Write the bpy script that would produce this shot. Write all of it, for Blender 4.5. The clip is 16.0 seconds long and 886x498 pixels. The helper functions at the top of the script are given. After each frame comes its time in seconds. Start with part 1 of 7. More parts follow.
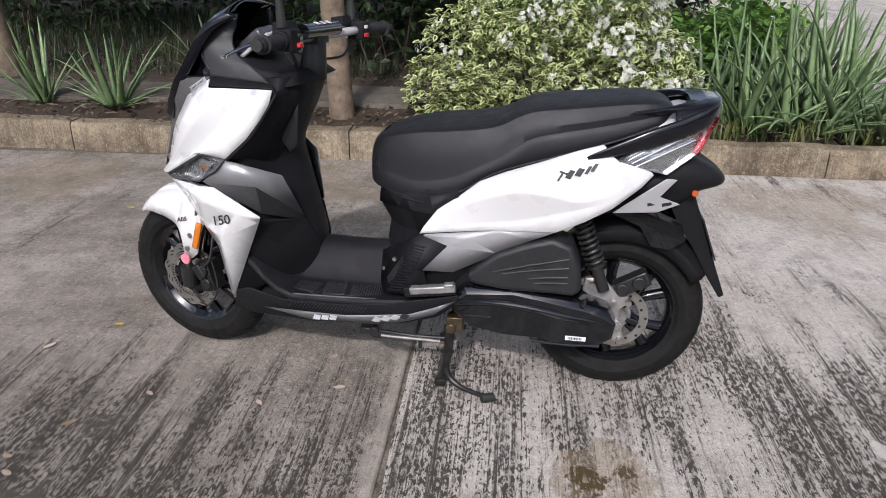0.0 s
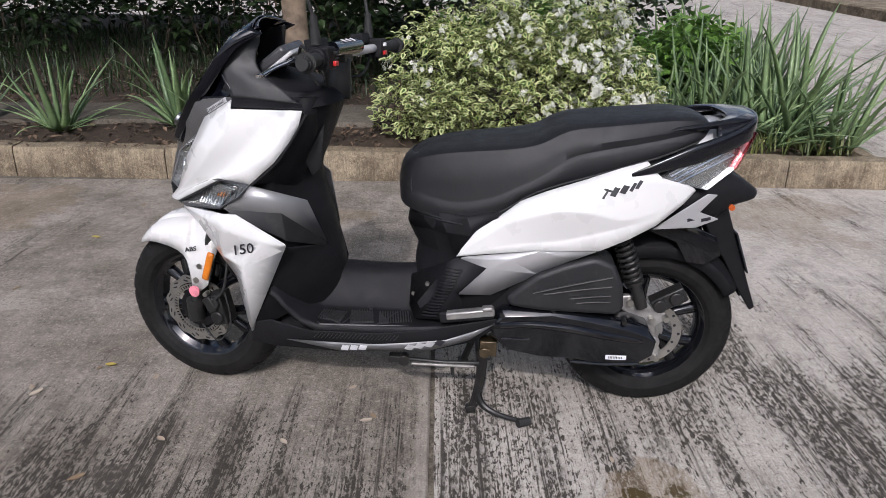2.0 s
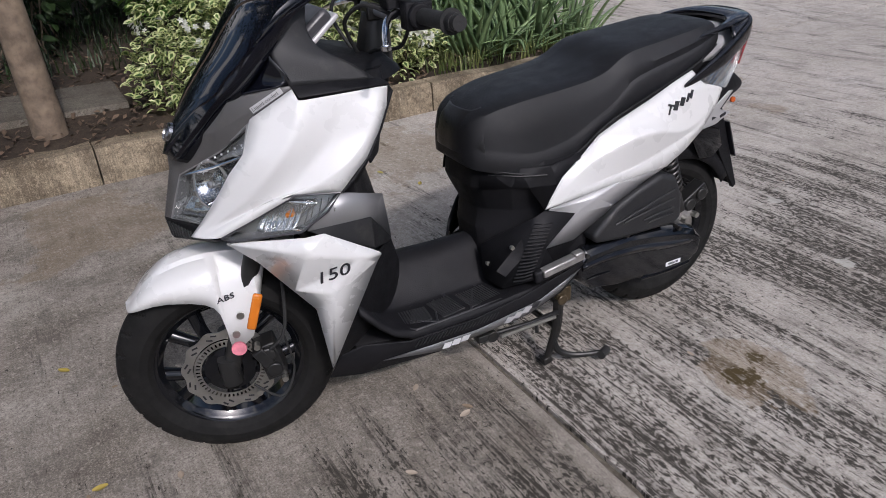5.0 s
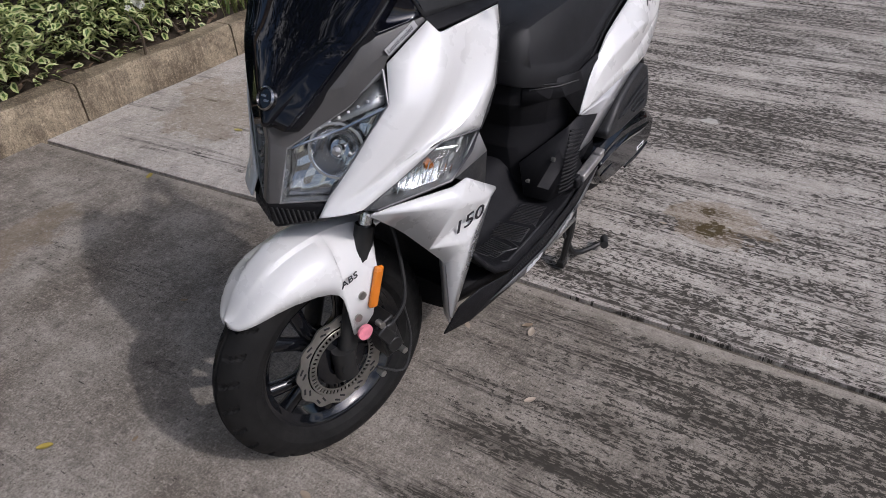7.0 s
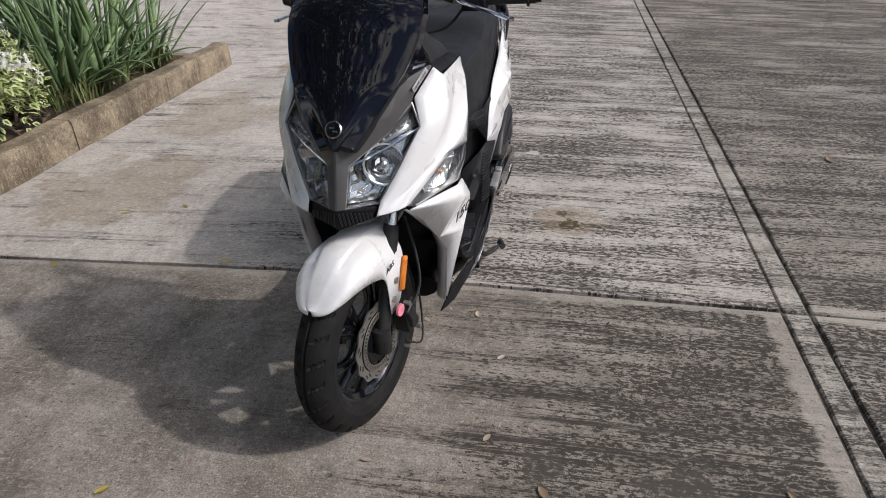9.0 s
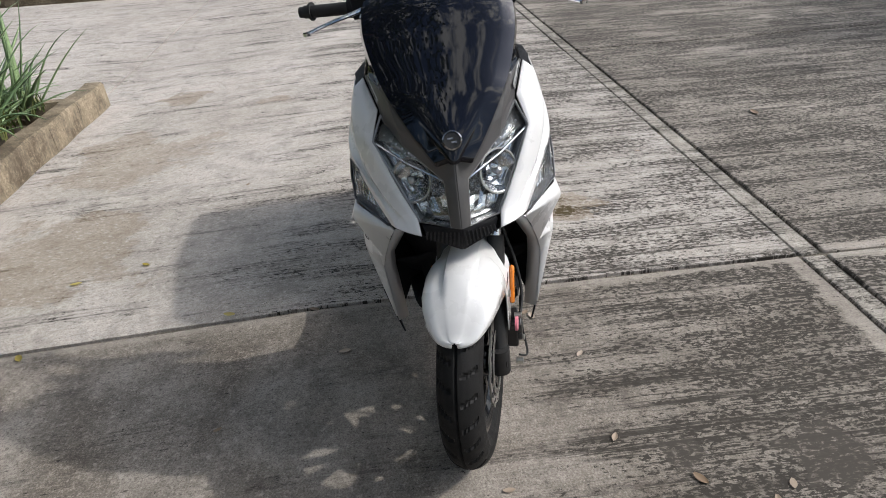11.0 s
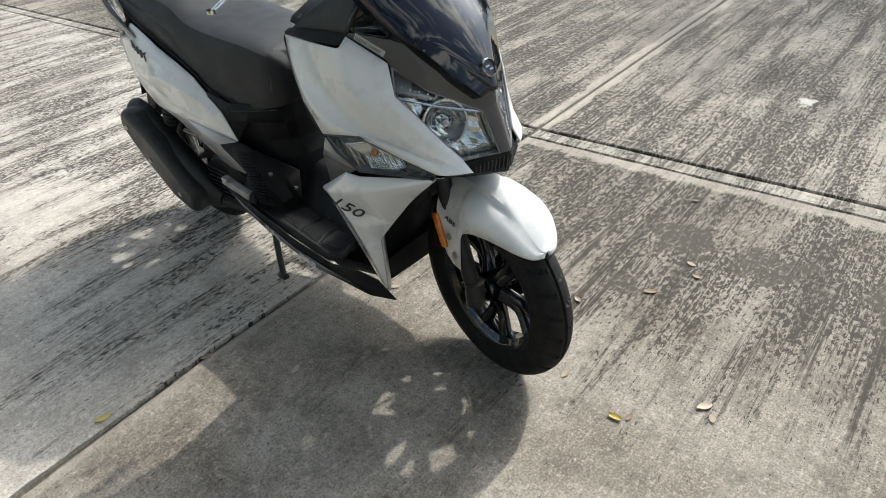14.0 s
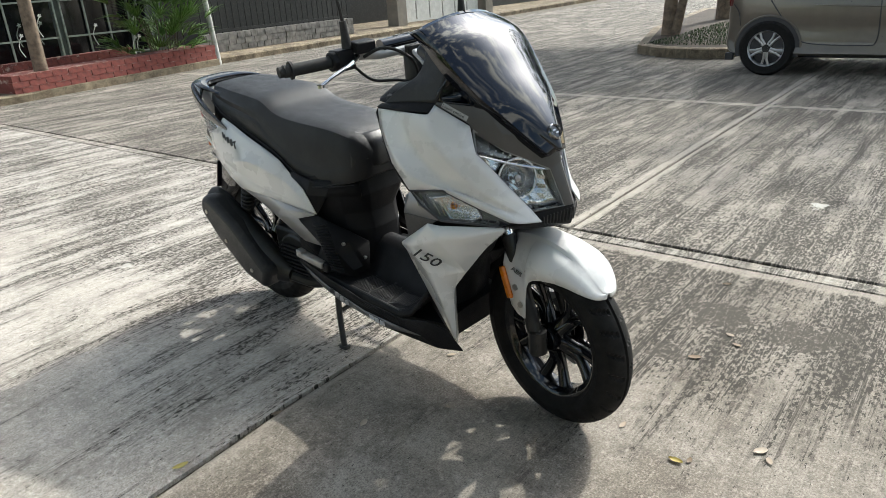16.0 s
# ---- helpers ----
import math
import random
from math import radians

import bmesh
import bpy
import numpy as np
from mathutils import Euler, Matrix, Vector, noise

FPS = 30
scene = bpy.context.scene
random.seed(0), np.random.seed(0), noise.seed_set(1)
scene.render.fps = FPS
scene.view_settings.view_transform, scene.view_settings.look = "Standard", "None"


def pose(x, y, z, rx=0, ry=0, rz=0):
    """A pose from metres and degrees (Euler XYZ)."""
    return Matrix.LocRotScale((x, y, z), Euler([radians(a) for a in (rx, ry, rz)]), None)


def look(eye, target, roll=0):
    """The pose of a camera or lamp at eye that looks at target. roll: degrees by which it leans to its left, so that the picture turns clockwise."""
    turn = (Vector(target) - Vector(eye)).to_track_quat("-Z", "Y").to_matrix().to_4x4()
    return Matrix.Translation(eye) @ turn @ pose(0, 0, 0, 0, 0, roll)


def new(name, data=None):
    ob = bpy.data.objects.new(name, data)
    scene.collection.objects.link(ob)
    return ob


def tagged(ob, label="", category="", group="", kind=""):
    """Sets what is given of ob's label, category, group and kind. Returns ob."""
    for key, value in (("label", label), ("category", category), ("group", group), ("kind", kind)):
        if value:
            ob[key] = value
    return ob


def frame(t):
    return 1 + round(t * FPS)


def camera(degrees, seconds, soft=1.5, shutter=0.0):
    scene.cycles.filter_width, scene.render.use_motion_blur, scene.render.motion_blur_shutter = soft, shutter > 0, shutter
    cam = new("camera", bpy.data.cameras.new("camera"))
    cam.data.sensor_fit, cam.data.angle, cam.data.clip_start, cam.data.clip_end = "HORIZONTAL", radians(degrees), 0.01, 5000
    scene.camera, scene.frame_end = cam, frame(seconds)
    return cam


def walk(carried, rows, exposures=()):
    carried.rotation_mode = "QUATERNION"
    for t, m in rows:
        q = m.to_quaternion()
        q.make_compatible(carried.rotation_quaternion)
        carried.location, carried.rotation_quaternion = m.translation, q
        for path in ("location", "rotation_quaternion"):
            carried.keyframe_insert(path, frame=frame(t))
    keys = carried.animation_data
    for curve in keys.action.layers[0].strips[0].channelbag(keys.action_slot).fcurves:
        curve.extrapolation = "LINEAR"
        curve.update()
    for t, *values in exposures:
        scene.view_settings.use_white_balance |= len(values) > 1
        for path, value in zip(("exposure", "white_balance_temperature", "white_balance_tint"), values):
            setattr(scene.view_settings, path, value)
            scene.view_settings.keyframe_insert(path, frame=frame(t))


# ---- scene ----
cam = camera(65.2, 16.0, soft=0.85)
PATH = [
    (0, (-0.018, 0.001, 1.361), (-0.190, 1.614, 0.581), -0.2),
    (0.5, (-0.133, 0.024, 1.365), (-0.221, 1.658, 0.614), -2.5),
    (1, (-0.214, 0.039, 1.353), (-0.255, 1.672, 0.598), -1.6),
    (1.5, (-0.268, 0.039, 1.356), (-0.293, 1.677, 0.609), -1.2),
    (2, (-0.324, 0.052, 1.350), (-0.312, 1.693, 0.608), 0.6),
    (2.5, (-0.417, 0.166, 1.326), (-0.457, 1.787, 0.546), -0.3),
    (3, (-0.548, 0.282, 1.323), (-0.564, 1.861, 0.459), -1.4),
    (3.5, (-0.769, 0.304, 1.315), (-0.494, 1.862, 0.456), -0.9),
    (3.7, (-0.858, 0.303, 1.327), (-0.498, 1.849, 0.477), -2.4),
    (5.8, (-1.542, 0.825, 1.355), (-0.552, 2.005, 0.424), 0.9),
    (6, (-1.588, 0.893, 1.343), (-0.570, 2.040, 0.400), 0.7),
    (6.5, (-1.672, 1.111, 1.335), (-0.568, 2.106, 0.320), -2.0),
    (7, (-1.889, 1.229, 1.337), (-0.641, 1.980, 0.280), -1.6),
    (7.5, (-2.060, 1.308, 1.363), (-0.709, 1.938, 0.354), -2.3),
    (8, (-2.231, 1.315, 1.376), (-0.837, 1.917, 0.410), -2.4),
    (8.5, (-2.381, 1.435, 1.375), (-0.888, 1.778, 0.430), -2.0),
    (9, (-2.548, 1.578, 1.399), (-0.997, 1.816, 0.516), 0.3),
    (9.2, (-2.570, 1.598, 1.398), (-0.985, 1.821, 0.573), 1.6),
    (11.3, (-2.389, 2.304, 1.360), (-0.852, 2.071, 0.453), -3.2),
    (11.5, (-2.354, 2.364, 1.360), (-0.841, 2.021, 0.447), -1.6),
    (12, (-2.308, 2.588, 1.351), (-0.913, 1.934, 0.421), -1.5),
    (12.5, (-2.236, 2.794, 1.348), (-0.936, 1.968, 0.415), 0.2),
    (13, (-2.056, 2.910, 1.332), (-0.798, 2.038, 0.383), -4.5),
    (13.5, (-1.939, 3.019, 1.341), (-0.822, 1.985, 0.382), -2.7),
    (14, (-1.910, 3.244, 1.347), (-0.946, 2.087, 0.361), -4.2),
    (14.5, (-2.000, 3.398, 1.357), (-0.976, 2.202, 0.485), -2.8),
    (15, (-2.068, 3.470, 1.363), (-0.990, 2.284, 0.544), -3.9),
    (15.5, (-2.001, 3.538, 1.306), (-0.928, 2.295, 0.568), -4.3),
    (16, (-1.941, 3.565, 1.234), (-0.875, 2.272, 0.574), -3.8),
]
walk(cam, [(t, look(eye, target, roll)) for t, eye, target, roll in PATH],
     exposures=[(0.0, -0.41, 6200, 15), (2.0, -0.57, 6200, 15), (3.5, -0.67, 6200, 15), (6.0, -0.84, 6150, 16), (7.5, -0.84, 6200, 16), (9.2, -0.52, 6400, 12), (11.3, -0.24, 6350, 9), (12.5, 0.06, 6320, 7), (14.5, 0.42, 6520, 3), (16.0, 0.42, 6500, 3)])

# ---- world, sun ----
SUN_DIR = Vector((-0.11, -1.12, 1.0)).normalized()
world = bpy.data.worlds.new("sky")
scene.world = world
world.use_nodes = True
wn = world.node_tree.nodes
sky = wn.new("ShaderNodeTexSky")
sky.sky_type = "NISHITA"
sky.sun_disc = False
sky.sun_elevation = math.asin(SUN_DIR.z)
sky.sun_rotation = math.pi + 0.1
sky.air_density, sky.dust_density = 1.0, 1.2
wn["Background"].inputs["Strength"].default_value = 0.122
# broken white cloud over the whole sky
cloud = wn.new("ShaderNodeTexNoise")
cloud.inputs["Scale"].default_value, cloud.inputs["Detail"].default_value, cloud.inputs["Roughness"].default_value = 8.0, 8.0, 0.62
drift = wn.new("ShaderNodeMapping")
drift.inputs["Location"].default_value = (1.7, 0.6, 2.3)
world.node_tree.links.new(wn.new("ShaderNodeTexCoord").outputs["Generated"], drift.inputs[0])
world.node_tree.links.new(drift.outputs[0], cloud.inputs["Vector"])
cover = wn.new("ShaderNodeValToRGB")
cover.color_ramp.elements[0].position, cover.color_ramp.elements[1].position = 0.51, 0.60
blend = wn.new("ShaderNodeMix")
blend.data_type = "RGBA"
blend.inputs[7].default_value = (13.0, 12.7, 12.3, 1.0)
world.node_tree.links.new(cloud.outputs[0], cover.inputs[0])
world.node_tree.links.new(cover.outputs[0], blend.inputs[0])
world.node_tree.links.new(sky.outputs[0], blend.inputs[6])
# thin cloud lights up round the sun
way = wn.new("ShaderNodeTexCoord")
near = wn.new("ShaderNodeVectorMath")
near.operation = "DOT_PRODUCT"
near.inputs[1].default_value = SUN_DIR
world.node_tree.links.new(way.outputs["Generated"], near.inputs[0])
glow = None
for op, value in (("MAXIMUM", 0.0), ("POWER", 24.0), ("MULTIPLY", 10.0), ("ADD", 1.0)):
    step = wn.new("ShaderNodeMath")
    step.operation = op
    step.inputs[1].default_value = value
    world.node_tree.links.new(glow.outputs[0] if glow else near.outputs["Value"], step.inputs[0])
    glow = step
lit = wn.new("ShaderNodeVectorMath")
lit.operation = "SCALE"
world.node_tree.links.new(blend.outputs[2], lit.inputs[0])
world.node_tree.links.new(glow.outputs[0], lit.inputs["Scale"])
world.node_tree.links.new(lit.outputs[0], wn["Background"].inputs["Color"])
sun = new("sun", bpy.data.lights.new("sun", "SUN"))
sun.data.energy, sun.data.angle, sun.data.color = 3.0, radians(1.2), (1.0, 0.955, 0.89)
sun.matrix_world = look(SUN_DIR * 30, (0, 0, 0))


# ---- mesh helpers: a mesh is a pair (vertices, faces) ----
def part(name, mesh, material, parent=None, label="", bevel=0.0, solid=0.0, sub=0, angle=35, m=None, seg=2, flat=False):
    """Links a mesh as one object, under its thing or part if one is given."""
    verts, faces = mesh
    data = bpy.data.meshes.new(name)
    data.from_pydata([tuple(v) for v in verts], [], [tuple(f) for f in faces])
    bm = bmesh.new()
    bm.from_mesh(data)
    bmesh.ops.remove_doubles(bm, verts=bm.verts, dist=1e-5)
    bmesh.ops.recalc_face_normals(bm, faces=bm.faces)
    bm.to_mesh(data)
    bm.free()
    for mt in material if isinstance(material, (list, tuple)) else [material]:
        data.materials.append(mt)
    if not flat:
        data.shade_smooth()
        data.set_sharp_from_angle(angle=radians(angle))
    ob = new(name, data)
    if parent:
        ob.parent = parent
    if m:
        ob.matrix_basis = m
    if label:
        ob["label"] = label
    if sub:
        mod = ob.modifiers.new("round", "SUBSURF")
        mod.levels = mod.render_levels = sub
    if solid:
        mod = ob.modifiers.new("thick", "SOLIDIFY")
        mod.thickness, mod.offset = solid, 0
    if bevel:
        mod = ob.modifiers.new("edge", "BEVEL")
        mod.width, mod.segments, mod.limit_method, mod.angle_limit = bevel, seg, "ANGLE", radians(12)
        mod.harden_normals = False
    return ob


def thing(name, label, category, m=None, group="", kind=""):
    ob = new(name)
    ob.empty_display_size = 0.1
    if m:
        ob.matrix_world = m
    return tagged(ob, label, category, group, kind)


def merge(*meshes):
    verts, faces = [], []
    for v, f in meshes:
        n = len(verts)
        verts += [tuple(p) for p in v]
        faces += [tuple(i + n for i in q) for q in f]
    return verts, faces


def xf(mesh, m):
    return [tuple(m @ Vector(v)) for v in mesh[0]], mesh[1]


def flip(mesh, s=-1):
    """The mesh on the other side of the middle plane, if s is -1."""
    if s > 0:
        return mesh
    return [(x, -y, z) for x, y, z in mesh[0]], [tuple(reversed(f)) for f in mesh[1]]


def box(cx, cy, cz, sx, sy, sz):
    v = [(cx + a * sx / 2, cy + b * sy / 2, cz + c * sz / 2) for a in (-1, 1) for b in (-1, 1) for c in (-1, 1)]
    return v, [(0, 1, 3, 2), (4, 6, 7, 5), (0, 4, 5, 1), (2, 3, 7, 6), (0, 2, 6, 4), (1, 5, 7, 3)]


def spline(pts, n):
    """n points along a smooth line through pts."""
    p = [Vector(q) for q in pts]
    out = []
    for i in range(n):
        t = i / (n - 1) * (len(p) - 1)
        k = min(int(t), len(p) - 2)
        u = t - k
        a, b, c, d = p[max(k - 1, 0)], p[k], p[k + 1], p[min(k + 2, len(p) - 1)]
        out.append(0.5 * (2 * b + (c - a) * u + (2 * a - 5 * b + 4 * c - d) * u * u + (3 * b - a - 3 * c + d) * u ** 3))
    return out


def grid(rows, closed=False, caps=False):
    w = len(rows[0])
    v = [tuple(p) for r in rows for p in r]
    f = []
    for i in range(len(rows) - 1):
        for j in range(w if closed else w - 1):
            k = (j + 1) % w
            f.append((i * w + j, i * w + k, (i + 1) * w + k, (i + 1) * w + j))
    if caps:
        f.append(tuple(range(w))[::-1])
        f.append(tuple((len(rows) - 1) * w + j for j in range(w)))
    return v, f


def smooth(rows, nu, nv):
    """A finer grid through the rows of points."""
    rows = [spline(r, nv) for r in rows]
    cols = [spline([r[j] for r in rows], nu) for j in range(nv)]
    return [[cols[j][i] for j in range(nv)] for i in range(nu)]


def tube(pts, r, n=10, fine=0, flat=1.0):
    """A round rod along pts; r is a radius or one for each point; flat squeezes it along z."""
    rs = list(r) if isinstance(r, (list, tuple)) else [r] * len(pts)
    if fine:
        rr = spline([(q, 0, 0) for q in rs], fine)
        pts, rs = spline(pts, fine), [q[0] for q in rr]
    pts = [Vector(p) for p in pts]
    rows = []
    side = None
    for i, p in enumerate(pts):
        d = (pts[min(i + 1, len(pts) - 1)] - pts[max(i - 1, 0)]).normalized()
        if side is None:
            side = d.cross(Vector((0, 0, 1)) if abs(d.z) < 0.9 else Vector((1, 0, 0))).normalized()
        else:
            side = (side - d * side.dot(d)).normalized()
        up = side.cross(d)
        rows.append([p + (side * math.cos(a) + up * math.sin(a) * flat) * rs[i] for a in [2 * math.pi * k / n for k in range(n)]])
    return grid(rows, True, True)


def lathe(profile, n=48, full=True):
    """Turns (y, radius) pairs about the y axis."""
    rows = [[(r * math.cos(2 * math.pi * k / n), y, r * math.sin(2 * math.pi * k / n)) for k in range(n)] for y, r in profile]
    if full:
        rows.append(rows[0])
    return grid(rows, True)


def disc(y0, y1, r, n=24, cx=0, cz=0, r2=0):
    """A round plate, or a ring if r2, across the y axis."""
    ring = lambda y, q: [(cx + q * math.cos(2 * math.pi * k / n), y, cz + q * math.sin(2 * math.pi * k / n)) for k in range(n)]
    if r2:
        return grid([ring(y0, r2), ring(y0, r), ring(y1, r), ring(y1, r2), ring(y0, r2)], True)
    return grid([ring(y0, r), ring(y1, r)], True, True)


def prism(poly, y0, y1):
    """An outline in x, z drawn out from y0 to y1."""
    n = len(poly)
    v = [(x, y0, z) for x, z in poly] + [(x, y1, z) for x, z in poly]
    f = [tuple(range(n)), tuple(range(2 * n - 1, n - 1, -1))]
    return v, f + [(i, i + n, (i + 1) % n + n, (i + 1) % n) for i in range(n)]


def loft(sections, n=16, fine=0):
    """A closed body through rings of points."""
    rows = [spline(s + [s[0]], n + 1)[:-1] for s in sections]
    if fine:
        cols = [spline([r[j] for r in rows], fine) for j in range(n)]
        rows = [[cols[j][i] for j in range(n)] for i in range(fine)]
    return grid(rows, True, True)


def folded(verts, faces, width, seg=3, least=4):
    """A sheet of flat facets whose folds are rounded; its rim stays sharp."""
    data = bpy.data.meshes.new("folded")
    data.from_pydata([tuple(v) for v in verts], [], [tuple(f) for f in faces])
    bm = bmesh.new()
    bm.from_mesh(data)
    bmesh.ops.recalc_face_normals(bm, faces=bm.faces)
    edges = [e for e in bm.edges if len(e.link_faces) == 2 and e.calc_face_angle(0.0) > radians(least)]
    bmesh.ops.bevel(bm, geom=edges, offset=width, offset_type="OFFSET", segments=seg, profile=0.5, affect="EDGES", clamp_overlap=True)
    bm.verts.ensure_lookup_table()
    bm.verts.index_update()
    out = [tuple(v.co) for v in bm.verts], [tuple(v.index for v in f.verts) for f in bm.faces]
    bm.free()
    bpy.data.meshes.remove(data)
    return out


def lettering(text, size, m, depth=0.001, shear=0.0, bold=0.0, wide=1.0):
    """A mesh of writing in the built-in font; x of m runs along the line, y is up."""
    cu = bpy.data.curves.new("lettering", "FONT")
    cu.body, cu.size, cu.extrude, cu.shear, cu.align_x = text, size, depth / 2, shear, "LEFT"
    cu.resolution_u = 3
    cu.offset = bold
    ob = bpy.data.objects.new("lettering", cu)
    data = bpy.data.meshes.new_from_object(ob)
    mesh = [tuple(m @ Vector((v.co.x * wide, v.co.y, v.co.z))) for v in data.vertices], [tuple(p.vertices) for p in data.polygons]
    bpy.data.objects.remove(ob)
    bpy.data.meshes.remove(data)
    return mesh


# ---- materials ----
def nodes(name):
    mt = bpy.data.materials.new(name)
    mt.use_nodes = True
    return mt, mt.node_tree.nodes, mt.node_tree.links, mt.node_tree.nodes["Principled BSDF"]


def tex(n, l, scale, detail=5, stretch=None, rough=0.55, kind="Object", dist=0.0):
    t = n.new("ShaderNodeTexNoise")
    t.inputs["Scale"].default_value, t.inputs["Detail"].default_value = scale, detail
    t.inputs["Roughness"].default_value, t.inputs["Distortion"].default_value = rough, dist
    c = n.new("ShaderNodeTexCoord")
    if stretch:
        mp = n.new("ShaderNodeMapping")
        mp.inputs["Scale"].default_value = stretch
        l.new(c.outputs[kind], mp.inputs[0])
        l.new(mp.outputs[0], t.inputs[0])
    else:
        l.new(c.outputs[kind], t.inputs[0])
    return t.outputs["Fac"]


def ramp(n, l, fac, stops):
    r = n.new("ShaderNodeValToRGB")
    els = r.color_ramp.elements
    while len(els) < len(stops):
        els.new(0.5)
    for e, (p, c) in zip(els, stops):
        e.position, e.color = p, (*c, 1) if isinstance(c, tuple) else (c, c, c, 1)
    l.new(fac, r.inputs[0])
    return r.outputs[0]


def mix(n, l, fac, a, b, how="MIX"):
    x = n.new("ShaderNodeMix")
    x.data_type, x.blend_type = "RGBA", how
    for sock, v in ((x.inputs[0], fac), (x.inputs[6], a), (x.inputs[7], b)):
        if isinstance(v, (int, float)):
            sock.default_value = v if sock == x.inputs[0] else (v, v, v, 1)
        elif isinstance(v, tuple):
            sock.default_value = (*v, 1)
        else:
            l.new(v, sock)
    return x.outputs[2]


def sums(n, l, op, a, b=0.5, clamp=False):
    x = n.new("ShaderNodeMath")
    x.operation, x.use_clamp = op, clamp
    for sock, v in zip(x.inputs, (a, b)):
        if isinstance(v, (int, float)):
            sock.default_value = v
        else:
            l.new(v, sock)
    return x.outputs[0]


def bump(n, l, b, height, strength, dist=0.01, under=None):
    x = n.new("ShaderNodeBump")
    x.inputs["Strength"].default_value, x.inputs["Distance"].default_value = strength, dist
    l.new(height, x.inputs["Height"])
    if under:
        l.new(under, x.inputs["Normal"])
    l.new(x.outputs[0], b.inputs["Normal"])
    return x.outputs[0]


def plain(name, colour, rough=0.5, metal=0.0, var=0.12, scale=9, grain=0.0, gscale=400, coat=0.0, spec=0.5, dirt=0.0, dirtcol=(0.25, 0.22, 0.18)):
    """Paint, plastic, rubber or metal with cloudy wear and fine grain."""
    mt, n, l, b = nodes(name)
    lo = tuple(c * (1 - var) for c in colour)
    hi = tuple(min(c * (1 + var), 0.95) for c in colour)
    cloud = tex(n, l, scale, 6)
    col = mix(n, l, ramp(n, l, cloud, [(0.35, 0.0), (0.65, 1.0)]), lo, hi)
    if dirt:
        d = ramp(n, l, tex(n, l, scale * 3.1, 9, rough=0.7), [(0.52, 0.0), (0.72, dirt)])
        col = mix(n, l, d, col, dirtcol)
    l.new(col, b.inputs["Base Color"])
    b.inputs["Metallic"].default_value = metal
    b.inputs["Specular IOR Level"].default_value = spec
    b.inputs["Coat Weight"].default_value = coat
    b.inputs["Coat Roughness"].default_value = 0.06
    l.new(ramp(n, l, tex(n, l, scale * 2.3, 5), [(0.3, rough * 0.85), (0.7, min(rough * 1.18, 1.0))]), b.inputs["Roughness"])
    if grain:
        bump(n, l, b, tex(n, l, gscale, 3), grain, 0.002)
    return mt


WHITE = plain("white_paint", (0.66, 0.66, 0.652), 0.28, var=0.015, scale=5, coat=0.7, dirt=0.02)
DARK = plain("dark_grey_plastic", (0.017, 0.0175, 0.019), 0.48, spec=0.4, var=0.1, grain=0.25, gscale=500, dirt=0.08)
GREY = plain("silver_grey_paint", (0.46, 0.46, 0.47), 0.36, metal=0.2, var=0.05, coat=0.35, dirt=0.05)
BLACK = plain("black_plastic", (0.009, 0.009, 0.0105), 0.55, var=0.2, grain=0.35, gscale=450, spec=0.2, dirt=0.03, dirtcol=(0.12, 0.11, 0.1))
GLOSS = plain("gloss_black", (0.004, 0.0045, 0.006), 0.1, var=0.2, coat=0.5, spec=0.4)
SCREEN = plain("windscreen_plastic", (0.0035, 0.004, 0.007), 0.03, var=0.2, spec=0.5)
SEAT = plain("seat_vinyl", (0.0075, 0.0078, 0.0095), 0.5, var=0.12, grain=0.4, gscale=700, spec=0.44, dirt=0.02)
RUBBER = plain("tyre_rubber", (0.008, 0.0078, 0.0076), 0.72, spec=0.22, var=0.25, scale=14, grain=0.3, gscale=300, dirt=0.08, dirtcol=(0.07, 0.063, 0.055))
NOSECLOTH = plain("smooth_vinyl", (0.011, 0.011, 0.012), 0.32, var=0.12, grain=0.2, gscale=700, spec=0.5)
GRIP = plain("grip_rubber", (0.015, 0.015, 0.015), 0.7, grain=0.5, gscale=300)
STEEL = plain("brushed_steel", (0.42, 0.41, 0.38), 0.34, metal=0.9, var=0.15, scale=20, dirt=0.25)
GREYTRIM = plain("silver_grey_trim", (0.25, 0.25, 0.255), 0.36, metal=0.4, var=0.06, coat=0.2, dirt=0.05)
GUNMETAL = plain("gunmetal_paint", (0.14, 0.14, 0.145), 0.36, metal=0.35, var=0.05, coat=0.35, dirt=0.04)
DARKCHROME = plain("dark_chrome", (0.3, 0.3, 0.31), 0.2, metal=1.0, var=0.06)
CHROME = plain("chrome", (0.75, 0.76, 0.78), 0.12, metal=1.0, var=0.04)
ALU = plain("cast_aluminium", (0.36, 0.35, 0.34), 0.45, metal=0.7, var=0.2, scale=25, grain=0.4, gscale=250, dirt=0.35, dirtcol=(0.12, 0.1, 0.08))
OILY = plain("oily_casting", (0.08, 0.06, 0.035), 0.38, metal=0.5, var=0.4, scale=30, dirt=0.4, dirtcol=(0.05, 0.035, 0.02))
IRON = plain("black_steel", (0.02, 0.02, 0.02), 0.42, metal=0.3, var=0.3, dirt=0.15, dirtcol=(0.12, 0.09, 0.06))
ORANGE = plain("orange_signal_plastic", (0.42, 0.085, 0.018), 0.25, var=0.1, coat=0.4)
AMBER = plain("amber_plastic", (0.62, 0.18, 0.015), 0.25, var=0.1, coat=0.5)
PINK = plain("pink_sticker", (0.7, 0.22, 0.28), 0.5, var=0.2, scale=40)
RED = plain("red_plastic", (0.55, 0.03, 0.03), 0.3, var=0.1, coat=0.4)
INK = plain("dark_lettering", (0.02, 0.02, 0.025), 0.4, var=0.1)
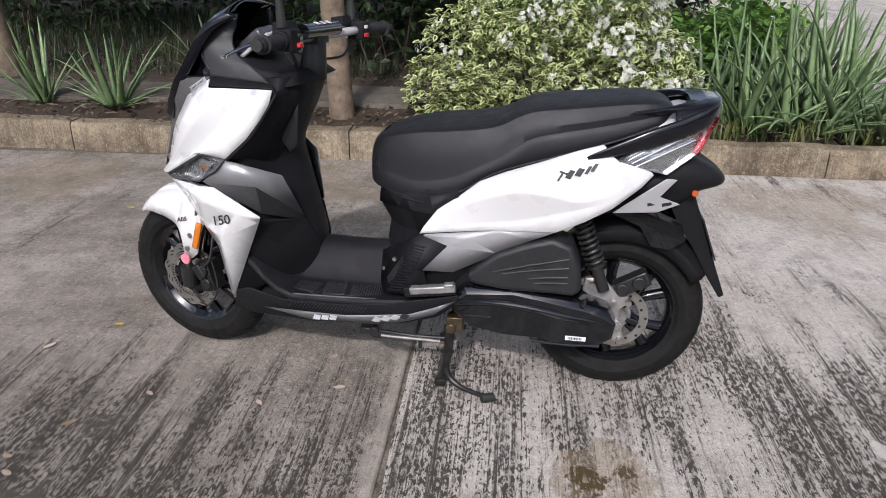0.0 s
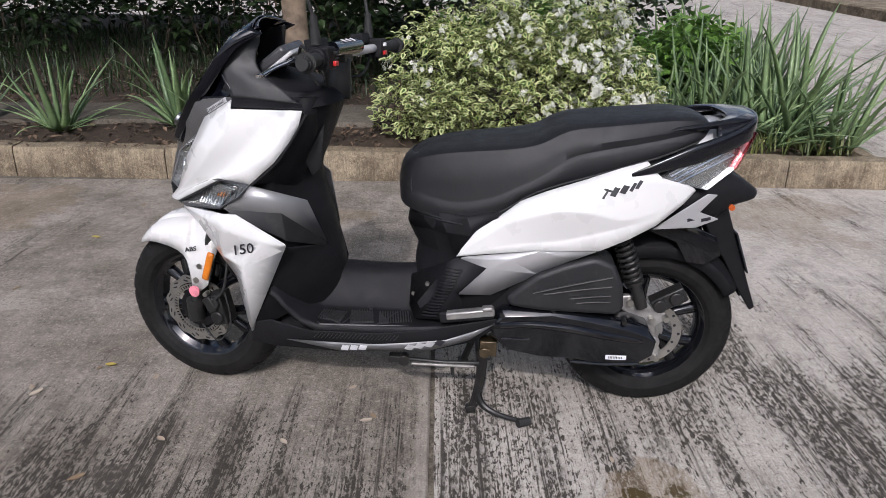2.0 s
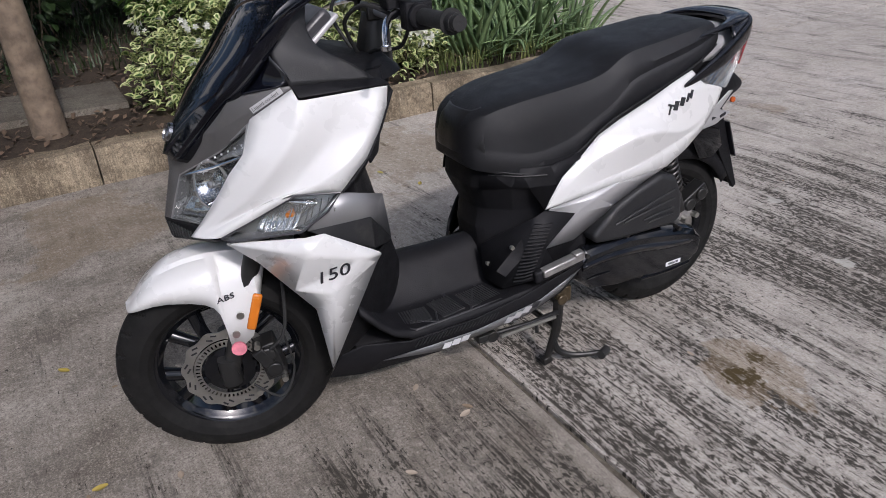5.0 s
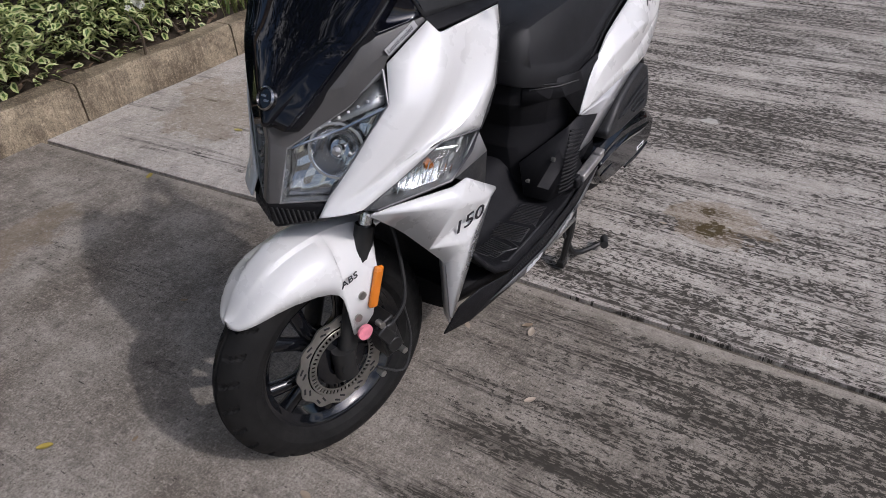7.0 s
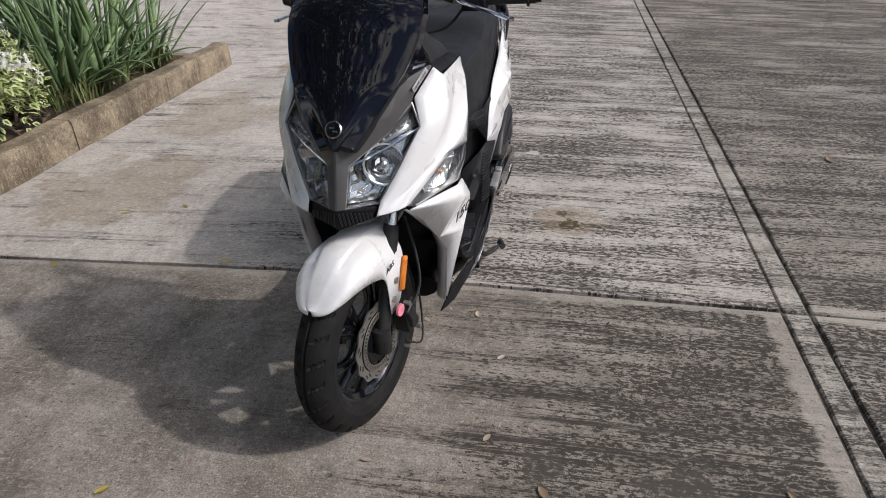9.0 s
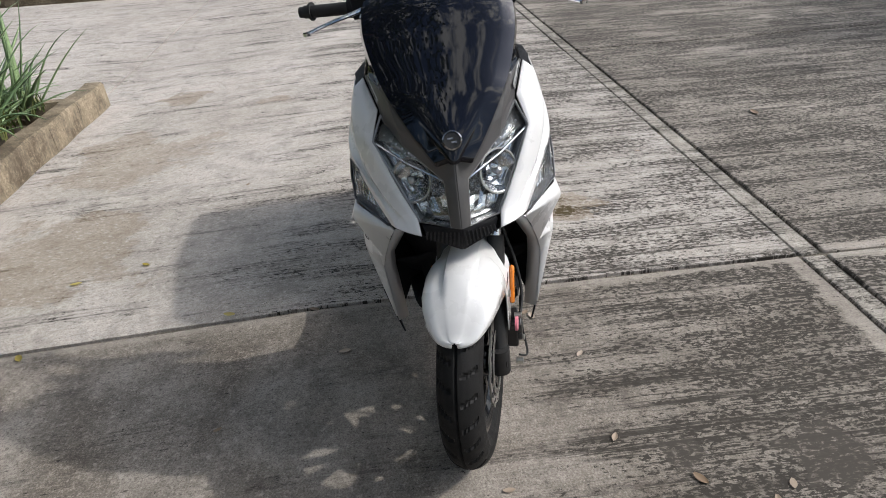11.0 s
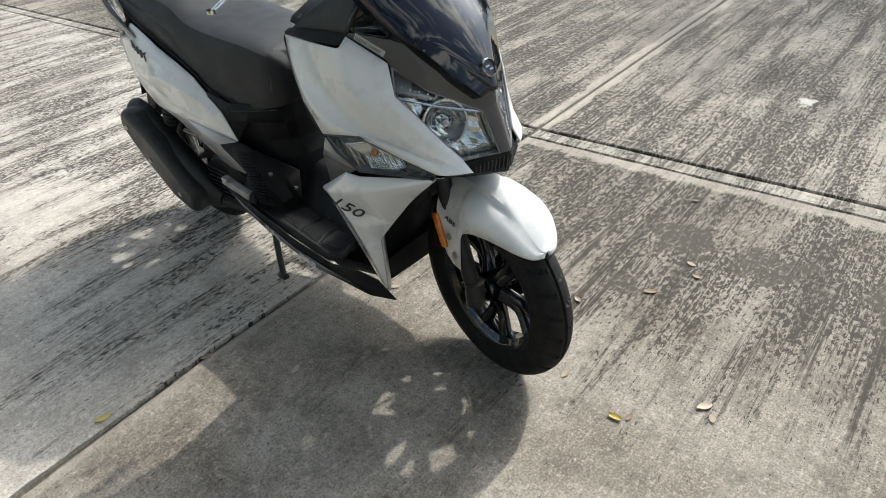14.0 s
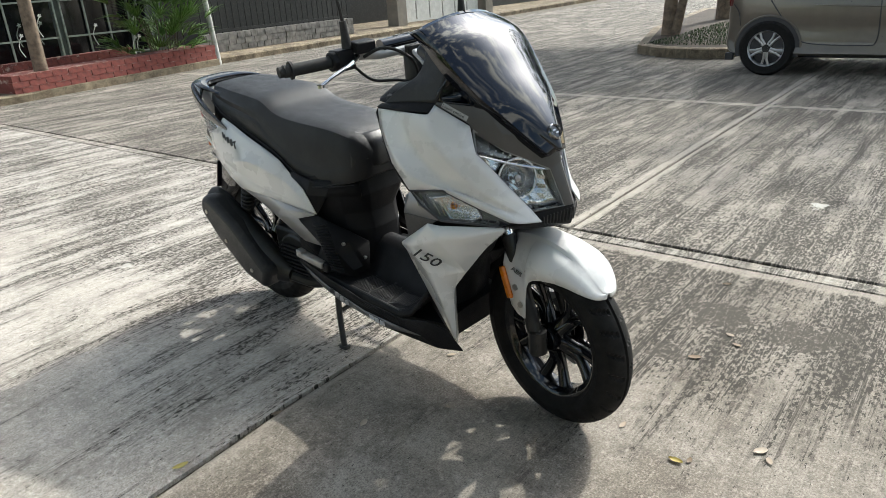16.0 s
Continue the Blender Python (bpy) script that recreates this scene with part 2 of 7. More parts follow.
PALE = plain("pale_lettering", (0.62, 0.62, 0.64), 0.35, var=0.06)
STICKER = plain("white_sticker", (0.7, 0.7, 0.72), 0.5, var=0.08, scale=60)
REFLECT = plain("lamp_silvering", (0.72, 0.72, 0.72), 0.16, metal=1.0, var=0.05)
RAILBLACK = plain("rail_satin_black", (0.006, 0.0065, 0.009), 0.2, var=0.2, spec=0.5, coat=0.4)
BOWL = plain("signal_silvering", (0.8, 0.8, 0.8), 0.24, metal=0.9, var=0.05)
SATIN = plain("smoked_silvering", (0.4, 0.4, 0.405), 0.25, metal=0.7, var=0.06)
NOSE = plain("nose_plastic", (0.075, 0.073, 0.073), 0.34, var=0.08, grain=0.25, gscale=500, dirt=0.05)
HOUSING = plain("lamp_housing", (0.05, 0.05, 0.055), 0.35, var=0.1)
MIRROR = plain("lamp_reflector", (0.6, 0.6, 0.61), 0.12, metal=1.0, var=0.05)


def clear(name, tint=(0.94, 0.95, 0.95), rough=0.03):
    """Thin clear plastic: see-through, with a gloss that grows at grazing angles."""
    mt, n, l, b = nodes(name)
    n.remove(b)
    tr, gl, mx, lw = n.new("ShaderNodeBsdfTransparent"), n.new("ShaderNodeBsdfGlossy"), n.new("ShaderNodeMixShader"), n.new("ShaderNodeLayerWeight")
    tr.inputs[0].default_value = (*tint, 1)
    gl.inputs["Roughness"].default_value = rough
    lw.inputs[0].default_value = 0.5
    l.new(sums(n, l, "ADD", sums(n, l, "MULTIPLY", sums(n, l, "POWER", lw.outputs["Facing"], 4.0), 0.4), 0.022, True), mx.inputs[0])
    l.new(tr.outputs[0], mx.inputs[1])
    l.new(gl.outputs[0], mx.inputs[2])
    l.new(mx.outputs[0], n["Material Output"].inputs[0])
    return mt


LENS = clear("clear_lens")
REDLENS = clear("red_lens", (0.85, 0.4, 0.43))


def concrete(name, light, dark, streak=1.0, pit=(0.034, 0.030, 0.024), blotch=1.1, amount=0.0, worn_from=None, worn=0.12, spots=(), margins=()):
    """Brushed street concrete: streaks along y, worn pits, stains and fine grit."""
    mt, n, l, b = nodes(name)
    base = mix(n, l, ramp(n, l, tex(n, l, blotch, 9, rough=0.65), [(0.36, 0.0), (0.64, 1.0)]), dark, light)
    base = mix(n, l, ramp(n, l, tex(n, l, 0.45, 4), [(0.42, 0.0), (0.6, 0.3)]), base, tuple(c * 0.72 for c in dark))
    grit = tex(n, l, 170, 4, rough=0.7)
    base = mix(n, l, ramp(n, l, grit, [(0.34, 0.65), (0.5, 0.0)]), base, tuple(c * 0.45 for c in dark))
    base = mix(n, l, ramp(n, l, grit, [(0.52, 0.0), (0.68, 0.6)]), base, tuple(min(c * 1.3, 0.7) for c in light))
    cloud = ramp(n, l, tex(n, l, 7, 7, rough=0.68), [(0.47, 0.0), (0.66, 0.55)])
    base = mix(n, l, cloud, base, tuple(c * 0.55 for c in dark))
    fleck = tex(n, l, 48, 5, rough=0.75)
    base = mix(n, l, ramp(n, l, fleck, [(0.36, 0.5), (0.45, 0.0)]), base, tuple(c * 0.5 for c in dark))
    base = mix(n, l, ramp(n, l, fleck, [(0.56, 0.0), (0.66, 0.5)]), base, tuple(min(c * 1.35, 0.7) for c in light))
    pits = tex(n, l, 1, 6, (84, 40, 5), 0.74, dist=0.5)
    hair = tex(n, l, 1, 4, (190, 4.5, 5), 0.6, dist=0.15)
    band = tex(n, l, 1, 4, (11, 1.0, 2), 0.55, dist=0.3)
    where = tex(n, l, 1, 6, (1.9, 1.1, 1.5), 0.66, dist=0.4)
    patch = tex(n, l, 1, 5, (7.5, 2.6, 2), 0.62, dist=0.5)
    thick = sums(n, l, "ADD", sums(n, l, "MULTIPLY", where, 0.36), sums(n, l, "ADD", sums(n, l, "MULTIPLY", patch, 0.34), sums(n, l, "MULTIPLY", band, 0.3)))
    if worn_from is not None:
        xyz = n.new("ShaderNodeSeparateXYZ")
        l.new(n.new("ShaderNodeTexCoord").outputs["Object"], xyz.inputs[0])
        thick = sums(n, l, "ADD", thick, sums(n, l, "MULTIPLY", sums(n, l, "MULTIPLY", sums(n, l, "SUBTRACT", worn_from, xyz.outputs[1]), 1.1, True), worn))
    cover = ramp(n, l, thick, [(0.40 - amount, 0.0), (0.56 - amount, 1.0)])
    for axis, place, half in margins:
        at = n.new("ShaderNodeSeparateXYZ")
        l.new(n.new("ShaderNodeTexCoord").outputs["Object"], at.inputs[0])
        away = sums(n, l, "DIVIDE", sums(n, l, "ABSOLUTE", sums(n, l, "SUBTRACT", at.outputs[axis], place), 0.0), half)
        keep = ramp(n, l, sums(n, l, "MULTIPLY", sums(n, l, "ADD", away, sums(n, l, "MULTIPLY", sums(n, l, "SUBTRACT", patch, 0.5), 1.6)), 0.5), [(0.36, 0.1), (0.54, 1.0)])
        cover = sums(n, l, "MULTIPLY", cover, keep)
        base = mix(n, l, sums(n, l, "MULTIPLY", sums(n, l, "SUBTRACT", 1.0, keep), 0.35), base, tuple(min(c * 1.12, 0.6) for c in light))
    level = sums(n, l, "SUBTRACT", 0.604, sums(n, l, "MULTIPLY", cover, 0.122))
    rough = sums(n, l, "ADD", sums(n, l, "MULTIPLY", pits, 0.72), sums(n, l, "MULTIPLY", hair, 0.28))
    bare = sums(n, l, "MULTIPLY", sums(n, l, "SUBTRACT", rough, level), 80.0, True)
    groove = sums(n, l, "MAXIMUM", ramp(n, l, tex(n, l, 1, 3, (13, 0.35, 3), 0.5, dist=0.05), [(0.476, 0.0), (0.493, 1.0), (0.507, 1.0), (0.524, 0.0)]), ramp(n, l, tex(n, l, 1, 3, (24, 0.8, 3), 0.5, dist=0.08), [(0.468, 0.0), (0.49, 0.8), (0.51, 0.8), (0.532, 0.0)]))
    broom = sums(n, l, "MAXIMUM", sums(n, l, "MULTIPLY", groove, ramp(n, l, band, [(0.44, 0.15), (0.56, 1.0)])), ramp(n, l, tex(n, l, 1, 5, (88, 2.4, 3), 0.7, dist=0.15), [(0.57, 0.0), (0.60, 1.0)]))
    lines = sums(n, l, "MULTIPLY", ramp(n, l, tex(n, l, 1, 3, (30, 0.4, 3), 0.6, dist=0.06), [(0.585, 0.0), (0.625, 1.0)]), ramp(n, l, hair, [(0.38, 0.3), (0.5, 1.0)]))
    trough = sums(n, l, "MULTIPLY", ramp(n, l, band, [(0.52, 0.0), (0.62, 1.0)]), cover)
    soft = sums(n, l, "MULTIPLY", sums(n, l, "MAXIMUM", trough, sums(n, l, "MULTIPLY", cover, 0.35)), 0.6 * streak, True)
    lines = sums(n, l, "MAXIMUM", lines, sums(n, l, "MULTIPLY", broom, ramp(n, l, pits, [(0.42, 0.2), (0.49, 1.0)])))
    mask = sums(n, l, "MULTIPLY", sums(n, l, "MAXIMUM", bare, sums(n, l, "MULTIPLY", sums(n, l, "MULTIPLY", lines, sums(n, l, "ADD", sums(n, l, "MULTIPLY", cover, 1.6), 0.1, True)), 0.95)), streak, True)
    pale = ramp(n, l, rough, [(0.36, 1.0), (0.47, 0.0)])
    base = mix(n, l, sums(n, l, "MULTIPLY", pale, 0.4 * streak, True), base, tuple(min(c * 1.3, 0.6) for c in light))
    base = mix(n, l, soft, base, tuple(c * 0.42 for c in dark))
    base = mix(n, l, sums(n, l, "MULTIPLY", mask, 0.95), base, pit)
    for sx, sy, sr, col, much in spots:
        gap = n.new("ShaderNodeVectorMath")
        gap.operation = "DISTANCE"
        l.new(n.new("ShaderNodeTexCoord").outputs["Object"], gap.inputs[0])
        gap.inputs[1].default_value = (sx, sy, 0.0)
        edge = sums(n, l, "ADD", sums(n, l, "DIVIDE", gap.outputs["Value"], sr), sums(n, l, "MULTIPLY", tex(n, l, 2.2 / sr, 6, rough=0.65), 1.3))
        base = mix(n, l, sums(n, l, "MULTIPLY", ramp(n, l, edge, [(0.95, much), (1.55, 0.0)]), ramp(n, l, pits, [(0.40, 0.25), (0.46, 1.0)])), base, col)
    l.new(base, b.inputs["Base Color"])
    b.inputs["Roughness"].default_value = 0.88
    b.inputs["Specular IOR Level"].default_value = 0.3
    first = bump(n, l, b, mask, -0.35, 0.004)
    bump(n, l, b, grit, 0.35, 0.003, first)
    return mt


GRIME, OIL, BROWN, CHALK = (0.058, 0.051, 0.042), (0.06, 0.042, 0.014), (0.2, 0.145, 0.085), (0.46, 0.445, 0.41)
MARGINS = ((0, -0.34, 0.06), (1, -2.955, 0.05))
STREET = concrete("brushed_concrete", (0.525, 0.487, 0.443), (0.38, 0.344, 0.303), 1.0, amount=-0.112, worn_from=2.9,
                  spots=[(0.25, 1.45, 0.42, BROWN, 0.45), (1.5, 3.7, 1.25, BROWN, 0.42), (0.3, 3.7, 1.2, BROWN, 0.42), (0.22, 1.43, 0.15, OIL, 0.97), (0.32, 1.47, 0.08, OIL, 0.9), (2.75, 3.6, 0.45, BROWN, 0.5), (2.4, 2.9, 0.3, BROWN, 0.4), (1.06, 1.63, 0.09, CHALK, 0.8), (1.3, 2.1, 0.08, CHALK, 0.7), (-1.3, -0.3, 0.1, CHALK, 0.8)])
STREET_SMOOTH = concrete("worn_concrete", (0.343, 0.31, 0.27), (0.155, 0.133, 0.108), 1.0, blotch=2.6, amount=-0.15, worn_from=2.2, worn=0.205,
                         spots=[(-1.2, 3.7, 1.1, BROWN, 0.38), (-2.8, 3.7, 1.2, BROWN, 0.38), (-1.28, 1.15, 0.34, GRIME, 0.95), (-1.55, 1.2, 0.36, GRIME, 0.9), (-1.2, 1.52, 0.18, GRIME, 0.8), (-2.0, 1.2, 0.45, GRIME, 0.85)], margins=((0, -0.34, 0.05), (1, 0.70, 0.075)))
STREET_FAR = concrete("grey_concrete", (0.40, 0.363, 0.315), (0.22, 0.197, 0.168), 1.0, amount=0.03, spots=[(-1.3, -0.3, 0.14, CHALK, 0.9)], margins=MARGINS)
JOINTBAND = concrete("joint_mortar", (0.45, 0.42, 0.37), (0.27, 0.247, 0.21), 0.9, blotch=5, amount=-0.02)
JOINT = concrete("joint_dirt", (0.20, 0.175, 0.14), (0.09, 0.078, 0.062), 0.2, blotch=6)
KERB = concrete("kerb_concrete", (0.37, 0.305, 0.215), (0.095, 0.072, 0.046), 0.35, (0.06, 0.05, 0.038), blotch=3.2)
# path colour is lowered to carry the shade of the trees
PATHSTONE = concrete("shaded_path_concrete", (0.16, 0.145, 0.12), (0.085, 0.072, 0.056), 0.2)
SOIL = concrete("garden_soil", (0.075, 0.055, 0.038), (0.035, 0.026, 0.019), 0.2, (0.02, 0.015, 0.012))


def leafy(name, low, high, rough=0.5, back=0.25, island=True):
    """Leaf colour that varies from leaf to leaf, with some light through it."""
    mt, n, l, b = nodes(name)
    if island:
        g = n.new("ShaderNodeNewGeometry").outputs["Random Per Island"]
    else:
        g = n.new("ShaderNodeObjectInfo").outputs["Random"]
    col = mix(n, l, g, low, high)
    col = mix(n, l, ramp(n, l, tex(n, l, 22, 4), [(0.35, 0.0), (0.7, 0.5)]), col, tuple(c * 0.6 for c in low))
    l.new(col, b.inputs["Base Color"])
    b.inputs["Roughness"].default_value = rough
    tl, mx = n.new("ShaderNodeBsdfTranslucent"), n.new("ShaderNodeMixShader")
    l.new(col, tl.inputs[0])
    mx.inputs[0].default_value = back
    l.new(b.outputs[0], mx.inputs[1])
    l.new(tl.outputs[0], mx.inputs[2])
    l.new(mx.outputs[0], n["Material Output"].inputs[0])
    return mt


LEAF = leafy("green_leaf", (0.045, 0.095, 0.02), (0.13, 0.225, 0.05))
CREAM = leafy("cream_leaf_margin", (0.41, 0.47, 0.18), (0.66, 0.68, 0.38))
PETAL = leafy("white_petal", (0.62, 0.64, 0.55), (0.8, 0.8, 0.74))
ALOE = leafy("aloe_leaf", (0.115, 0.185, 0.085), (0.26, 0.37, 0.165), 0.42, 0.12, island=False)
HEDGE = leafy("dark_leaf", (0.014, 0.03, 0.009), (0.04, 0.075, 0.02))
CANOPY = leafy("tree_leaf", (0.03, 0.06, 0.015), (0.08, 0.13, 0.03))
LITTER = leafy("dead_leaf", (0.05, 0.032, 0.02), (0.17, 0.115, 0.075), 0.75, 0.05)
GRASS = leafy("grass_blade", (0.07, 0.11, 0.025), (0.2, 0.21, 0.07), 0.6)
PALM = leafy("palm_leaf", (0.07, 0.16, 0.025), (0.2, 0.36, 0.07), 0.4)
BARK = plain("bark", (0.16, 0.12, 0.085), 0.85, var=0.35, scale=12, grain=1.0, gscale=60, dirt=0.4, dirtcol=(0.05, 0.04, 0.03))
TWIG = plain("twig", (0.1, 0.075, 0.05), 0.8, var=0.3)
YELLOWLEAF = leafy("yellow_leaf", (0.35, 0.27, 0.05), (0.45, 0.38, 0.12), 0.6, 0.1, island=False)
BROWNLEAF = leafy("brown_leaf", (0.20, 0.14, 0.085), (0.46, 0.39, 0.31), 0.7, 0.05, island=False)
BRICK = plain("red_brick", (0.17, 0.042, 0.033), 0.8, var=0.3, scale=14, grain=0.6, gscale=90, dirt=0.25)
PAINTED = plain("painted_joint", (0.15, 0.038, 0.03), 0.85, var=0.2, scale=3, grain=0.5, gscale=90, dirt=1.0, dirtcol=(0.5, 0.42, 0.36))
GREENWALL = plain("dark_green_wall", (0.045, 0.062, 0.052), 0.7, var=0.3, scale=3, grain=0.3, gscale=80, dirt=0.3, dirtcol=(0.09, 0.09, 0.075))
GRILLE = plain("pale_green_ironwork", (0.16, 0.19, 0.16), 0.6, var=0.2, dirt=0.3)
PLASTER = plain("wall_plaster", (0.2, 0.18, 0.15), 0.85, var=0.2, scale=3, grain=0.5, gscale=80, dirt=0.3)
FENCE = plain("fence_paint", (0.012, 0.013, 0.013), 0.5, var=0.2, dirt=0.2)
WHITEMETAL = plain("white_metal_paint", (0.55, 0.55, 0.52), 0.5, var=0.1, dirt=0.3)
CARPAINT = plain("beige_grey_car_paint", (0.135, 0.118, 0.098), 0.32, metal=0.5, var=0.05, coat=0.6, dirt=0.03)
MATRUBBER = plain("foot_mat_rubber", (0.028, 0.028, 0.03), 0.42, var=0.15, grain=0.3, gscale=400, dirt=0.1)
ALLOY = plain("alloy_wheel", (0.5, 0.5, 0.5), 0.3, metal=0.8, var=0.1)
STONE = plain("stone_cladding", (0.19, 0.18, 0.165), 0.85, var=0.35, scale=9, grain=0.8, gscale=60, dirt=0.3)


# ---- ground ----
def fall(y):
    """The street falls a little towards the kerb."""
    return -0.05 * max(y - 2.45, 0.0) if y < 4.3 else -0.0925


def sheet(x0, x1, y0, y1, z, step, edge=0.0):
    """A level-ish sheet that follows the fall, with a turned down rim."""
    nx, ny = max(1, round((x1 - x0) / step)), max(1, round((y1 - y0) / step))
    rows = [[(x0 + (x1 - x0) * i / nx, y0 + (y1 - y0) * j / ny, z + fall(y0 + (y1 - y0) * j / ny)) for i in range(nx + 1)] for j in range(ny + 1)]
    if step < 0.2:
        for j, r in enumerate(rows):
            for i, (x, y, zz) in enumerate(r):
                if i in (0, nx) or j in (0, ny):
                    chip = 0.007 * max(noise.noise((x * 5.0, y * 5.0, 3.0)), 0.0) + 0.007 * max(noise.noise((x * 17.0, y * 17.0, 7.0)), 0.0)
                    r[i] = (x + chip * ((i == 0) - (i == nx)), y + chip * ((j == 0) - (j == ny)), zz)
    v, f = grid(rows)
    if edge:
        w = nx + 1
        loop = list(range(w)) + [w * j + nx for j in range(1, ny + 1)] + [w * ny + i for i in range(nx - 1, -1, -1)] + [w * j for j in range(ny - 1, 0, -1)]
        n = len(v)
        v += [(v[i][0], v[i][1], v[i][2] - edge) for i in loop]
        f += [(loop[k], loop[(k + 1) % len(loop)], n + (k + 1) % len(loop), n + k) for k in range(len(loop))]
    return v, f


ground = tagged(part("ground", grid([[(x, y, -0.014 + fall(y)) for x in (-70, -30, 0, 30, 90)] for y in (-80, -20, 2.45, 4.3, 90)]), JOINT), "dirt-filled base under the concrete street slabs", "ground", kind="structure")
road = tagged(part("road", sheet(-0.333, 2.963, 0.697, 4.3, 0.0, 0.06, 0.03), STREET), "brushed grey concrete street in large worn slabs", "road", kind="structure")
SLABS_X = [-17.0, -13.7, -10.4, -7.05, -3.70, -0.34, 2.97, 6.3, 9.6]
for i in range(len(SLABS_X) - 1):
    x0, x1 = SLABS_X[i] + 0.007, SLABS_X[i + 1] - 0.007
    for y0, y1 in ((-17.4, -13.8), (-13.78, -10.2), (-10.18, -6.58), (-6.56, -2.96), (-2.95, 0.590), (0.599, 0.688), (0.697, 4.3)):
        if (i, y0) == (5, 0.697):
            continue
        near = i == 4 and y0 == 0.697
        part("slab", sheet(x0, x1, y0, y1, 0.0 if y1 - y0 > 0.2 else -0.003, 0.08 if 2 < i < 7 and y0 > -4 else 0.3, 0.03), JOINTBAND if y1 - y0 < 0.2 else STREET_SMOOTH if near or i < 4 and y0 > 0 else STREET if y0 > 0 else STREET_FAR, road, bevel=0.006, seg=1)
part("slab", sheet(2.5, 9.6, 4.31, 30, 0.0, 1.5, 0.03), STREET, road)
part("slab", sheet(-17, 9.6, -60, -17.42, 0.0, 3, 0.03), STREET_FAR, road)
part("slab", sheet(-17, 2.9, 12.6, 30, 0.0, 1.5, 0.03), STREET, road)

TAU_ = 2 * math.pi


# ---- planting bed ----
BED = lambda x: 4.28 - 0.035 * x
bed = tagged(part("planting_bed", grid([[(x, BED(x) + 0.12 + d, 0.055 + h + 0.012 * math.sin(3.1 * x + 5 * d)) for x in [-17 + 0.5 * i for i in range(39)]] for d, h in ((0, 0), (0.3, 0.02), (0.7, 0.03), (1.2, 0.03), (2.0, 0.02), (3.0, 0.01), (5.0, 0.0), (8.2, 0.0))]), SOIL), "dark garden soil with leaf litter behind the kerb", "flower bed", kind="structure")
kerb = tagged(part("kerb", box(-7, BED(-7) + 0.09, -0.1, 0.01, 0.1, 0.05), KERB), "stained low concrete kerb along the planting bed", "kerb", kind="structure")
q = random.Random(11)
x = -16.9
while x < 2.3:
    w = 0.98
    y0 = BED(x + w / 2)
    top = 0.088 + q.uniform(-0.008, 0.008)
    seg = []
    for k in range(9):
        u = x + w * k / 8
        dy = 0.006 * math.sin(9.1 * u) + q.uniform(-0.004, 0.004)
        yy = BED(u)
        tz = top + q.uniform(-0.006, 0.006)
        seg.append([(u, yy - 0.012 + dy, -0.13), (u, yy + dy, tz - 0.02), (u, yy + 0.014 + dy, tz), (u, yy + 0.13, tz + q.uniform(-0.004, 0.004)), (u, yy + 0.15, tz - 0.03), (u, yy + 0.15, -0.13)])
    part("kerb_stone", grid(seg, True, True), KERB, kerb, angle=40)
    x += w + 0.008
side_k = []
for k in range(14):
    yy = BED(2.4) + 0.05 + 8.1 * k / 13
    tz = 0.088 + q.uniform(-0.006, 0.006)
    side_k.append([(2.56, yy, -0.13), (2.54, yy, tz - 0.02), (2.53, yy, tz), (2.40, yy, tz), (2.39, yy, tz - 0.03), (2.39, yy, -0.13)])
side_k = [[(2.34, BED(2.34), -0.13), (2.34, BED(2.34), 0.066), (2.34, BED(2.34) + 0.014, 0.088), (2.34, BED(2.34) + 0.13, 0.088), (2.34, BED(2.34) + 0.15, 0.06), (2.34, BED(2.34) + 0.15, -0.13)],
          [(2.48, BED(2.4) + 0.02, -0.13), (2.47, BED(2.4) + 0.025, 0.066), (2.46, BED(2.4) + 0.03, 0.088), (2.40, BED(2.4) + 0.14, 0.088), (2.39, BED(2.4) + 0.15, 0.06), (2.39, BED(2.4) + 0.15, -0.13)]] + side_k[1:]
part("kerb_stone", grid(side_k, True, True), KERB, kerb, angle=40)
tagged(part("garden_path", grid([[(xx, 5.0 + dd + 0.03 * math.sin(xx * 2.2), zz) for xx in [-17 + 0.6 * i for i in range(28)]] for dd, zz in ((0, 0.06), (0.02, 0.115), (0.55, 0.12), (0.57, 0.06))]), PATHSTONE), "grey concrete strip in the bed, coloured darker for tree shade", "path", kind="structure")


# ---- plants ----
def rot(v, az):
    c, s = math.cos(az), math.sin(az)
    return (v[0] * c - v[1] * s, v[0] * s + v[1] * c, v[2])


def blade_mesh(length, width, lean, curl, q, thick=0.25):
    """A fleshy tapering leaf that leans out and bends; the root is at the origin."""
    rows = []
    n = 9
    for k in range(n):
        t = k / (n - 1)
        ang = lean + curl * t * t
        p = Vector((0, 0, 0))
        for j in range(8):
            tt = t * (j + 0.5) / 8
            a = lean + curl * tt * tt
            p += Vector((math.sin(a), 0, math.cos(a))) * (length * t / 8)
        w = width * (1 - t) ** 0.7 * (1 - 0.25 * (1 - t) ** 4) + 0.0008
        nx, nz = math.cos(ang), -math.sin(ang)
        h = w * thick
        rows.append([(p.x - nx * h * 0.1, w / 2, p.z - nz * h * 0.1), (p.x - nx * h, 0, p.z - nz * h), (p.x - nx * h * 0.1, -w / 2, p.z - nz * h * 0.1), (p.x + nx * h * 0.25, 0, p.z + nz * h * 0.25)])
    return grid(rows, True, True)


def mesh_data(name, mesh, material):
    data = bpy.data.meshes.new(name)
    data.from_pydata([tuple(v) for v in mesh[0]], [], [tuple(f) for f in mesh[1]])
    data.materials.append(material)
    data.shade_smooth()
    return data


qa = random.Random(21)
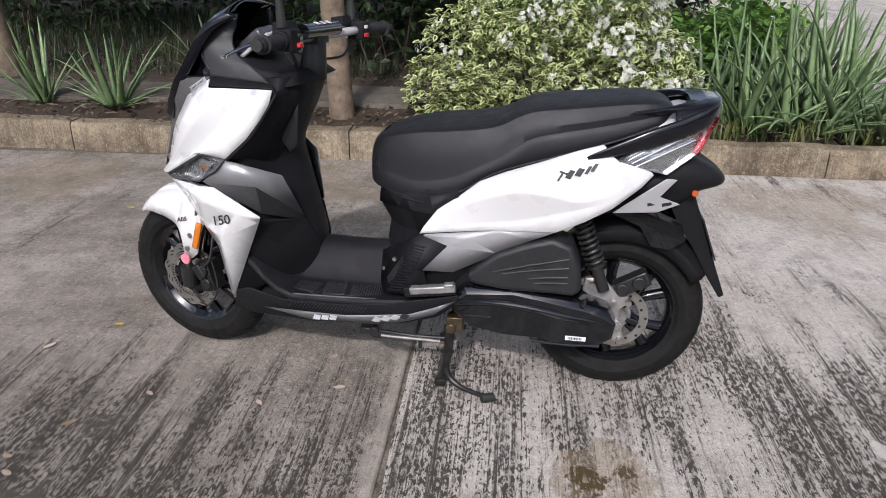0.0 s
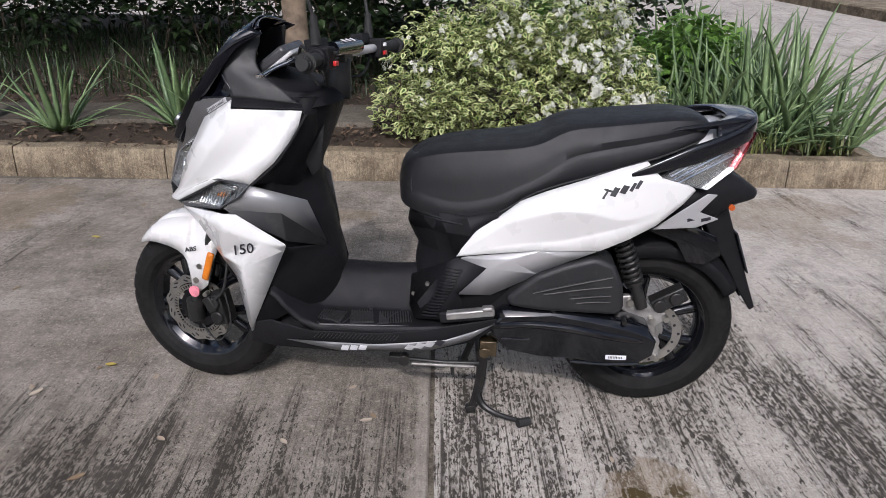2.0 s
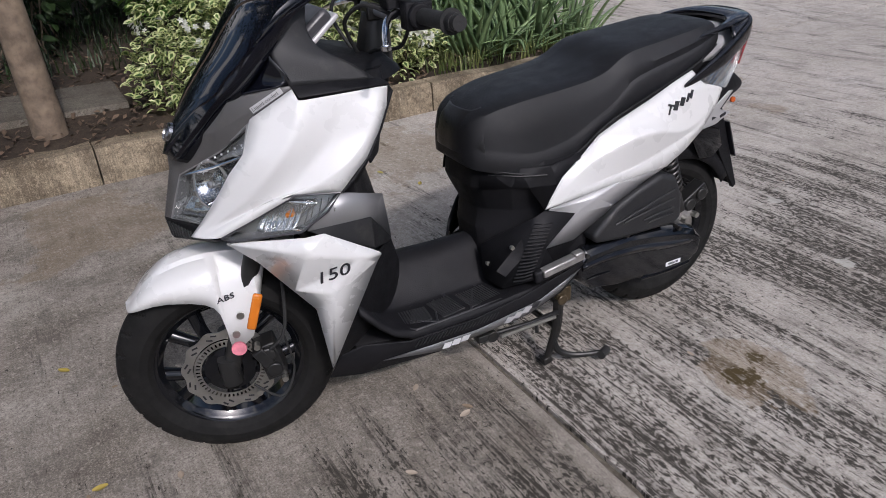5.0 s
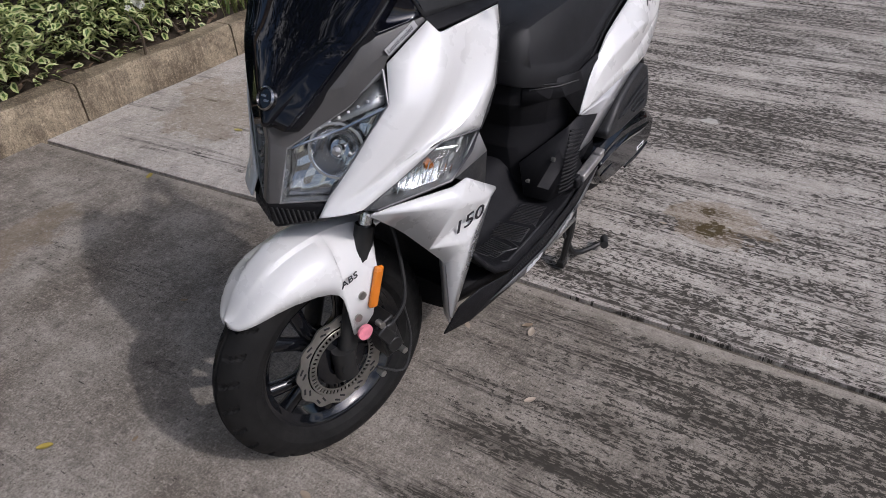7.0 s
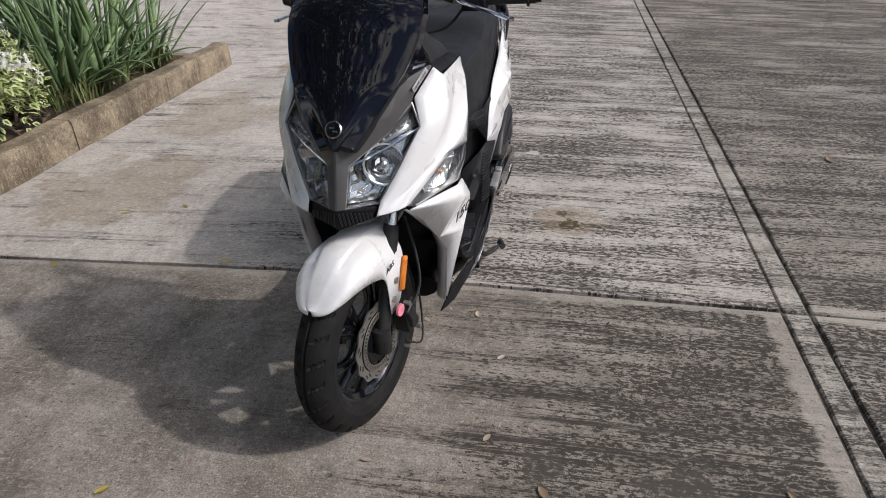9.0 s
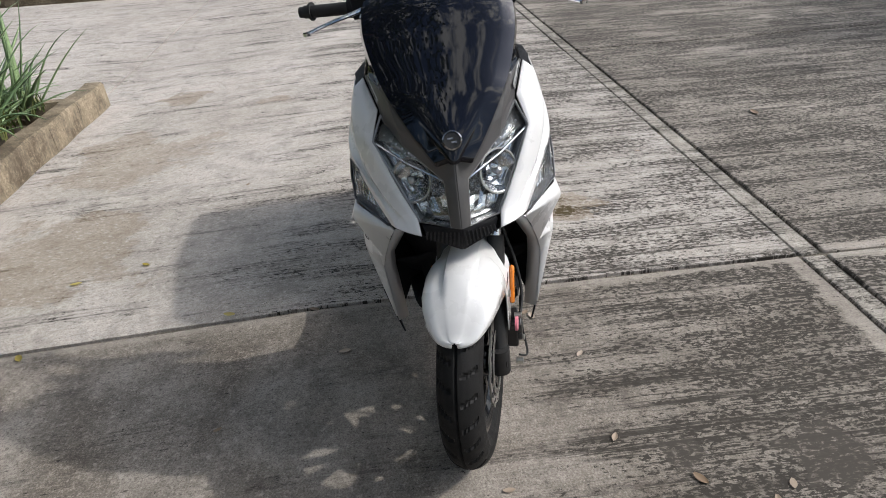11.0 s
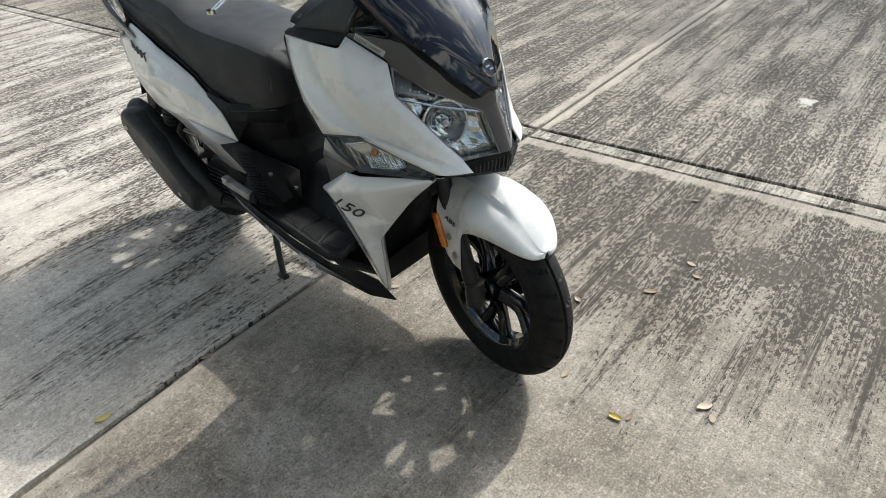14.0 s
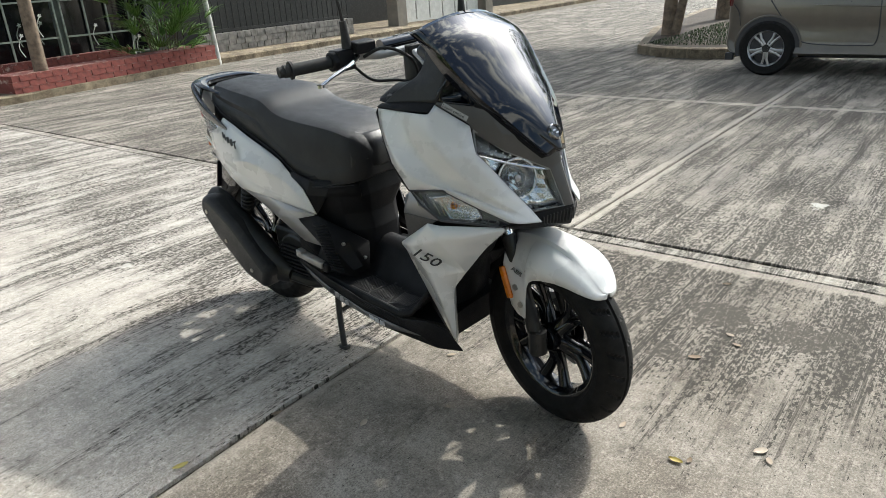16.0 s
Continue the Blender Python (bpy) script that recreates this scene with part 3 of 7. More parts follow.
BLADES = [mesh_data("leaf", blade_mesh(1.0, 0.085, 0.10 + 0.12 * k, (0.15, 0.5, -0.1, 0.8, 0.3)[k % 5], qa), ALOE) for k in range(10)]


def rosette(name, label, cx, cy, count, size, spread, wide, seed, group, z=0.075):
    """A clump of upright fleshy leaves, each leaf an object on shared meshes."""
    q = random.Random(seed)
    plant = thing(name, label, "plant", pose(cx, cy, z), group)
    part("stem", tube([(0, 0, -0.03), (0.01, 0, 0.03)], 0.03, 8), TWIG, plant)
    for k in range(count):
        lean = q.random() ** 0.8
        ob = new("leaf", BLADES[min(9, int(lean * 10))])
        ob.parent = plant
        s = size * q.uniform(0.55, 1.0) * (1.0 - 0.25 * lean)
        r = spread * math.sqrt(q.random())
        az = q.uniform(0, TAU_)
        ob.matrix_basis = pose(r * math.cos(az), r * math.sin(az), 0, q.uniform(-6, 6), q.uniform(-6, 6), math.degrees(az) + q.uniform(-50, 50)) @ Matrix.Diagonal((s, s * wide, s, 1))
    return plant


for cx, cy, n, size, seed in ((-3.62, 4.95, 20, 0.60, 1), (-2.98, 4.86, 22, 0.60, 2), (-4.6, 5.0, 12, 0.45, 3), (-2.2, 5.02, 28, 0.66, 4), (-1.82, 4.98, 24, 0.6, 5), (-5.6, 5.2, 14, 0.5, 16)):
    rosette("aloe", "grey-green aloe rosette growing behind the kerb", cx, cy, n + 2, size * 1.2, 0.06, 1.25, seed, "aloes in the bed")
for cx, cy, n, size, seed in ((1.55, 4.75, 46, 0.66, 6), (1.85, 4.68, 44, 0.74, 7), (2.15, 4.85, 48, 0.72, 8), (1.95, 5.15, 40, 0.7, 9), (2.25, 5.3, 44, 0.76, 10), (1.3, 5.0, 26, 0.52, 12), (2.3, 4.6, 26, 0.6, 13), (2.1, 5.75, 36, 0.72, 14), (2.2, 6.3, 34, 0.72, 17), (1.9, 6.8, 30, 0.7, 18), (2.25, 7.3, 30, 0.7, 19)):
    rosette("aloe", "dense upright clump of long green aloe leaves behind the kerb", cx, cy, n, size * 1.36, 0.17, 1.05, seed, "tall aloes in the bed")


def leaf_shape(size, material_split=True):
    """A small leaf with a green middle and a paler rim; x runs along it."""
    w, l = size * 0.28, size
    rim = [(0, 0, 0), (l * 0.3, -w, 0.1 * l), (l * 0.7, -w * 0.8, 0.08 * l), (l, 0, -0.05 * l), (l * 0.7, w * 0.8, 0.08 * l), (l * 0.3, w, 0.1 * l)]
    mid = [(l * 0.12, 0, 0.0), (l * 0.38, -w * 0.52, 0.05 * l), (l * 0.8, 0, 0.0), (l * 0.38, w * 0.52, 0.05 * l)]
    return rim + mid, [(6, 7, 8, 9)], [(0, 1, 7, 6), (1, 2, 8, 7), (2, 3, 8), (3, 4, 8), (4, 5, 9, 8), (5, 0, 6, 9)]


def foliage(name, centres, size, count, materials, parent, seed, flower=None, two=True, spread=1.0):
    """Many leaves in uneven clumps round the centres (x, y, z, radius): one mesh."""
    q = random.Random(seed)
    v, f, idx = [], [], []
    lv, lf0, lf1 = leaf_shape(1.0)
    weights = [c[3] ** 2 for c in centres]
    for c in q.choices(centres, weights, k=count):
        u = Vector((q.gauss(0, 1), q.gauss(0, 1), q.gauss(0, 1))).normalized()
        d = c[3] * (0.72 + 0.36 * q.random()) if q.random() < 0.85 else c[3] * q.random()
        p = Vector(c[:3]) + u * d * spread
        if p.z < 0.07:
            continue
        s = size * q.uniform(0.6, 1.25)
        m = Matrix.Translation(p) @ Euler((q.uniform(-0.7, 0.7), q.uniform(-0.6, 0.8), math.atan2(u.y, u.x) + q.uniform(-1.3, 1.3))).to_matrix().to_4x4()
        n = len(v)
        v += [tuple(m @ (Vector(a) * s)) for a in lv]
        f += [tuple(i + n for i in t) for t in lf0] + [tuple(i + n for i in t) for t in lf1]
        idx += [0] * len(lf0) + [1 if two else 0] * len(lf1)
    data = bpy.data.meshes.new(name)
    data.from_pydata(v, [], f)
    for mt in materials:
        data.materials.append(mt)
    data.polygons.foreach_set("material_index", idx)
    ob = new(name, data)
    ob.parent = parent
    ob["kind"] = "stuff"
    return ob


def bush(name, label, centres, count, size, seed, materials, flowers=0, twigs=40, two=True):
    base = centres[0]
    plant = thing(name, label, "bush")
    foliage("leaves", centres, size, count, materials, plant, seed, two=two)
    q = random.Random(seed + 1)
    rods = []
    for k in range(twigs):
        c = q.choice(centres)
        p0 = Vector((c[0] + q.uniform(-0.15, 0.15), c[1] + q.uniform(-0.1, 0.1), 0.03))
        p2 = Vector(c[:3]) + Vector((q.gauss(0, 1), q.gauss(0, 1), q.gauss(0, 0.8))).normalized() * c[3] * 0.95
        p1 = (p0 + p2) / 2 + Vector((q.uniform(-0.08, 0.08), q.uniform(-0.08, 0.08), 0.05))
        rods.append(tube([p0, p1, p2], [0.009, 0.006, 0.002], 5, 6))
    part("brushwood", merge(*rods), TWIG, plant)["kind"] = "stuff"
    if flowers:
        v, f = [], []
        for k in range(flowers):
            c = q.choices(centres, [a[3] ** 2 * (2.5 if a[0] > 0.3 else 0.6) for a in centres])[0]
            u = Vector((q.gauss(0.15, 0.8), q.gauss(-0.5, 0.8), abs(q.gauss(0.4, 0.7)))).normalized()
            p = Vector(c[:3]) + u * c[3] * 1.06
            for b in range(q.randint(4, 8)):
                o = p + Vector((q.gauss(0, 0.018), q.gauss(0, 0.018), q.gauss(0, 0.014)))
                m = Matrix.Translation(o) @ u.to_track_quat("Z", "Y").to_matrix().to_4x4() @ Euler((q.uniform(-0.5, 0.5), q.uniform(-0.5, 0.5), q.uniform(0, 6))).to_matrix().to_4x4()
                for e in range(5):
                    a = TAU_ * e / 5
                    n = len(v)
                    r = 0.012
                    v += [tuple(m @ Vector(w)) for w in ((0, 0, 0), (r * math.cos(a - 0.5), r * math.sin(a - 0.5), 0.003), (1.5 * r * math.cos(a), 1.5 * r * math.sin(a), 0.001), (r * math.cos(a + 0.5), r * math.sin(a + 0.5), 0.003))]
                    f.append((n, n + 1, n + 2, n + 3))
        data = mesh_data("blossom", (v, f), PETAL)
        ob = new("blossom", data)
        ob.parent = plant
        ob["kind"] = "stuff"
        ob["label"] = "clusters of small white flowers"
    return plant


qb = random.Random(3)
centres = [(-0.30, 4.85, 0.42, 0.40), (0.15, 4.80, 0.48, 0.46), (0.55, 4.82, 0.44, 0.44), (0.86, 4.88, 0.36, 0.34), (-0.52, 4.82, 0.28, 0.27), (0.35, 4.95, 0.75, 0.36), (0.0, 4.95, 0.72, 0.34), (0.65, 5.0, 0.68, 0.32), (-0.22, 4.62, 0.22, 0.24), (0.3, 4.58, 0.25, 0.26), (0.75, 4.62, 0.24, 0.24), (1.02, 4.72, 0.26, 0.22), (-0.4, 4.95, 0.66, 0.24)]
centres += [(c[0] + qb.uniform(-0.3, 0.3), c[1] + qb.uniform(-0.2, 0.1), max(0.15, c[2] + qb.uniform(-0.15, 0.2)), qb.uniform(0.1, 0.18)) for c in centres for _ in range(2)]
bush("flowering_bush", "variegated green and cream bush with white flowers behind the kerb", centres, 9000, 0.058, 31, [LEAF, CREAM], flowers=250, twigs=60)


def tree(name, label, x, y, h, r, seed, crown, count=2600, leaf=0.11):
    """A tapered trunk with limbs and a crown of many leaves in uneven clumps."""
    q = random.Random(seed)
    t = thing(name, label, "tree")
    lean = (q.uniform(-0.15, 0.15), q.uniform(-0.15, 0.15))
    top = Vector((x + lean[0], y + lean[1], h))
    trunk = part("trunk", tube([(x, y, -0.05), (x + 0.02, y, 0.12), (x + lean[0] * 0.4, y + lean[1] * 0.4, h * 0.5), top], [r * 1.45, r * 1.05, r * 0.85, r * 0.7], 14, 16), BARK, t, "grey-brown bark", angle=70)
    rods, cs = [], []
    for k in range(7):
        a = TAU_ * k / 7 + q.uniform(-0.3, 0.3)
        reach = crown * q.uniform(0.5, 0.95)
        end = top + Vector((reach * math.cos(a), reach * math.sin(a), q.uniform(0.2, 1.0) * crown * 0.6))
        mid = (top + end) / 2 + Vector((0, 0, 0.15))
        rods.append(tube([top - Vector((0, 0, 0.1)), mid, end], [r * 0.5, r * 0.32, r * 0.1], 7, 8))
        cs.append((*end, crown * q.uniform(0.3, 0.48)))
        cs.append((*mid, crown * q.uniform(0.22, 0.34)))
    part("limbs", merge(*rods), BARK, t)["kind"] = "stuff"
    cs.append((top.x, top.y, top.z + crown * 0.6, crown * 0.42))
    foliage("crown", cs, leaf, count, [CANOPY], t, seed + 5, two=False)
    return t


tree("tree", "slender street tree with grey-brown bark growing in the bed", -1.27, 4.78, 3.5, 0.085, 41, 3.0, 9000)
tree("tree", "slender street tree standing behind the garden path", -4.6, 5.9, 3.4, 0.10, 42, 3.2, 9000)


# ---- the scooter: x ahead, y to its left, z up from the rear tyre's foot ----
TAU = 2 * math.pi
RADIUS, BASE = 0.265, 1.381
scooter = thing("scooter", "white and black motor scooter parked on its stands on concrete", "scooter", pose(0.310, 1.925, 0.001, 2.61, 0, 176.15))
STEER = pose(BASE, 0, RADIUS, 0, 0, -12.4)


def tyre(width, radius, rim, groove):
    """A tyre about y with a rounded tread and slanted grooves cut into it."""
    n, k = 300, 30
    rows = []
    for j in range(k + 1):
        a = -1.32 + 2.64 * j / k
        s = a / 1.32
        row = []
        for i in range(n):
            th = TAU * i / n
            y = width / 2 * math.sin(a) / math.sin(1.32) * (1 if abs(s) < 0.8 else 1.0)
            r = radius - 0.036 * (1 - math.cos(a)) / (1 - math.cos(1.32)) * 1.05
            cut = 0.0
            if abs(s) < 0.035:
                cut = 0.006
            elif 0.14 < abs(s) < 0.78:
                ph = (th * groove / TAU + (0.5 if s > 0 else 0.0) - 0.55 * abs(s) ** 1.4) % 1.0
                if ph < 0.16:
                    cut = 0.006
            row.append(((r - cut) * math.cos(th), y, (r - cut) * math.sin(th)))
        rows.append(row)
    ring = lambda y, r: [(r * math.cos(TAU * i / n), y, r * math.sin(TAU * i / n)) for i in range(n)]
    lead = [ring(-width * 0.36, rim), ring(-width * 0.47, rim + 0.012), ring(-width * 0.53, rim + 0.03)]
    tail = [ring(width * 0.53, rim + 0.03), ring(width * 0.47, rim + 0.012), ring(width * 0.36, rim)]
    return grid(lead + rows + tail, True)


def wheel(name, m, width, hub, left_disc):
    """A black cast wheel with five forked spokes; returns the rim, which carries the rest."""
    w = width * 0.36
    rim = lathe([(-w, 0.184), (-w, 0.176), (-w * 0.75, 0.168), (-w * 0.5, 0.157), (w * 0.5, 0.157), (w * 0.75, 0.168), (w, 0.176), (w, 0.184), (w * 0.8, 0.186), (w * 0.6, 0.164), (-w * 0.6, 0.164), (-w * 0.8, 0.186)], 72)
    pieces = [rim, lathe([(-0.04, 0.014), (-0.04, 0.036), (-0.02, 0.044), (0.02, 0.044), (0.04, 0.036), (0.04, 0.014)], 32)]
    rim_ob = part(name, merge(*pieces), GLOSS, scooter, "gloss black cast wheel with five forked spokes", m=m, angle=50)
    for q in range(5):
        for w in (-1, 1):
            a0, a1 = TAU * q / 5 + w * 0.13, TAU * q / 5 + w * 0.26
            inner = Vector((0.036 * math.cos(a0), 0, 0.036 * math.sin(a0)))
            mid = Vector((0.095 * math.cos(a0 + w * 0.02), 0.012, 0.095 * math.sin(a0 + w * 0.02)))
            outer = Vector((0.163 * math.cos(a1), 0.0, 0.163 * math.sin(a1)))
            part("spoke", tube([inner, mid, outer], [0.024, 0.016, 0.019], 8, 7), GLOSS, rim_ob, angle=50)
    part("tyre", tyre(width, RADIUS, 0.178, 26), RUBBER, rim_ob, "dusty black tyre with slanted tread grooves", angle=22)
    part("axle", disc(-hub, hub, 0.012, 16), STEEL, rim_ob)
    if left_disc:
        n = 120
        edge = [0.112 + 0.0035 * math.cos(12 * TAU * i / n) for i in range(n)]
        ring = lambda y, rs: [(rs[i] * math.cos(TAU * i / n), y, rs[i] * math.sin(TAU * i / n)) for i in range(n)]
        lo = [0.088] * n
        plate = grid([ring(0.052, lo), ring(0.052, edge), ring(0.056, edge), ring(0.056, lo), ring(0.052, lo)], True)
        disc_ob = part("brake_disc", plate, STEEL, rim_ob, "wavy drilled steel brake disc", angle=30)
        for q in range(12):
            a = TAU * q / 12
            for rr, da in ((0.097, 0.0), (0.104, 0.13)):
                part("disc_slot", xf(box(0, 0.0565, 0, 0.014, 0.0012, 0.0042), pose(rr * math.cos(a + da), 0, rr * math.sin(a + da), 0, -math.degrees(a) + 60, 0)), INK, rim_ob)
        carrier = [disc(0.05, 0.0545, 0.062, 40, r2=0.03)]
        for q in range(5):
            a = TAU * q / 5
            carrier.append(xf(box(0.075, 0.052, 0, 0.034, 0.005, 0.018), pose(0, 0, 0, 0, -math.degrees(a), 0)))
        part("disc_carrier", merge(*carrier), GLOSS, rim_ob)
        teeth = [disc(0.0585, 0.0605, 0.0725, 60, r2=0.069), disc(0.0585, 0.0605, 0.086, 60, r2=0.082)]
        for q in range(48):
            teeth.append(xf(box(0.077, 0.0595, 0, 0.014, 0.002, 0.0052), pose(0, 0, 0, 0, 360 * q / 48, 0)))
        part("sensor_ring", merge(*teeth), STEEL, rim_ob, "slotted steel speed sensor ring")
    return rim_ob


front = wheel("front_wheel", STEER @ pose(0, 0, 0, 0, 20, 0), 0.10, 0.07, True)
rear = wheel("rear_wheel", pose(0, 0, RADIUS), 0.115, 0.09, False)
part("hub_carrier", merge(disc(-0.01, 0.06, 0.050, 32), disc(0.05, 0.078, 0.034, 24)), ALU, rear, "dusty cast aluminium hub")
rear_disc = part("brake_disc", disc(0.076, 0.080, 0.100, 60, r2=0.074), STEEL, rear, "drilled steel rear brake disc")
for q in range(18):
    a = TAU * q / 18
    part("disc_hole", xf(disc(0.0785, 0.0808, 0.0045, 10), pose((0.082 + 0.010 * (q % 2)) * math.cos(a), 0, (0.082 + 0.010 * (q % 2)) * math.sin(a))), INK, rear)
for q in range(5):
    part("disc_arm", xf(box(0.060, 0.076, 0, 0.045, 0.005, 0.014), pose(0, 0, 0, 0, 72 * q + 20, 0)), GLOSS, rear)

# front mudguard, turned with the wheel
def between(x, table):
    """Straight interpolation in a table of falling x."""
    for (a, p), (b, q) in zip(table, table[1:]):
        if b <= x <= a:
            return q + (p - q) * (x - b) / (a - b)
    return table[0][1] if x > table[0][0] else table[-1][1]


rows = []
for u in (0.199, 0.198, 0.195, 0.190, 0.182, 0.172, 0.160, 0.145, 0.130, 0.112, 0.095, 0.080, 0.065, 0.045, 0.030, 0.018, 0.008, 0.0, -0.005, -0.009, -0.012, -0.0145, -0.017, -0.019, -0.032, -0.046, -0.060, -0.072, -0.084, -0.098, -0.110, -0.125, -0.16, -0.20):
    reach = RADIUS + 0.030 + 0.010 * min((0.19 - u) / 0.3, 1.0)
    zt = math.sqrt(reach ** 2 - u * u) if u > -0.10 else math.sqrt(reach ** 2 - 0.01) - 0.10 * (-0.10 - u)
    zt -= 0.028 * min(max((u - 0.11) / 0.089, 0.0), 1.0) ** 2
    w = between(u, [(0.199, 0.006), (0.198, 0.014), (0.195, 0.026), (0.190, 0.036), (0.182, 0.046), (0.172, 0.055), (0.160, 0.063), (0.145, 0.071), (0.130, 0.077), (0.095, 0.085), (0.030, 0.090), (-0.104, 0.091), (-0.118, 0.050), (-0.2, 0.046)])
    low = between(u, [(0.199, 0.190), (0.190, 0.194), (0.172, 0.204), (0.145, 0.216), (0.130, 0.221), (0.095, 0.225), (0.045, 0.218), (0.018, 0.209), (0.0, 0.196), (-0.009, 0.178), (-0.0145, 0.140), (-0.019, 0.080), (-0.046, 0.084), (-0.072, 0.105), (-0.098, 0.182), (-0.108, 0.214), (-0.118, 0.27), (-0.2, 0.29)])
    spine = min(max((0.135 - u) / 0.05, 0.0), 1.0)
    high = max(zt, low + 0.012)
    half = [(0.0, high + 0.012 * spine + 0.002), (0.24 * w, high + 0.011 * spine + 0.001), (0.36 * w, high + 0.008 * spine), (0.42 * w, high - 0.002), (0.66 * w, high - (high - low) * 0.10), (0.86 * w, high - (high - low) * 0.28), (0.96 * w, high - (high - low) * 0.45), (w, high - (high - low) * 0.60), (w + 0.001, low)]
    rows.append([(u, -y, z) for y, z in reversed(half)] + [(u, y, z) for y, z in half[1:]])
fender = part("front_mudguard", grid(rows), WHITE, scooter, "glossy white front mudguard with a raised spine", solid=0.003, m=STEER, angle=40)
for s in (-1, 1):
    for u, w in ((-0.052, 0.166), (-0.034, 0.118)):
        part("bolt", xf(disc(0, 0.004, 0.009, 16), pose(u, s * 0.0925 - (0.004 if s < 0 else 0), w)), STEEL, fender)
side = lambda s, x, y, z, tilt: pose(x, y, z) @ (pose(0, 0, 0, 90, 0, 180) if s > 0 else pose(0, 0, 0, 90, 0, 0)) @ pose(0, 0, 0, 0, 0, tilt)
part("lettering", lettering("ABS", 0.020, side(1, -0.008, 0.0940, 0.207, 14), 0.001, 0.2, 0.0002, 1.25), INK, fender, "black mudguard lettering")
part("lettering", lettering("ABS", 0.020, side(-1, -0.066, -0.0940, 0.216, -14), 0.001, 0.2, 0.0002, 1.25), INK, fender, "black mudguard lettering")

# fork, caliper, hose, turned with the wheel
for s in (-1, 1):
    y = s * 0.066
    leg = part("fork_leg", merge(tube([(0, y, 0), (-0.105, y * 0.95, 0.30)], 0.021, 16), tube([(0.0, y, -0.03), (0.0, y, 0.04)], 0.026, 14), disc(y - 0.02, y + 0.02, 0.02, 16)), IRON, scooter, "black fork leg with amber reflector", m=STEER, angle=50)
    part("fork_tube", tube([(-0.105, y * 0.95, 0.30), (-0.18, y * 0.95, 0.48)], 0.015, 14), CHROME, leg)
    part("reflector", xf(box(0, 0, 0, 0.022, 0.012, 0.095), pose(-0.085, y + s * 0.032, 0.172, 0, -19, 0)), AMBER, leg, "amber side reflector", bevel=0.005)
caliper = part("brake_caliper", merge(xf(box(0, 0, 0, 0.05, 0.06, 0.10), pose(-0.10, 0.075, 0.03, 0, 12, 0)), xf(box(0, 0, 0, 0.03, 0.075, 0.05), pose(-0.085, 0.08, 0.05, 0, 30, 0)), disc(0.05, 0.115, 0.02, 16, -0.095, 0.055), disc(0.05, 0.115, 0.02, 16, -0.105, 0.01)), IRON, scooter, "black front brake caliper", bevel=0.004, m=STEER)
for x, z in ((-0.075, 0.085), (-0.125, -0.02), (-0.06, -0.045)):
    part("bolt", xf(disc(0.1, 0.118, 0.0075, 12), pose(x, 0, z)), STEEL, caliper)
part("sticker", disc(0.106, 0.1125, 0.0175, 24, -0.035, 0.088), PINK, caliper, "round pink seal sticker")
part("brake_hose", tube([(-0.09, 0.11, 0.06), (-0.14, 0.115, 0.11), (-0.155, 0.10, 0.2), (-0.16, 0.07, 0.3)], 0.0042, 8, 14), GRIP, scooter, m=STEER)
part("sensor_cable", tube([(-0.05, 0.11, -0.02), (-0.11, 0.125, -0.06), (-0.15, 0.11, 0.0), (-0.14, 0.11, 0.1)], 0.003, 6, 14), GRIP, scooter, m=STEER)

# dark body behind the panels
def ring_xy(z, xf_, xr, xo, wo, wr):
    """A level ring of the leg shield: a wedge, wide at the panel edge (xo, wo) and narrow behind (xr, wr)."""
    half = [(xf_, 0, z), (xf_ - 0.02, wo * 0.7, z), (xo, wo * 0.97, z), (xo - (xo - xr) * 0.5, wr + (wo - wr) * 0.42, z), (xr + 0.014, wr, z), (xr, 0, z)]
    return half + [(x, -y, q) for x, y, q in reversed(half[1:-1])]


shield = part("leg_shield", loft([ring_xy(0.25, 1.07, 0.97, 1.06, 0.10, 0.06), ring_xy(0.33, 1.09, 0.935, 1.05, 0.12, 0.06), ring_xy(0.42, 1.11, 0.92, 1.05, 0.14, 0.055), ring_xy(0.52, 1.15, 0.935, 1.05, 0.185, 0.055),
                                 ring_xy(0.65, 1.20, 0.967, 1.08, 0.215, 0.06), ring_xy(0.735, 1.20, 0.982, 1.09, 0.222, 0.065), ring_xy(0.805, 1.20, 0.955, 1.03, 0.215, 0.075), ring_xy(0.90, 1.18, 0.918, 1.0, 0.198, 0.10), ring_xy(0.95, 1.16, 0.912, 0.99, 0.16, 0.10)], 36, 30), BLACK, scooter, "black plastic leg shield", angle=45)
for s in (-1, 1):
    flank = [(1.10, 0.226, 0.53), (1.055, 0.222, 0.548), (0.955, 0.085, 0.515), (0.925, 0.052, 0.43), (0.94, 0.062, 0.33), (1.05, 0.15, 0.325), (1.168, 0.188, 0.27), (1.03, 0.15, 0.45)]
    part("flank_cover", flip((flank, [(0, 1, 2, 7), (2, 3, 4, 7), (4, 5, 7), (5, 6, 0, 7)]), s), BLACK, scooter, solid=0.006, bevel=0.003)

part("glovebox_door", folded([(0.990, 0.108, 0.882), (0.944, 0.104, 0.886), (0.966, 0.086, 0.745), (0.990, 0.092, 0.722), (1.016, 0.128, 0.80)], [(0, 1, 2, 3, 4)], 0.002), DARK, scooter, "black storage lid in the leg shield", solid=0.008, bevel=0.003)

# white front fairing, both sides
def ruled(rows, nu, nv):
    """A grid that runs straight from row to row and smoothly along each row."""
    rows = [spline(r, nv) for r in rows]
    out = []
    for a, b in zip(rows, rows[1:]):
        out += [[p.lerp(q, k / nu) for p, q in zip(a, b)] for k in range(nu)]
    return out + [rows[-1]]


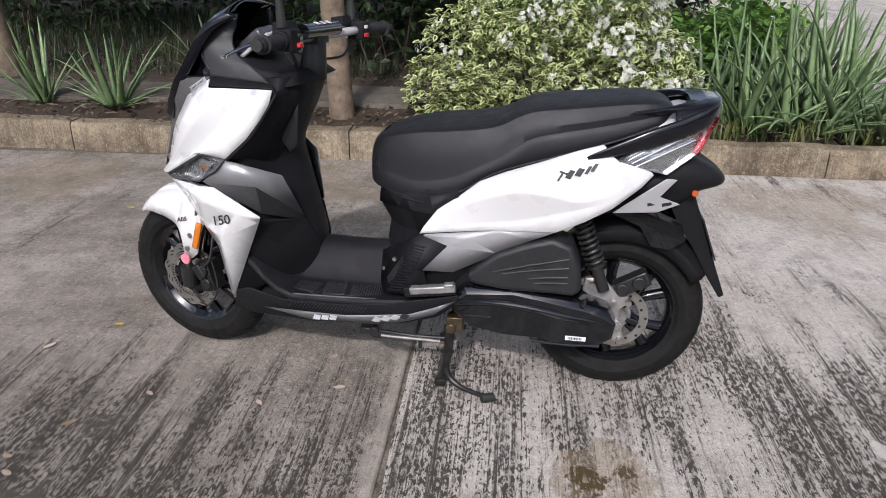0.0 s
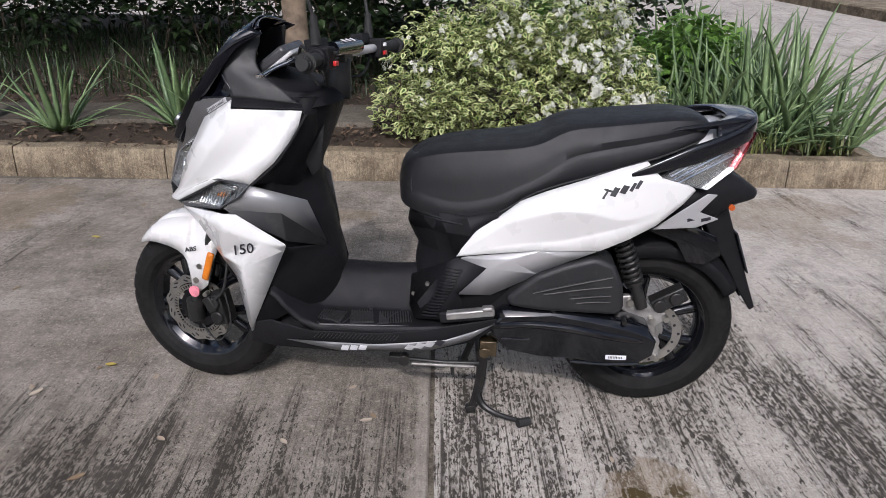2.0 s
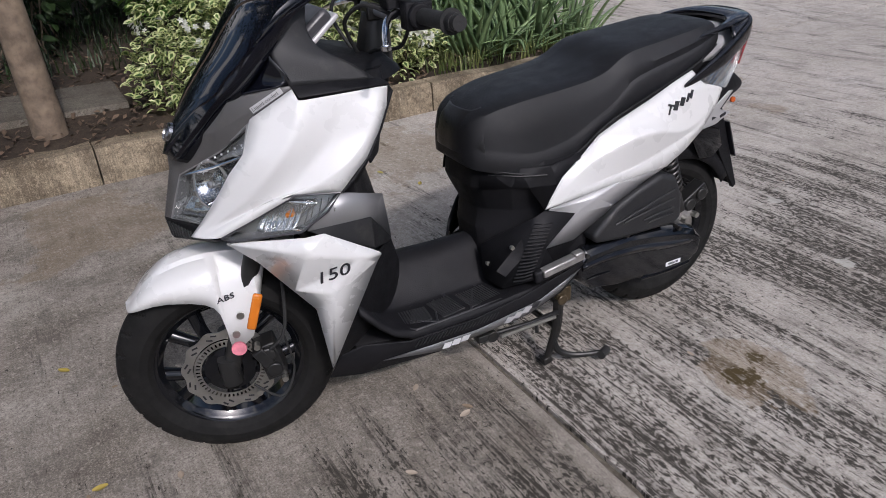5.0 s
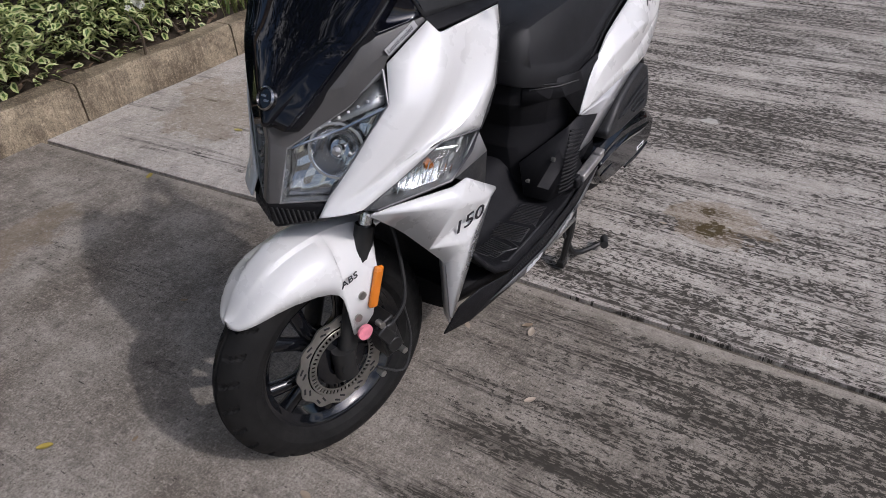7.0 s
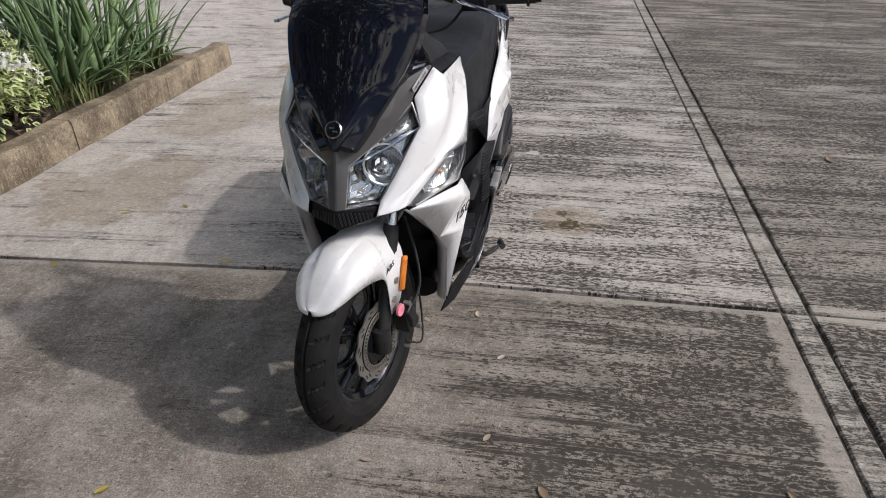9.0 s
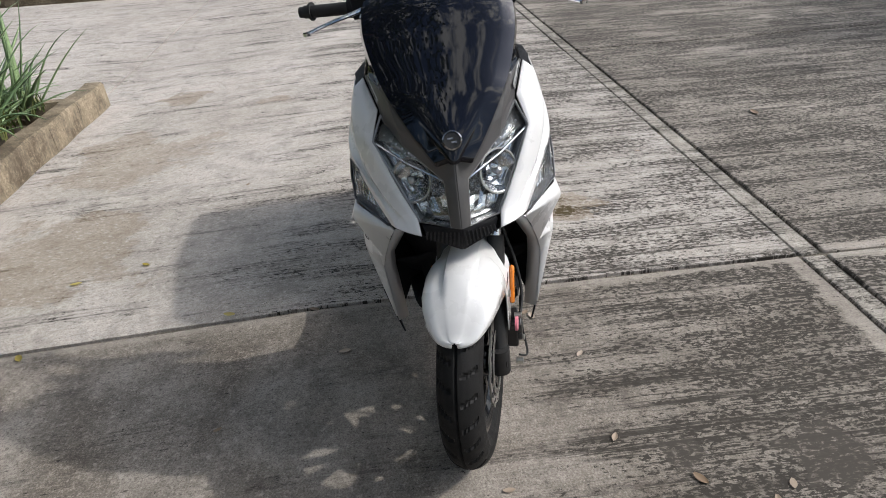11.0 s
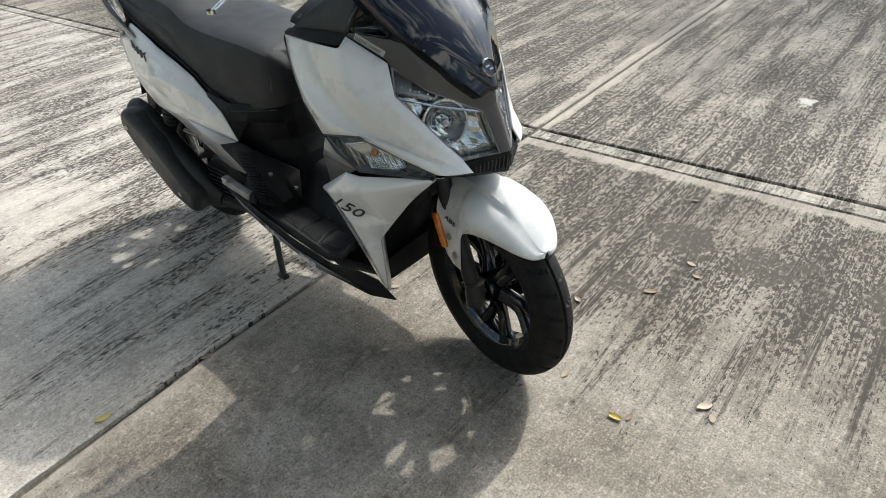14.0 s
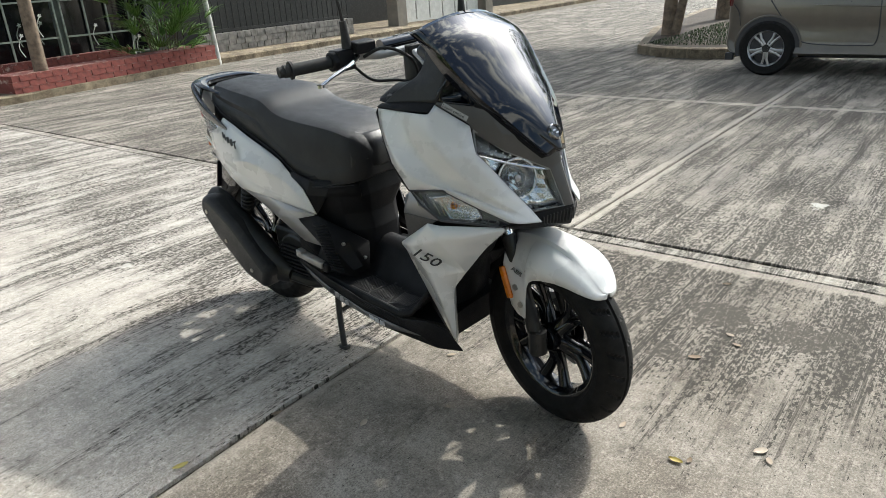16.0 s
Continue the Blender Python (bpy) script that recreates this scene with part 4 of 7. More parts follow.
def drape(mesh, surface, lift, flat=True):
    """Lays a flat mesh (x, z) on the outside of a panel, on its best plane."""
    tris = []
    for f in surface[1]:
        for k in range(1, len(f) - 1):
            tris.append([surface[0][f[0]], surface[0][f[k]], surface[0][f[k + 1]]])
    low = min(v[1] for v in mesh[0])
    out = []
    for x, y0, z in mesh[0]:
        best = None
        for (ax, ay, az), (bx, by, bz), (cx, cy, cz) in tris:
            det = (bx - ax) * (cz - az) - (cx - ax) * (bz - az)
            if abs(det) < 1e-12:
                continue
            u = ((x - ax) * (cz - az) - (cx - ax) * (z - az)) / det
            w = ((bx - ax) * (z - az) - (x - ax) * (bz - az)) / det
            if u > -0.02 and w > -0.02 and u + w < 1.02:
                y = ay + u * (by - ay) + w * (cy - ay)
                best = y if best is None else max(best, y)
        out.append((x, (best if best is not None else 0.2) + lift + (y0 - low), z))
    if flat:
        a = np.array([(x, z, 1.0) for x, y, z in out])
        y = np.array([p[1] for p in out]) - np.array([v[1] - low for v in mesh[0]])
        fit = a @ np.linalg.lstsq(a, y, rcond=None)[0]
        fit += max(float((y - fit).max()), 0.0) * 0.6
        out = [(x, float(fit[k]) + mesh[0][k][1] - low, z) for k, (x, y_, z) in enumerate(out)]
    return out, mesh[1]


def fans(faces):
    return [(f[0], f[k], f[k + 1]) for f in faces for k in range(1, len(f) - 1)]


def moulded(rows, nu, tight=0.12, ends=(0,)):
    """A moulded panel: smooth along its length, flat facets across, with tight rounded folds between them. Columns in ends stay angular."""
    w = len(rows[0])
    cols = []
    for j in range(w):
        c = [Vector(r[j]) for r in rows]
        if j in ends:
            n = len(c) - 1
            cols.append([c[min(int(i * n / nu), n - 1)].lerp(c[min(int(i * n / nu), n - 1) + 1], i * n / nu - min(int(i * n / nu), n - 1)) for i in range(nu + 1)])
        else:
            cols.append(spline(c, nu + 1))
    out = []
    for i in range(nu + 1):
        p = [c[i] for c in cols]
        row = [p[0]]
        for j in range(1, w - 1):
            a, b, c = p[j].lerp(p[j - 1], tight), p[j], p[j].lerp(p[j + 1], tight)
            row += [a.lerp(p[j - 1], 0.5), a] + [a * (1 - t) ** 2 + b * 2 * t * (1 - t) + c * t * t for t in (0.25, 0.5, 0.75)] + [c]
        out.append(row + [p[-1]])
    return grid(out)


FAIR = moulded([
    [(1.171, 0.184, 0.945), (1.168, 0.207, 0.926), (1.080, 0.211, 0.927), (1.003, 0.212, 0.927), (0.978, 0.211, 0.926)],
    [(1.258, 0.156, 0.893), (1.188, 0.222, 0.876), (1.100, 0.217, 0.880), (1.016, 0.231, 0.884), (0.988, 0.220, 0.888)],
    [(1.287, 0.176, 0.832), (1.225, 0.222, 0.824), (1.130, 0.219, 0.832), (1.045, 0.241, 0.840), (1.014, 0.232, 0.845)],
    [(1.318, 0.154, 0.790), (1.266, 0.204, 0.777), (1.175, 0.217, 0.787), (1.088, 0.249, 0.801), (1.052, 0.245, 0.796)],
    [(1.342, 0.134, 0.748), (1.302, 0.181, 0.738), (1.220, 0.208, 0.748), (1.155, 0.243, 0.764), (1.118, 0.252, 0.738)],
    [(1.365, 0.112, 0.708), (1.340, 0.153, 0.703), (1.285, 0.178, 0.714), (1.240, 0.212, 0.734), (1.206, 0.227, 0.744)],
    [(1.386, 0.092, 0.674), (1.373, 0.123, 0.673), (1.350, 0.144, 0.678), (1.328, 0.166, 0.688), (1.296, 0.187, 0.693)],
    [(1.412, 0.088, 0.646), (1.403, 0.105, 0.648), (1.392, 0.122, 0.650), (1.378, 0.140, 0.653), (1.362, 0.152, 0.656)]], 42, 0.14, (0, 4))
TRIM = [(1.122, 0.248, 0.734), (0.994, 0.158, 0.670), (0.957, 0.094, 0.524), (0.967, 0.100, 0.514), (1.045, 0.212, 0.566), (1.175, 0.244, 0.648), (1.20, 0.243, 0.665), (1.05, 0.222, 0.650)]
WING = [(1.352, 0.150, 0.640), (1.215, 0.243, 0.652), (1.168, 0.250, 0.644), (1.035, 0.236, 0.562), (1.060, 0.232, 0.545), (1.176, 0.192, 0.268), (1.196, 0.205, 0.45), (1.232, 0.200, 0.512), (1.30, 0.168, 0.590), (1.21, 0.260, 0.616), (1.10, 0.256, 0.574), (1.165, 0.246, 0.50)]
WING_F = [(0, 1, 9), (1, 2, 9), (2, 3, 10, 9), (3, 4, 10), (4, 5, 11, 10), (5, 6, 11), (6, 7, 11), (7, 8, 9), (7, 9, 10, 11), (8, 0, 9)]
WING_F = fans(WING_F)
WING_SHEET = folded(WING, WING_F, 0.006)
BLINK = [(1.360, 0.152, 0.654), (1.208, 0.226, 0.741), (1.120, 0.251, 0.735), (1.152, 0.252, 0.702), (1.212, 0.244, 0.666), (1.337, 0.164, 0.645)]
LAMP = [(1.262, 0.150, 0.882), (1.286, 0.174, 0.831), (1.384, 0.088, 0.668), (1.436, 0.020, 0.672), (1.400, 0.024, 0.766), (1.318, 0.105, 0.826)]


def inset(pts, back, shrink=1.0):
    """Points pulled in behind a lens, along the way it faces."""
    c = Vector((0, 0, 0))
    for p in pts:
        c += Vector(p) / len(pts)
    return [tuple(c + (Vector(p) - c) * shrink + Vector(back)) for p in pts]


def rim_line(pts, r):
    return tube([*pts, pts[0], pts[1]], r, 6)


for s in (-1, 1):
    fair = part("front_fairing", flip(FAIR, s), WHITE, scooter, "glossy pearl white front fairing panel", solid=0.004, angle=60)
    part("fairing_edge", flip(tube([(0.978, 0.208, 0.927), (0.969, 0.210, 0.915), (1.008, 0.229, 0.848), (1.043, 0.242, 0.798), (1.086, 0.249, 0.758), (1.117, 0.250, 0.735)], 0.004, 8), s), BLACK, fair)
    back_edge = [(0.971, 0.207, 0.920), (1.000, 0.222, 0.868), (1.035, 0.236, 0.814), (1.075, 0.244, 0.772), (1.118, 0.246, 0.738)]
    part("inner_panel", flip(grid(smooth([back_edge, [(0.962, 0.165, 0.922), (0.97, 0.165, 0.862), (0.995, 0.165, 0.805), (1.03, 0.165, 0.745), (1.07, 0.175, 0.71)], [(0.95, 0.10, 0.92), (0.958, 0.09, 0.86), (0.99, 0.085, 0.80), (1.01, 0.085, 0.735), (1.02, 0.10, 0.69)]], 8, 14)), s), BLACK, scooter, "black panel behind the fairing edge", solid=0.004)
    part("side_trim", flip((TRIM, [(0, 1, 7), (1, 2, 7), (6, 0, 7)]), s), GREYTRIM, scooter, "silver grey side trim", solid=0.004, angle=60)
    part("trim_underside", flip((TRIM, [(2, 3, 4, 7), (4, 5, 6, 7)]), s), DARK, scooter, "dark lower face of the side trim", solid=0.004, bevel=0.002, angle=20)
    wing = part("lower_fairing", flip(WING_SHEET, s), WHITE, scooter, "glossy white lower fairing wing", solid=0.005, angle=60)
    lip = [(1.352, 0.150, 0.638), (1.30, 0.166, 0.588), (1.232, 0.198, 0.510), (1.196, 0.203, 0.448), (1.176, 0.190, 0.268)]
    part("wing_lip", flip(grid([lip, [(x - 0.02, y - 0.028, z) for x, y, z in lip]]), s), GREY, wing, "grey inner lip", solid=0.003)
    tm = side(1, 1.196, 0.27, 0.524, 17) if s > 0 else side(-1, 1.105, -0.27, 0.560, -30)
    word = lettering("150", 0.042, tm, 0.001, 0.3, 0.0002, 1.22)
    if s < 0:
        word = flip(word)
    part("lettering", flip(drape(word, (WING, WING_F), 0.0055), s), INK, wing, "black displacement lettering")
    # turn signal: housing, reflector, bulb, lens
    back = inset(BLINK, (-0.014, -0.026, 0.0), 0.9)
    blink = part("turn_signal", flip(merge(grid([BLINK + [BLINK[0]], back + [back[0]]]), (back, [(0, 1, 4, 5), (1, 2, 3, 4)])), s), SATIN, scooter, "clear front turn signal with amber bulb")
    bowl = [[(1.290, 0.172, 0.665), (1.262, 0.190, 0.654), (1.222, 0.219, 0.662)], [(1.268, 0.168, 0.690), (1.238, 0.186, 0.684), (1.195, 0.216, 0.690)], [(1.222, 0.203, 0.724), (1.196, 0.216, 0.722), (1.165, 0.236, 0.718)]]
    part("reflector", flip(grid(smooth(bowl, 9, 9)), s), BOWL, blink, "ribbed chrome reflector", solid=0.002)
    part("bulb", flip(tube([(1.225, 0.198, 0.690), (1.219, 0.210, 0.694)], [0.006, 0.004], 12), s), AMBER, blink, "amber bulb")
    for q in range(9):
        part("rib", flip(tube([(1.292 - 0.011 * q, 0.176 + 0.0075 * q, 0.660 + 0.002 * q), (1.274 - 0.011 * q, 0.180 + 0.0075 * q, 0.693 + 0.003 * q)], 0.0014, 5), s), CHROME, blink)
    for q in range(4):
        part("rib", flip(tube([(1.185 - 0.016 * q, 0.232 + 0.004 * q, 0.688 + 0.002 * q), (1.172 - 0.014 * q, 0.232 + 0.004 * q, 0.726)], 0.0014, 5), s), CHROME, blink)
    part("lens_rim", flip(rim_line(BLINK, 0.003), s), HOUSING, blink)
    part("lens", flip((BLINK, [(0, 1, 4, 5), (1, 2, 3, 4)]), s), LENS, blink, "clear lens", solid=0.002)
    # headlight: housing, reflector, bowl, bulb, light bar, lens
    back = inset(LAMP, (-0.060, -0.022, -0.004), 0.96)
    lamp = part("headlight", flip(merge(grid([LAMP + [LAMP[0]], back + [back[0]]]), (back, [(0, 1, 5), (1, 2, 5), (2, 3, 4, 5)])), s), SATIN, scooter, "clear headlight with chrome reflector")
    shelf = [LAMP[5], LAMP[1], LAMP[2], LAMP[3], LAMP[4]]
    shell = inset(shelf, (-0.020, -0.008, 0.0), 0.97)
    shards = ruled([[shell[4], Vector(shell[4]).lerp(Vector(shell[0]), 0.5) + Vector((-0.012, -0.004, 0)), shell[0], shell[1]], [Vector(shell[4]).lerp(Vector(shell[3]), 0.5) + Vector((-0.008, 0, 0)), (1.345, 0.062, 0.735), (1.318, 0.092, 0.758), Vector(shell[1]).lerp(Vector(shell[2]), 0.5)], [shell[3], Vector(shell[3]).lerp(Vector(shell[2]), 0.4), Vector(shell[3]).lerp(Vector(shell[2]), 0.8), shell[2]]], 4, 11)
    facet = random.Random(17)
    shards = [[p + Vector((facet.uniform(-0.007, 0.003), facet.uniform(-0.004, 0.002), facet.uniform(-0.002, 0.002))) if 0 < i < len(shards) - 1 and 0 < j < len(r) - 1 else p for j, p in enumerate(r)] for i, r in enumerate(shards)]
    part("reflector", flip(grid(shards), s), REFLECT, lamp, "faceted chrome reflector", solid=0.002, angle=4)
    aim = pose(1.338, 0.089, 0.752) @ pose(0, 0, 0, 0, 0, -58) @ pose(0, 0, 0, 14, 0, 0)
    part("reflector_bowl", flip(xf(lathe([(-0.012, 0.016), (-0.008, 0.030), (0.004, 0.041), (0.014, 0.046), (0.016, 0.050), (0.010, 0.051)], 36, False), aim), s), MIRROR, lamp, "round chrome reflector bowl", solid=0.0015)
    part("bowl_rim", flip(xf(lathe([(0.012, 0.047), (0.017, 0.0475), (0.017, 0.0515), (0.012, 0.052)], 36), aim), s), SATIN, lamp)
    part("bulb", flip(xf(lathe([(-0.008, 0.006), (0.010, 0.009), (0.018, 0.008), (0.021, 0.001)], 20, False), aim), s), SATIN, lamp)
    wedge = inset([LAMP[4], LAMP[5], LAMP[0], LAMP[1]], (-0.012, -0.006, 0.0), 0.94)
    part("light_strip", flip((wedge, [(0, 1, 2, 3)]), s), SATIN, lamp, "grey daytime light strip", solid=0.003)
    part("light_bar", flip(tube([inset(LAMP, (-0.004, -0.002, -0.003), 0.97)[4], (1.338, 0.107, 0.795), inset(LAMP, (-0.004, -0.002, -0.003), 0.97)[1]], 0.003, 6), s), CHROME, lamp)
    for q in range(7):
        p = Vector((1.355, 0.070, 0.797)).lerp(Vector((1.282, 0.148, 0.842)), q / 6)
        part("diode", flip(xf(box(0, 0, 0, 0.0035, 0.0035, 0.0035), pose(*p)), s), STICKER, lamp)
    part("lens_rim", flip(rim_line(LAMP, 0.003), s), GREYTRIM, lamp)
    part("lens", flip((LAMP, [(0, 1, 5), (1, 2, 5), (2, 3, 4, 5)]), s), LENS, lamp, "clear lens", solid=0.002)

# dark nose round the windscreen, chin, badge
for s in (-1, 1):
    nose = [(1.412, 0.0, 0.806), (1.364, 0.062, 0.858), (1.287, 0.132, 0.936), (1.172, 0.177, 0.952), (1.168, 0.180, 0.946), (1.252, 0.152, 0.897), (1.262, 0.150, 0.873), (1.318, 0.107, 0.827), (1.400, 0.026, 0.767), (1.437, 0.021, 0.672), (1.448, 0.0, 0.670), (1.414, 0.0, 0.778), (1.322, 0.112, 0.868)]
    part("nose_panel", flip((nose, [(0, 1, 12, 7, 8, 11), (1, 2, 12), (2, 3, 4, 5, 12), (5, 6, 7, 12), (8, 9, 10, 11)]), s), NOSE, scooter, "satin dark grey nose panel", solid=0.004, bevel=0.003, angle=50)
    chin = [(1.448, 0.0, 0.672), (1.437, 0.021, 0.672), (1.384, 0.086, 0.662), (1.410, 0.074, 0.640), (1.37, 0.06, 0.612), (1.44, 0.0, 0.618), (1.25, 0.10, 0.60), (1.25, 0.0, 0.60), (1.36, 0.148, 0.648)]
    chin_ob = part("chin", flip((chin, [(0, 1, 2, 3, 5), (3, 4, 5), (5, 4, 6, 7), (3, 8, 6, 4)]), s), BLACK, scooter, "black ribbed chin", solid=0.004, bevel=0.003)
    for q in range(9):
        part("rib", flip(tube([(1.4465 - 0.0045 * q, 0.006 + 0.0085 * q, 0.664 - 0.0012 * q), (1.4425 - 0.0040 * q, 0.010 + 0.0085 * q, 0.628 + 0.001 * q)], 0.0022, 5), s), DARK, chin_ob)
    u = (Vector((1.168, s * 0.180, 0.946)) - Vector((1.252, s * 0.152, 0.897))).normalized()
    nrm = u.cross(Vector((1.287, s * 0.132, 0.936)) - Vector((1.252, s * 0.152, 0.897))).normalized() * -s
    nrm = nrm if nrm.y * s > 0 else -nrm
    run = u if s > 0 else -u
    sm = Matrix.LocRotScale((Vector((1.246, s * 0.152, 0.901)) if s > 0 else Vector((1.183, s * 0.173, 0.938))) + nrm * 0.004, Matrix((run, nrm.cross(run), nrm)).transposed().to_quaternion(), None) @ pose(0.0, 0.004, 0)
    tag = part("label", xf(box(0.037, 0.0045, -0.001, 0.074, 0.013, 0.002), sm), GREY, scooter, "grey sticker about liquid cooling")
    part("lettering", lettering("Liquid cooled", 0.0115, sm @ pose(0.002, 0.001, 0.0008), 0.0006), INK, tag)


def screen_rows(k, lift):
    """Rows across the windscreen; k narrows it, lift sets it forward."""
    rows = []
    for (xe, ye, ze), (xc, zc) in (((1.409, 0.008, 0.808), (1.413, 0.807)), ((1.364, 0.062, 0.858), (1.389, 0.848)), ((1.287, 0.132, 0.936), (1.338, 0.912)), ((1.174, 0.175, 0.956), (1.305, 0.955)), ((1.200, 0.158, 1.015), (1.262, 1.008)),
                                   ((1.192, 0.149, 1.06), (1.222, 1.062)), ((1.160, 0.140, 1.10), (1.182, 1.106)), ((1.100, 0.126, 1.124), (1.120, 1.142))):
        row = []
        for q in (-1, -0.82, -0.6, -0.3, 0, 0.3, 0.6, 0.82, 1):
            u = abs(q) * k
            row.append((xe + (xc - xe) * (1 - u ** 2.3) + lift * 0.8, q * k * ye, ze + (zc - ze) * (1 - u ** 2) + lift * 0.6))
        rows.append(row)
    return smooth(rows, 32, 25)


screen = part("windscreen", grid(screen_rows(1.0, 0.0)), SCREEN, scooter, "glossy tinted black windscreen", solid=0.004, angle=70)
plate = []
for (xe, ye, ze), (xc, zc) in (((1.412, 0.010, 0.812), (1.420, 0.811)), ((1.376, 0.050, 0.864), (1.398, 0.853)), ((1.330, 0.090, 0.925), (1.352, 0.915)), ((1.290, 0.114, 0.966), (1.316, 0.960)), ((1.248, 0.132, 1.015), (1.272, 1.012)),
                               ((1.212, 0.141, 1.06), (1.232, 1.064)), ((1.174, 0.138, 1.10), (1.192, 1.108)), ((1.116, 0.124, 1.130), (1.128, 1.146))):
    row = [(xe - 0.034, -ye - 0.032, ze - 0.018), (xe - 0.005, -ye - 0.025, ze - 0.008)]
    for q in (-1, -0.75, -0.4, 0, 0.4, 0.75, 1):
        row.append((xe + (xc - xe) * (1 - q * q), q * ye, ze + (zc - ze) * (1 - q * q)))
    plate.append(row + [(xe - 0.005, ye + 0.025, ze - 0.008), (xe - 0.034, ye + 0.032, ze - 0.018)])
cols = [spline(r[2:-2], 19) for r in plate]
plate = [[Vector(r[0]), Vector(r[1])] + m + [Vector(r[-2]), Vector(r[-1])] for r, m in zip(plate, cols)]
fine_cols = [spline([r[j] for r in plate], 28) for j in range(23)]
part("centre_plate", grid([[fine_cols[j][i] for j in range(23)] for i in range(28)]), SCREEN, screen, "glossy raised centre of the windscreen", solid=0.003, angle=28)
for s in (-1, 1):
    part("bolt", flip(disc(0.166, 0.172, 0.006, 12, 1.19, 0.936), s), IRON, screen)
aim = pose(1.394, 0.0, 0.852, 0, 0, -90) @ pose(0, 0, 0, 30, 0, 0)
badge = part("badge", xf(lathe([(0.0, 0.022), (0.010, 0.021), (0.013, 0.018), (0.009, 0.017)], 28, False), aim), DARKCHROME, scooter, "round chrome badge", angle=25)
part("badge_face", xf(disc(0.0, 0.0085, 0.0175, 24), aim), GLOSS, badge)
part("badge_mark", xf(merge(box(0.004, 0.009, 0.004, 0.012, 0.003, 0.004), box(-0.004, 0.009, -0.004, 0.012, 0.003, 0.004)), aim), DARKCHROME, badge)

# cockpit: inner cowl, dash, instrument
for s in (-1, 1):
    cowl = [[(1.172, 0.178, 0.948), (1.196, 0.157, 1.015), (1.188, 0.147, 1.06), (1.158, 0.133, 1.098), (1.10, 0.112, 1.115)],
            [(1.09, 0.182, 0.944), (1.135, 0.168, 0.995), (1.15, 0.15, 1.035), (1.135, 0.138, 1.075), (1.102, 0.118, 1.098)],
            [(0.99, 0.184, 0.936), (1.035, 0.172, 0.972), (1.09, 0.153, 1.005), (1.112, 0.138, 1.045), (1.105, 0.12, 1.085)]]
    part("inner_cowl", flip(grid(smooth(cowl, 10, 17)), s), DARK, scooter, "dark grey cockpit cowl", solid=0.006, angle=60)
    top = [[(1.172, 0.176, 0.950), (1.08, 0.184, 0.945), (0.985, 0.186, 0.938)], [(1.164, 0.200, 0.928), (1.07, 0.211, 0.930), (0.973, 0.211, 0.929)]]
    part("cowl_edge", flip(grid(top), s), BLACK, scooter, solid=0.006, bevel=0.002)
part("dashboard", loft([[(1.19, 0.0, 0.95), (1.18, 0.12, 0.95), (1.1, 0.16, 0.94), (0.99, 0.165, 0.925), (0.905, 0.12, 0.935), (0.895, 0.0, 0.94), (0.905, -0.12, 0.935), (0.99, -0.165, 0.925), (1.1, -0.16, 0.94), (1.18, -0.12, 0.95)],
                        [(1.17, 0.0, 1.03), (1.165, 0.10, 1.02), (1.1, 0.14, 0.985), (1.0, 0.13, 0.965), (0.93, 0.08, 0.965), (0.92, 0.0, 0.965), (0.93, -0.08, 0.965), (1.0, -0.13, 0.965), (1.1, -0.14, 0.985), (1.165, -0.10, 1.02)]], 30, 5), BLACK, scooter, "black dashboard", angle=50)
face = pose(1.085, 0, 1.022, 0, -52, 0)
dial = part("instrument", xf(box(0.012, 0, 0, 0.03, 0.20, 0.12), face), HOUSING, scooter, "dark instrument display in a silver frame", bevel=0.01)
ring_o = [(-0.006, -0.108, -0.072), (-0.006, 0.108, -0.072), (-0.006, 0.098, 0.07), (-0.006, -0.098, 0.07)]
ring_i = [(-0.004, -0.084, -0.05), (-0.004, 0.084, -0.05), (-0.004, 0.078, 0.05), (-0.004, -0.078, 0.05)]
part("instrument_frame", xf(grid([ring_o + ring_o[:1], ring_i + ring_i[:1]]), face), GREY, dial, "silver frame", solid=0.012, bevel=0.004)
part("glass", xf(box(-0.0045, 0, 0, 0.003, 0.165, 0.10), face), GLOSS, dial)

# handlebar group, turned with the wheel
BAR = pose(0.868, 0.028, 1.055, 2, 0, -9)
bar = part("handlebar", tube([(0.01, -0.27, 0.0), (0.015, -0.16, 0.0), (0.04, -0.11, -0.005), (0.045, 0.0, -0.005), (0.04, 0.11, -0.005), (0.015, 0.16, 0.0), (0.01, 0.27, 0.0)], 0.0125, 14, 40), GREY, scooter, "silver handlebar with padded crossbar", m=BAR)
part("crossbar_pad", tube([(0.03, -0.10, 0.012), (0.03, 0.10, 0.012)], 0.021, 16), GLOSS, bar, "gloss dark bar pad with pale lettering")
for q in range(3):
    part("pad_mark", xf(box(0, 0, 0, 0.016, 0.024, 0.001), pose(0.022, 0.03 - 0.034 * q, 0.0325, 0, -22, 8)), PALE, bar)
part("stem_clamp", merge(tube([(0.06, 0.0, -0.12), (0.045, 0.0, -0.01)], [0.045, 0.03], 16), box(0.045, 0, -0.01, 0.05, 0.07, 0.03)), IRON, bar, bevel=0.004)
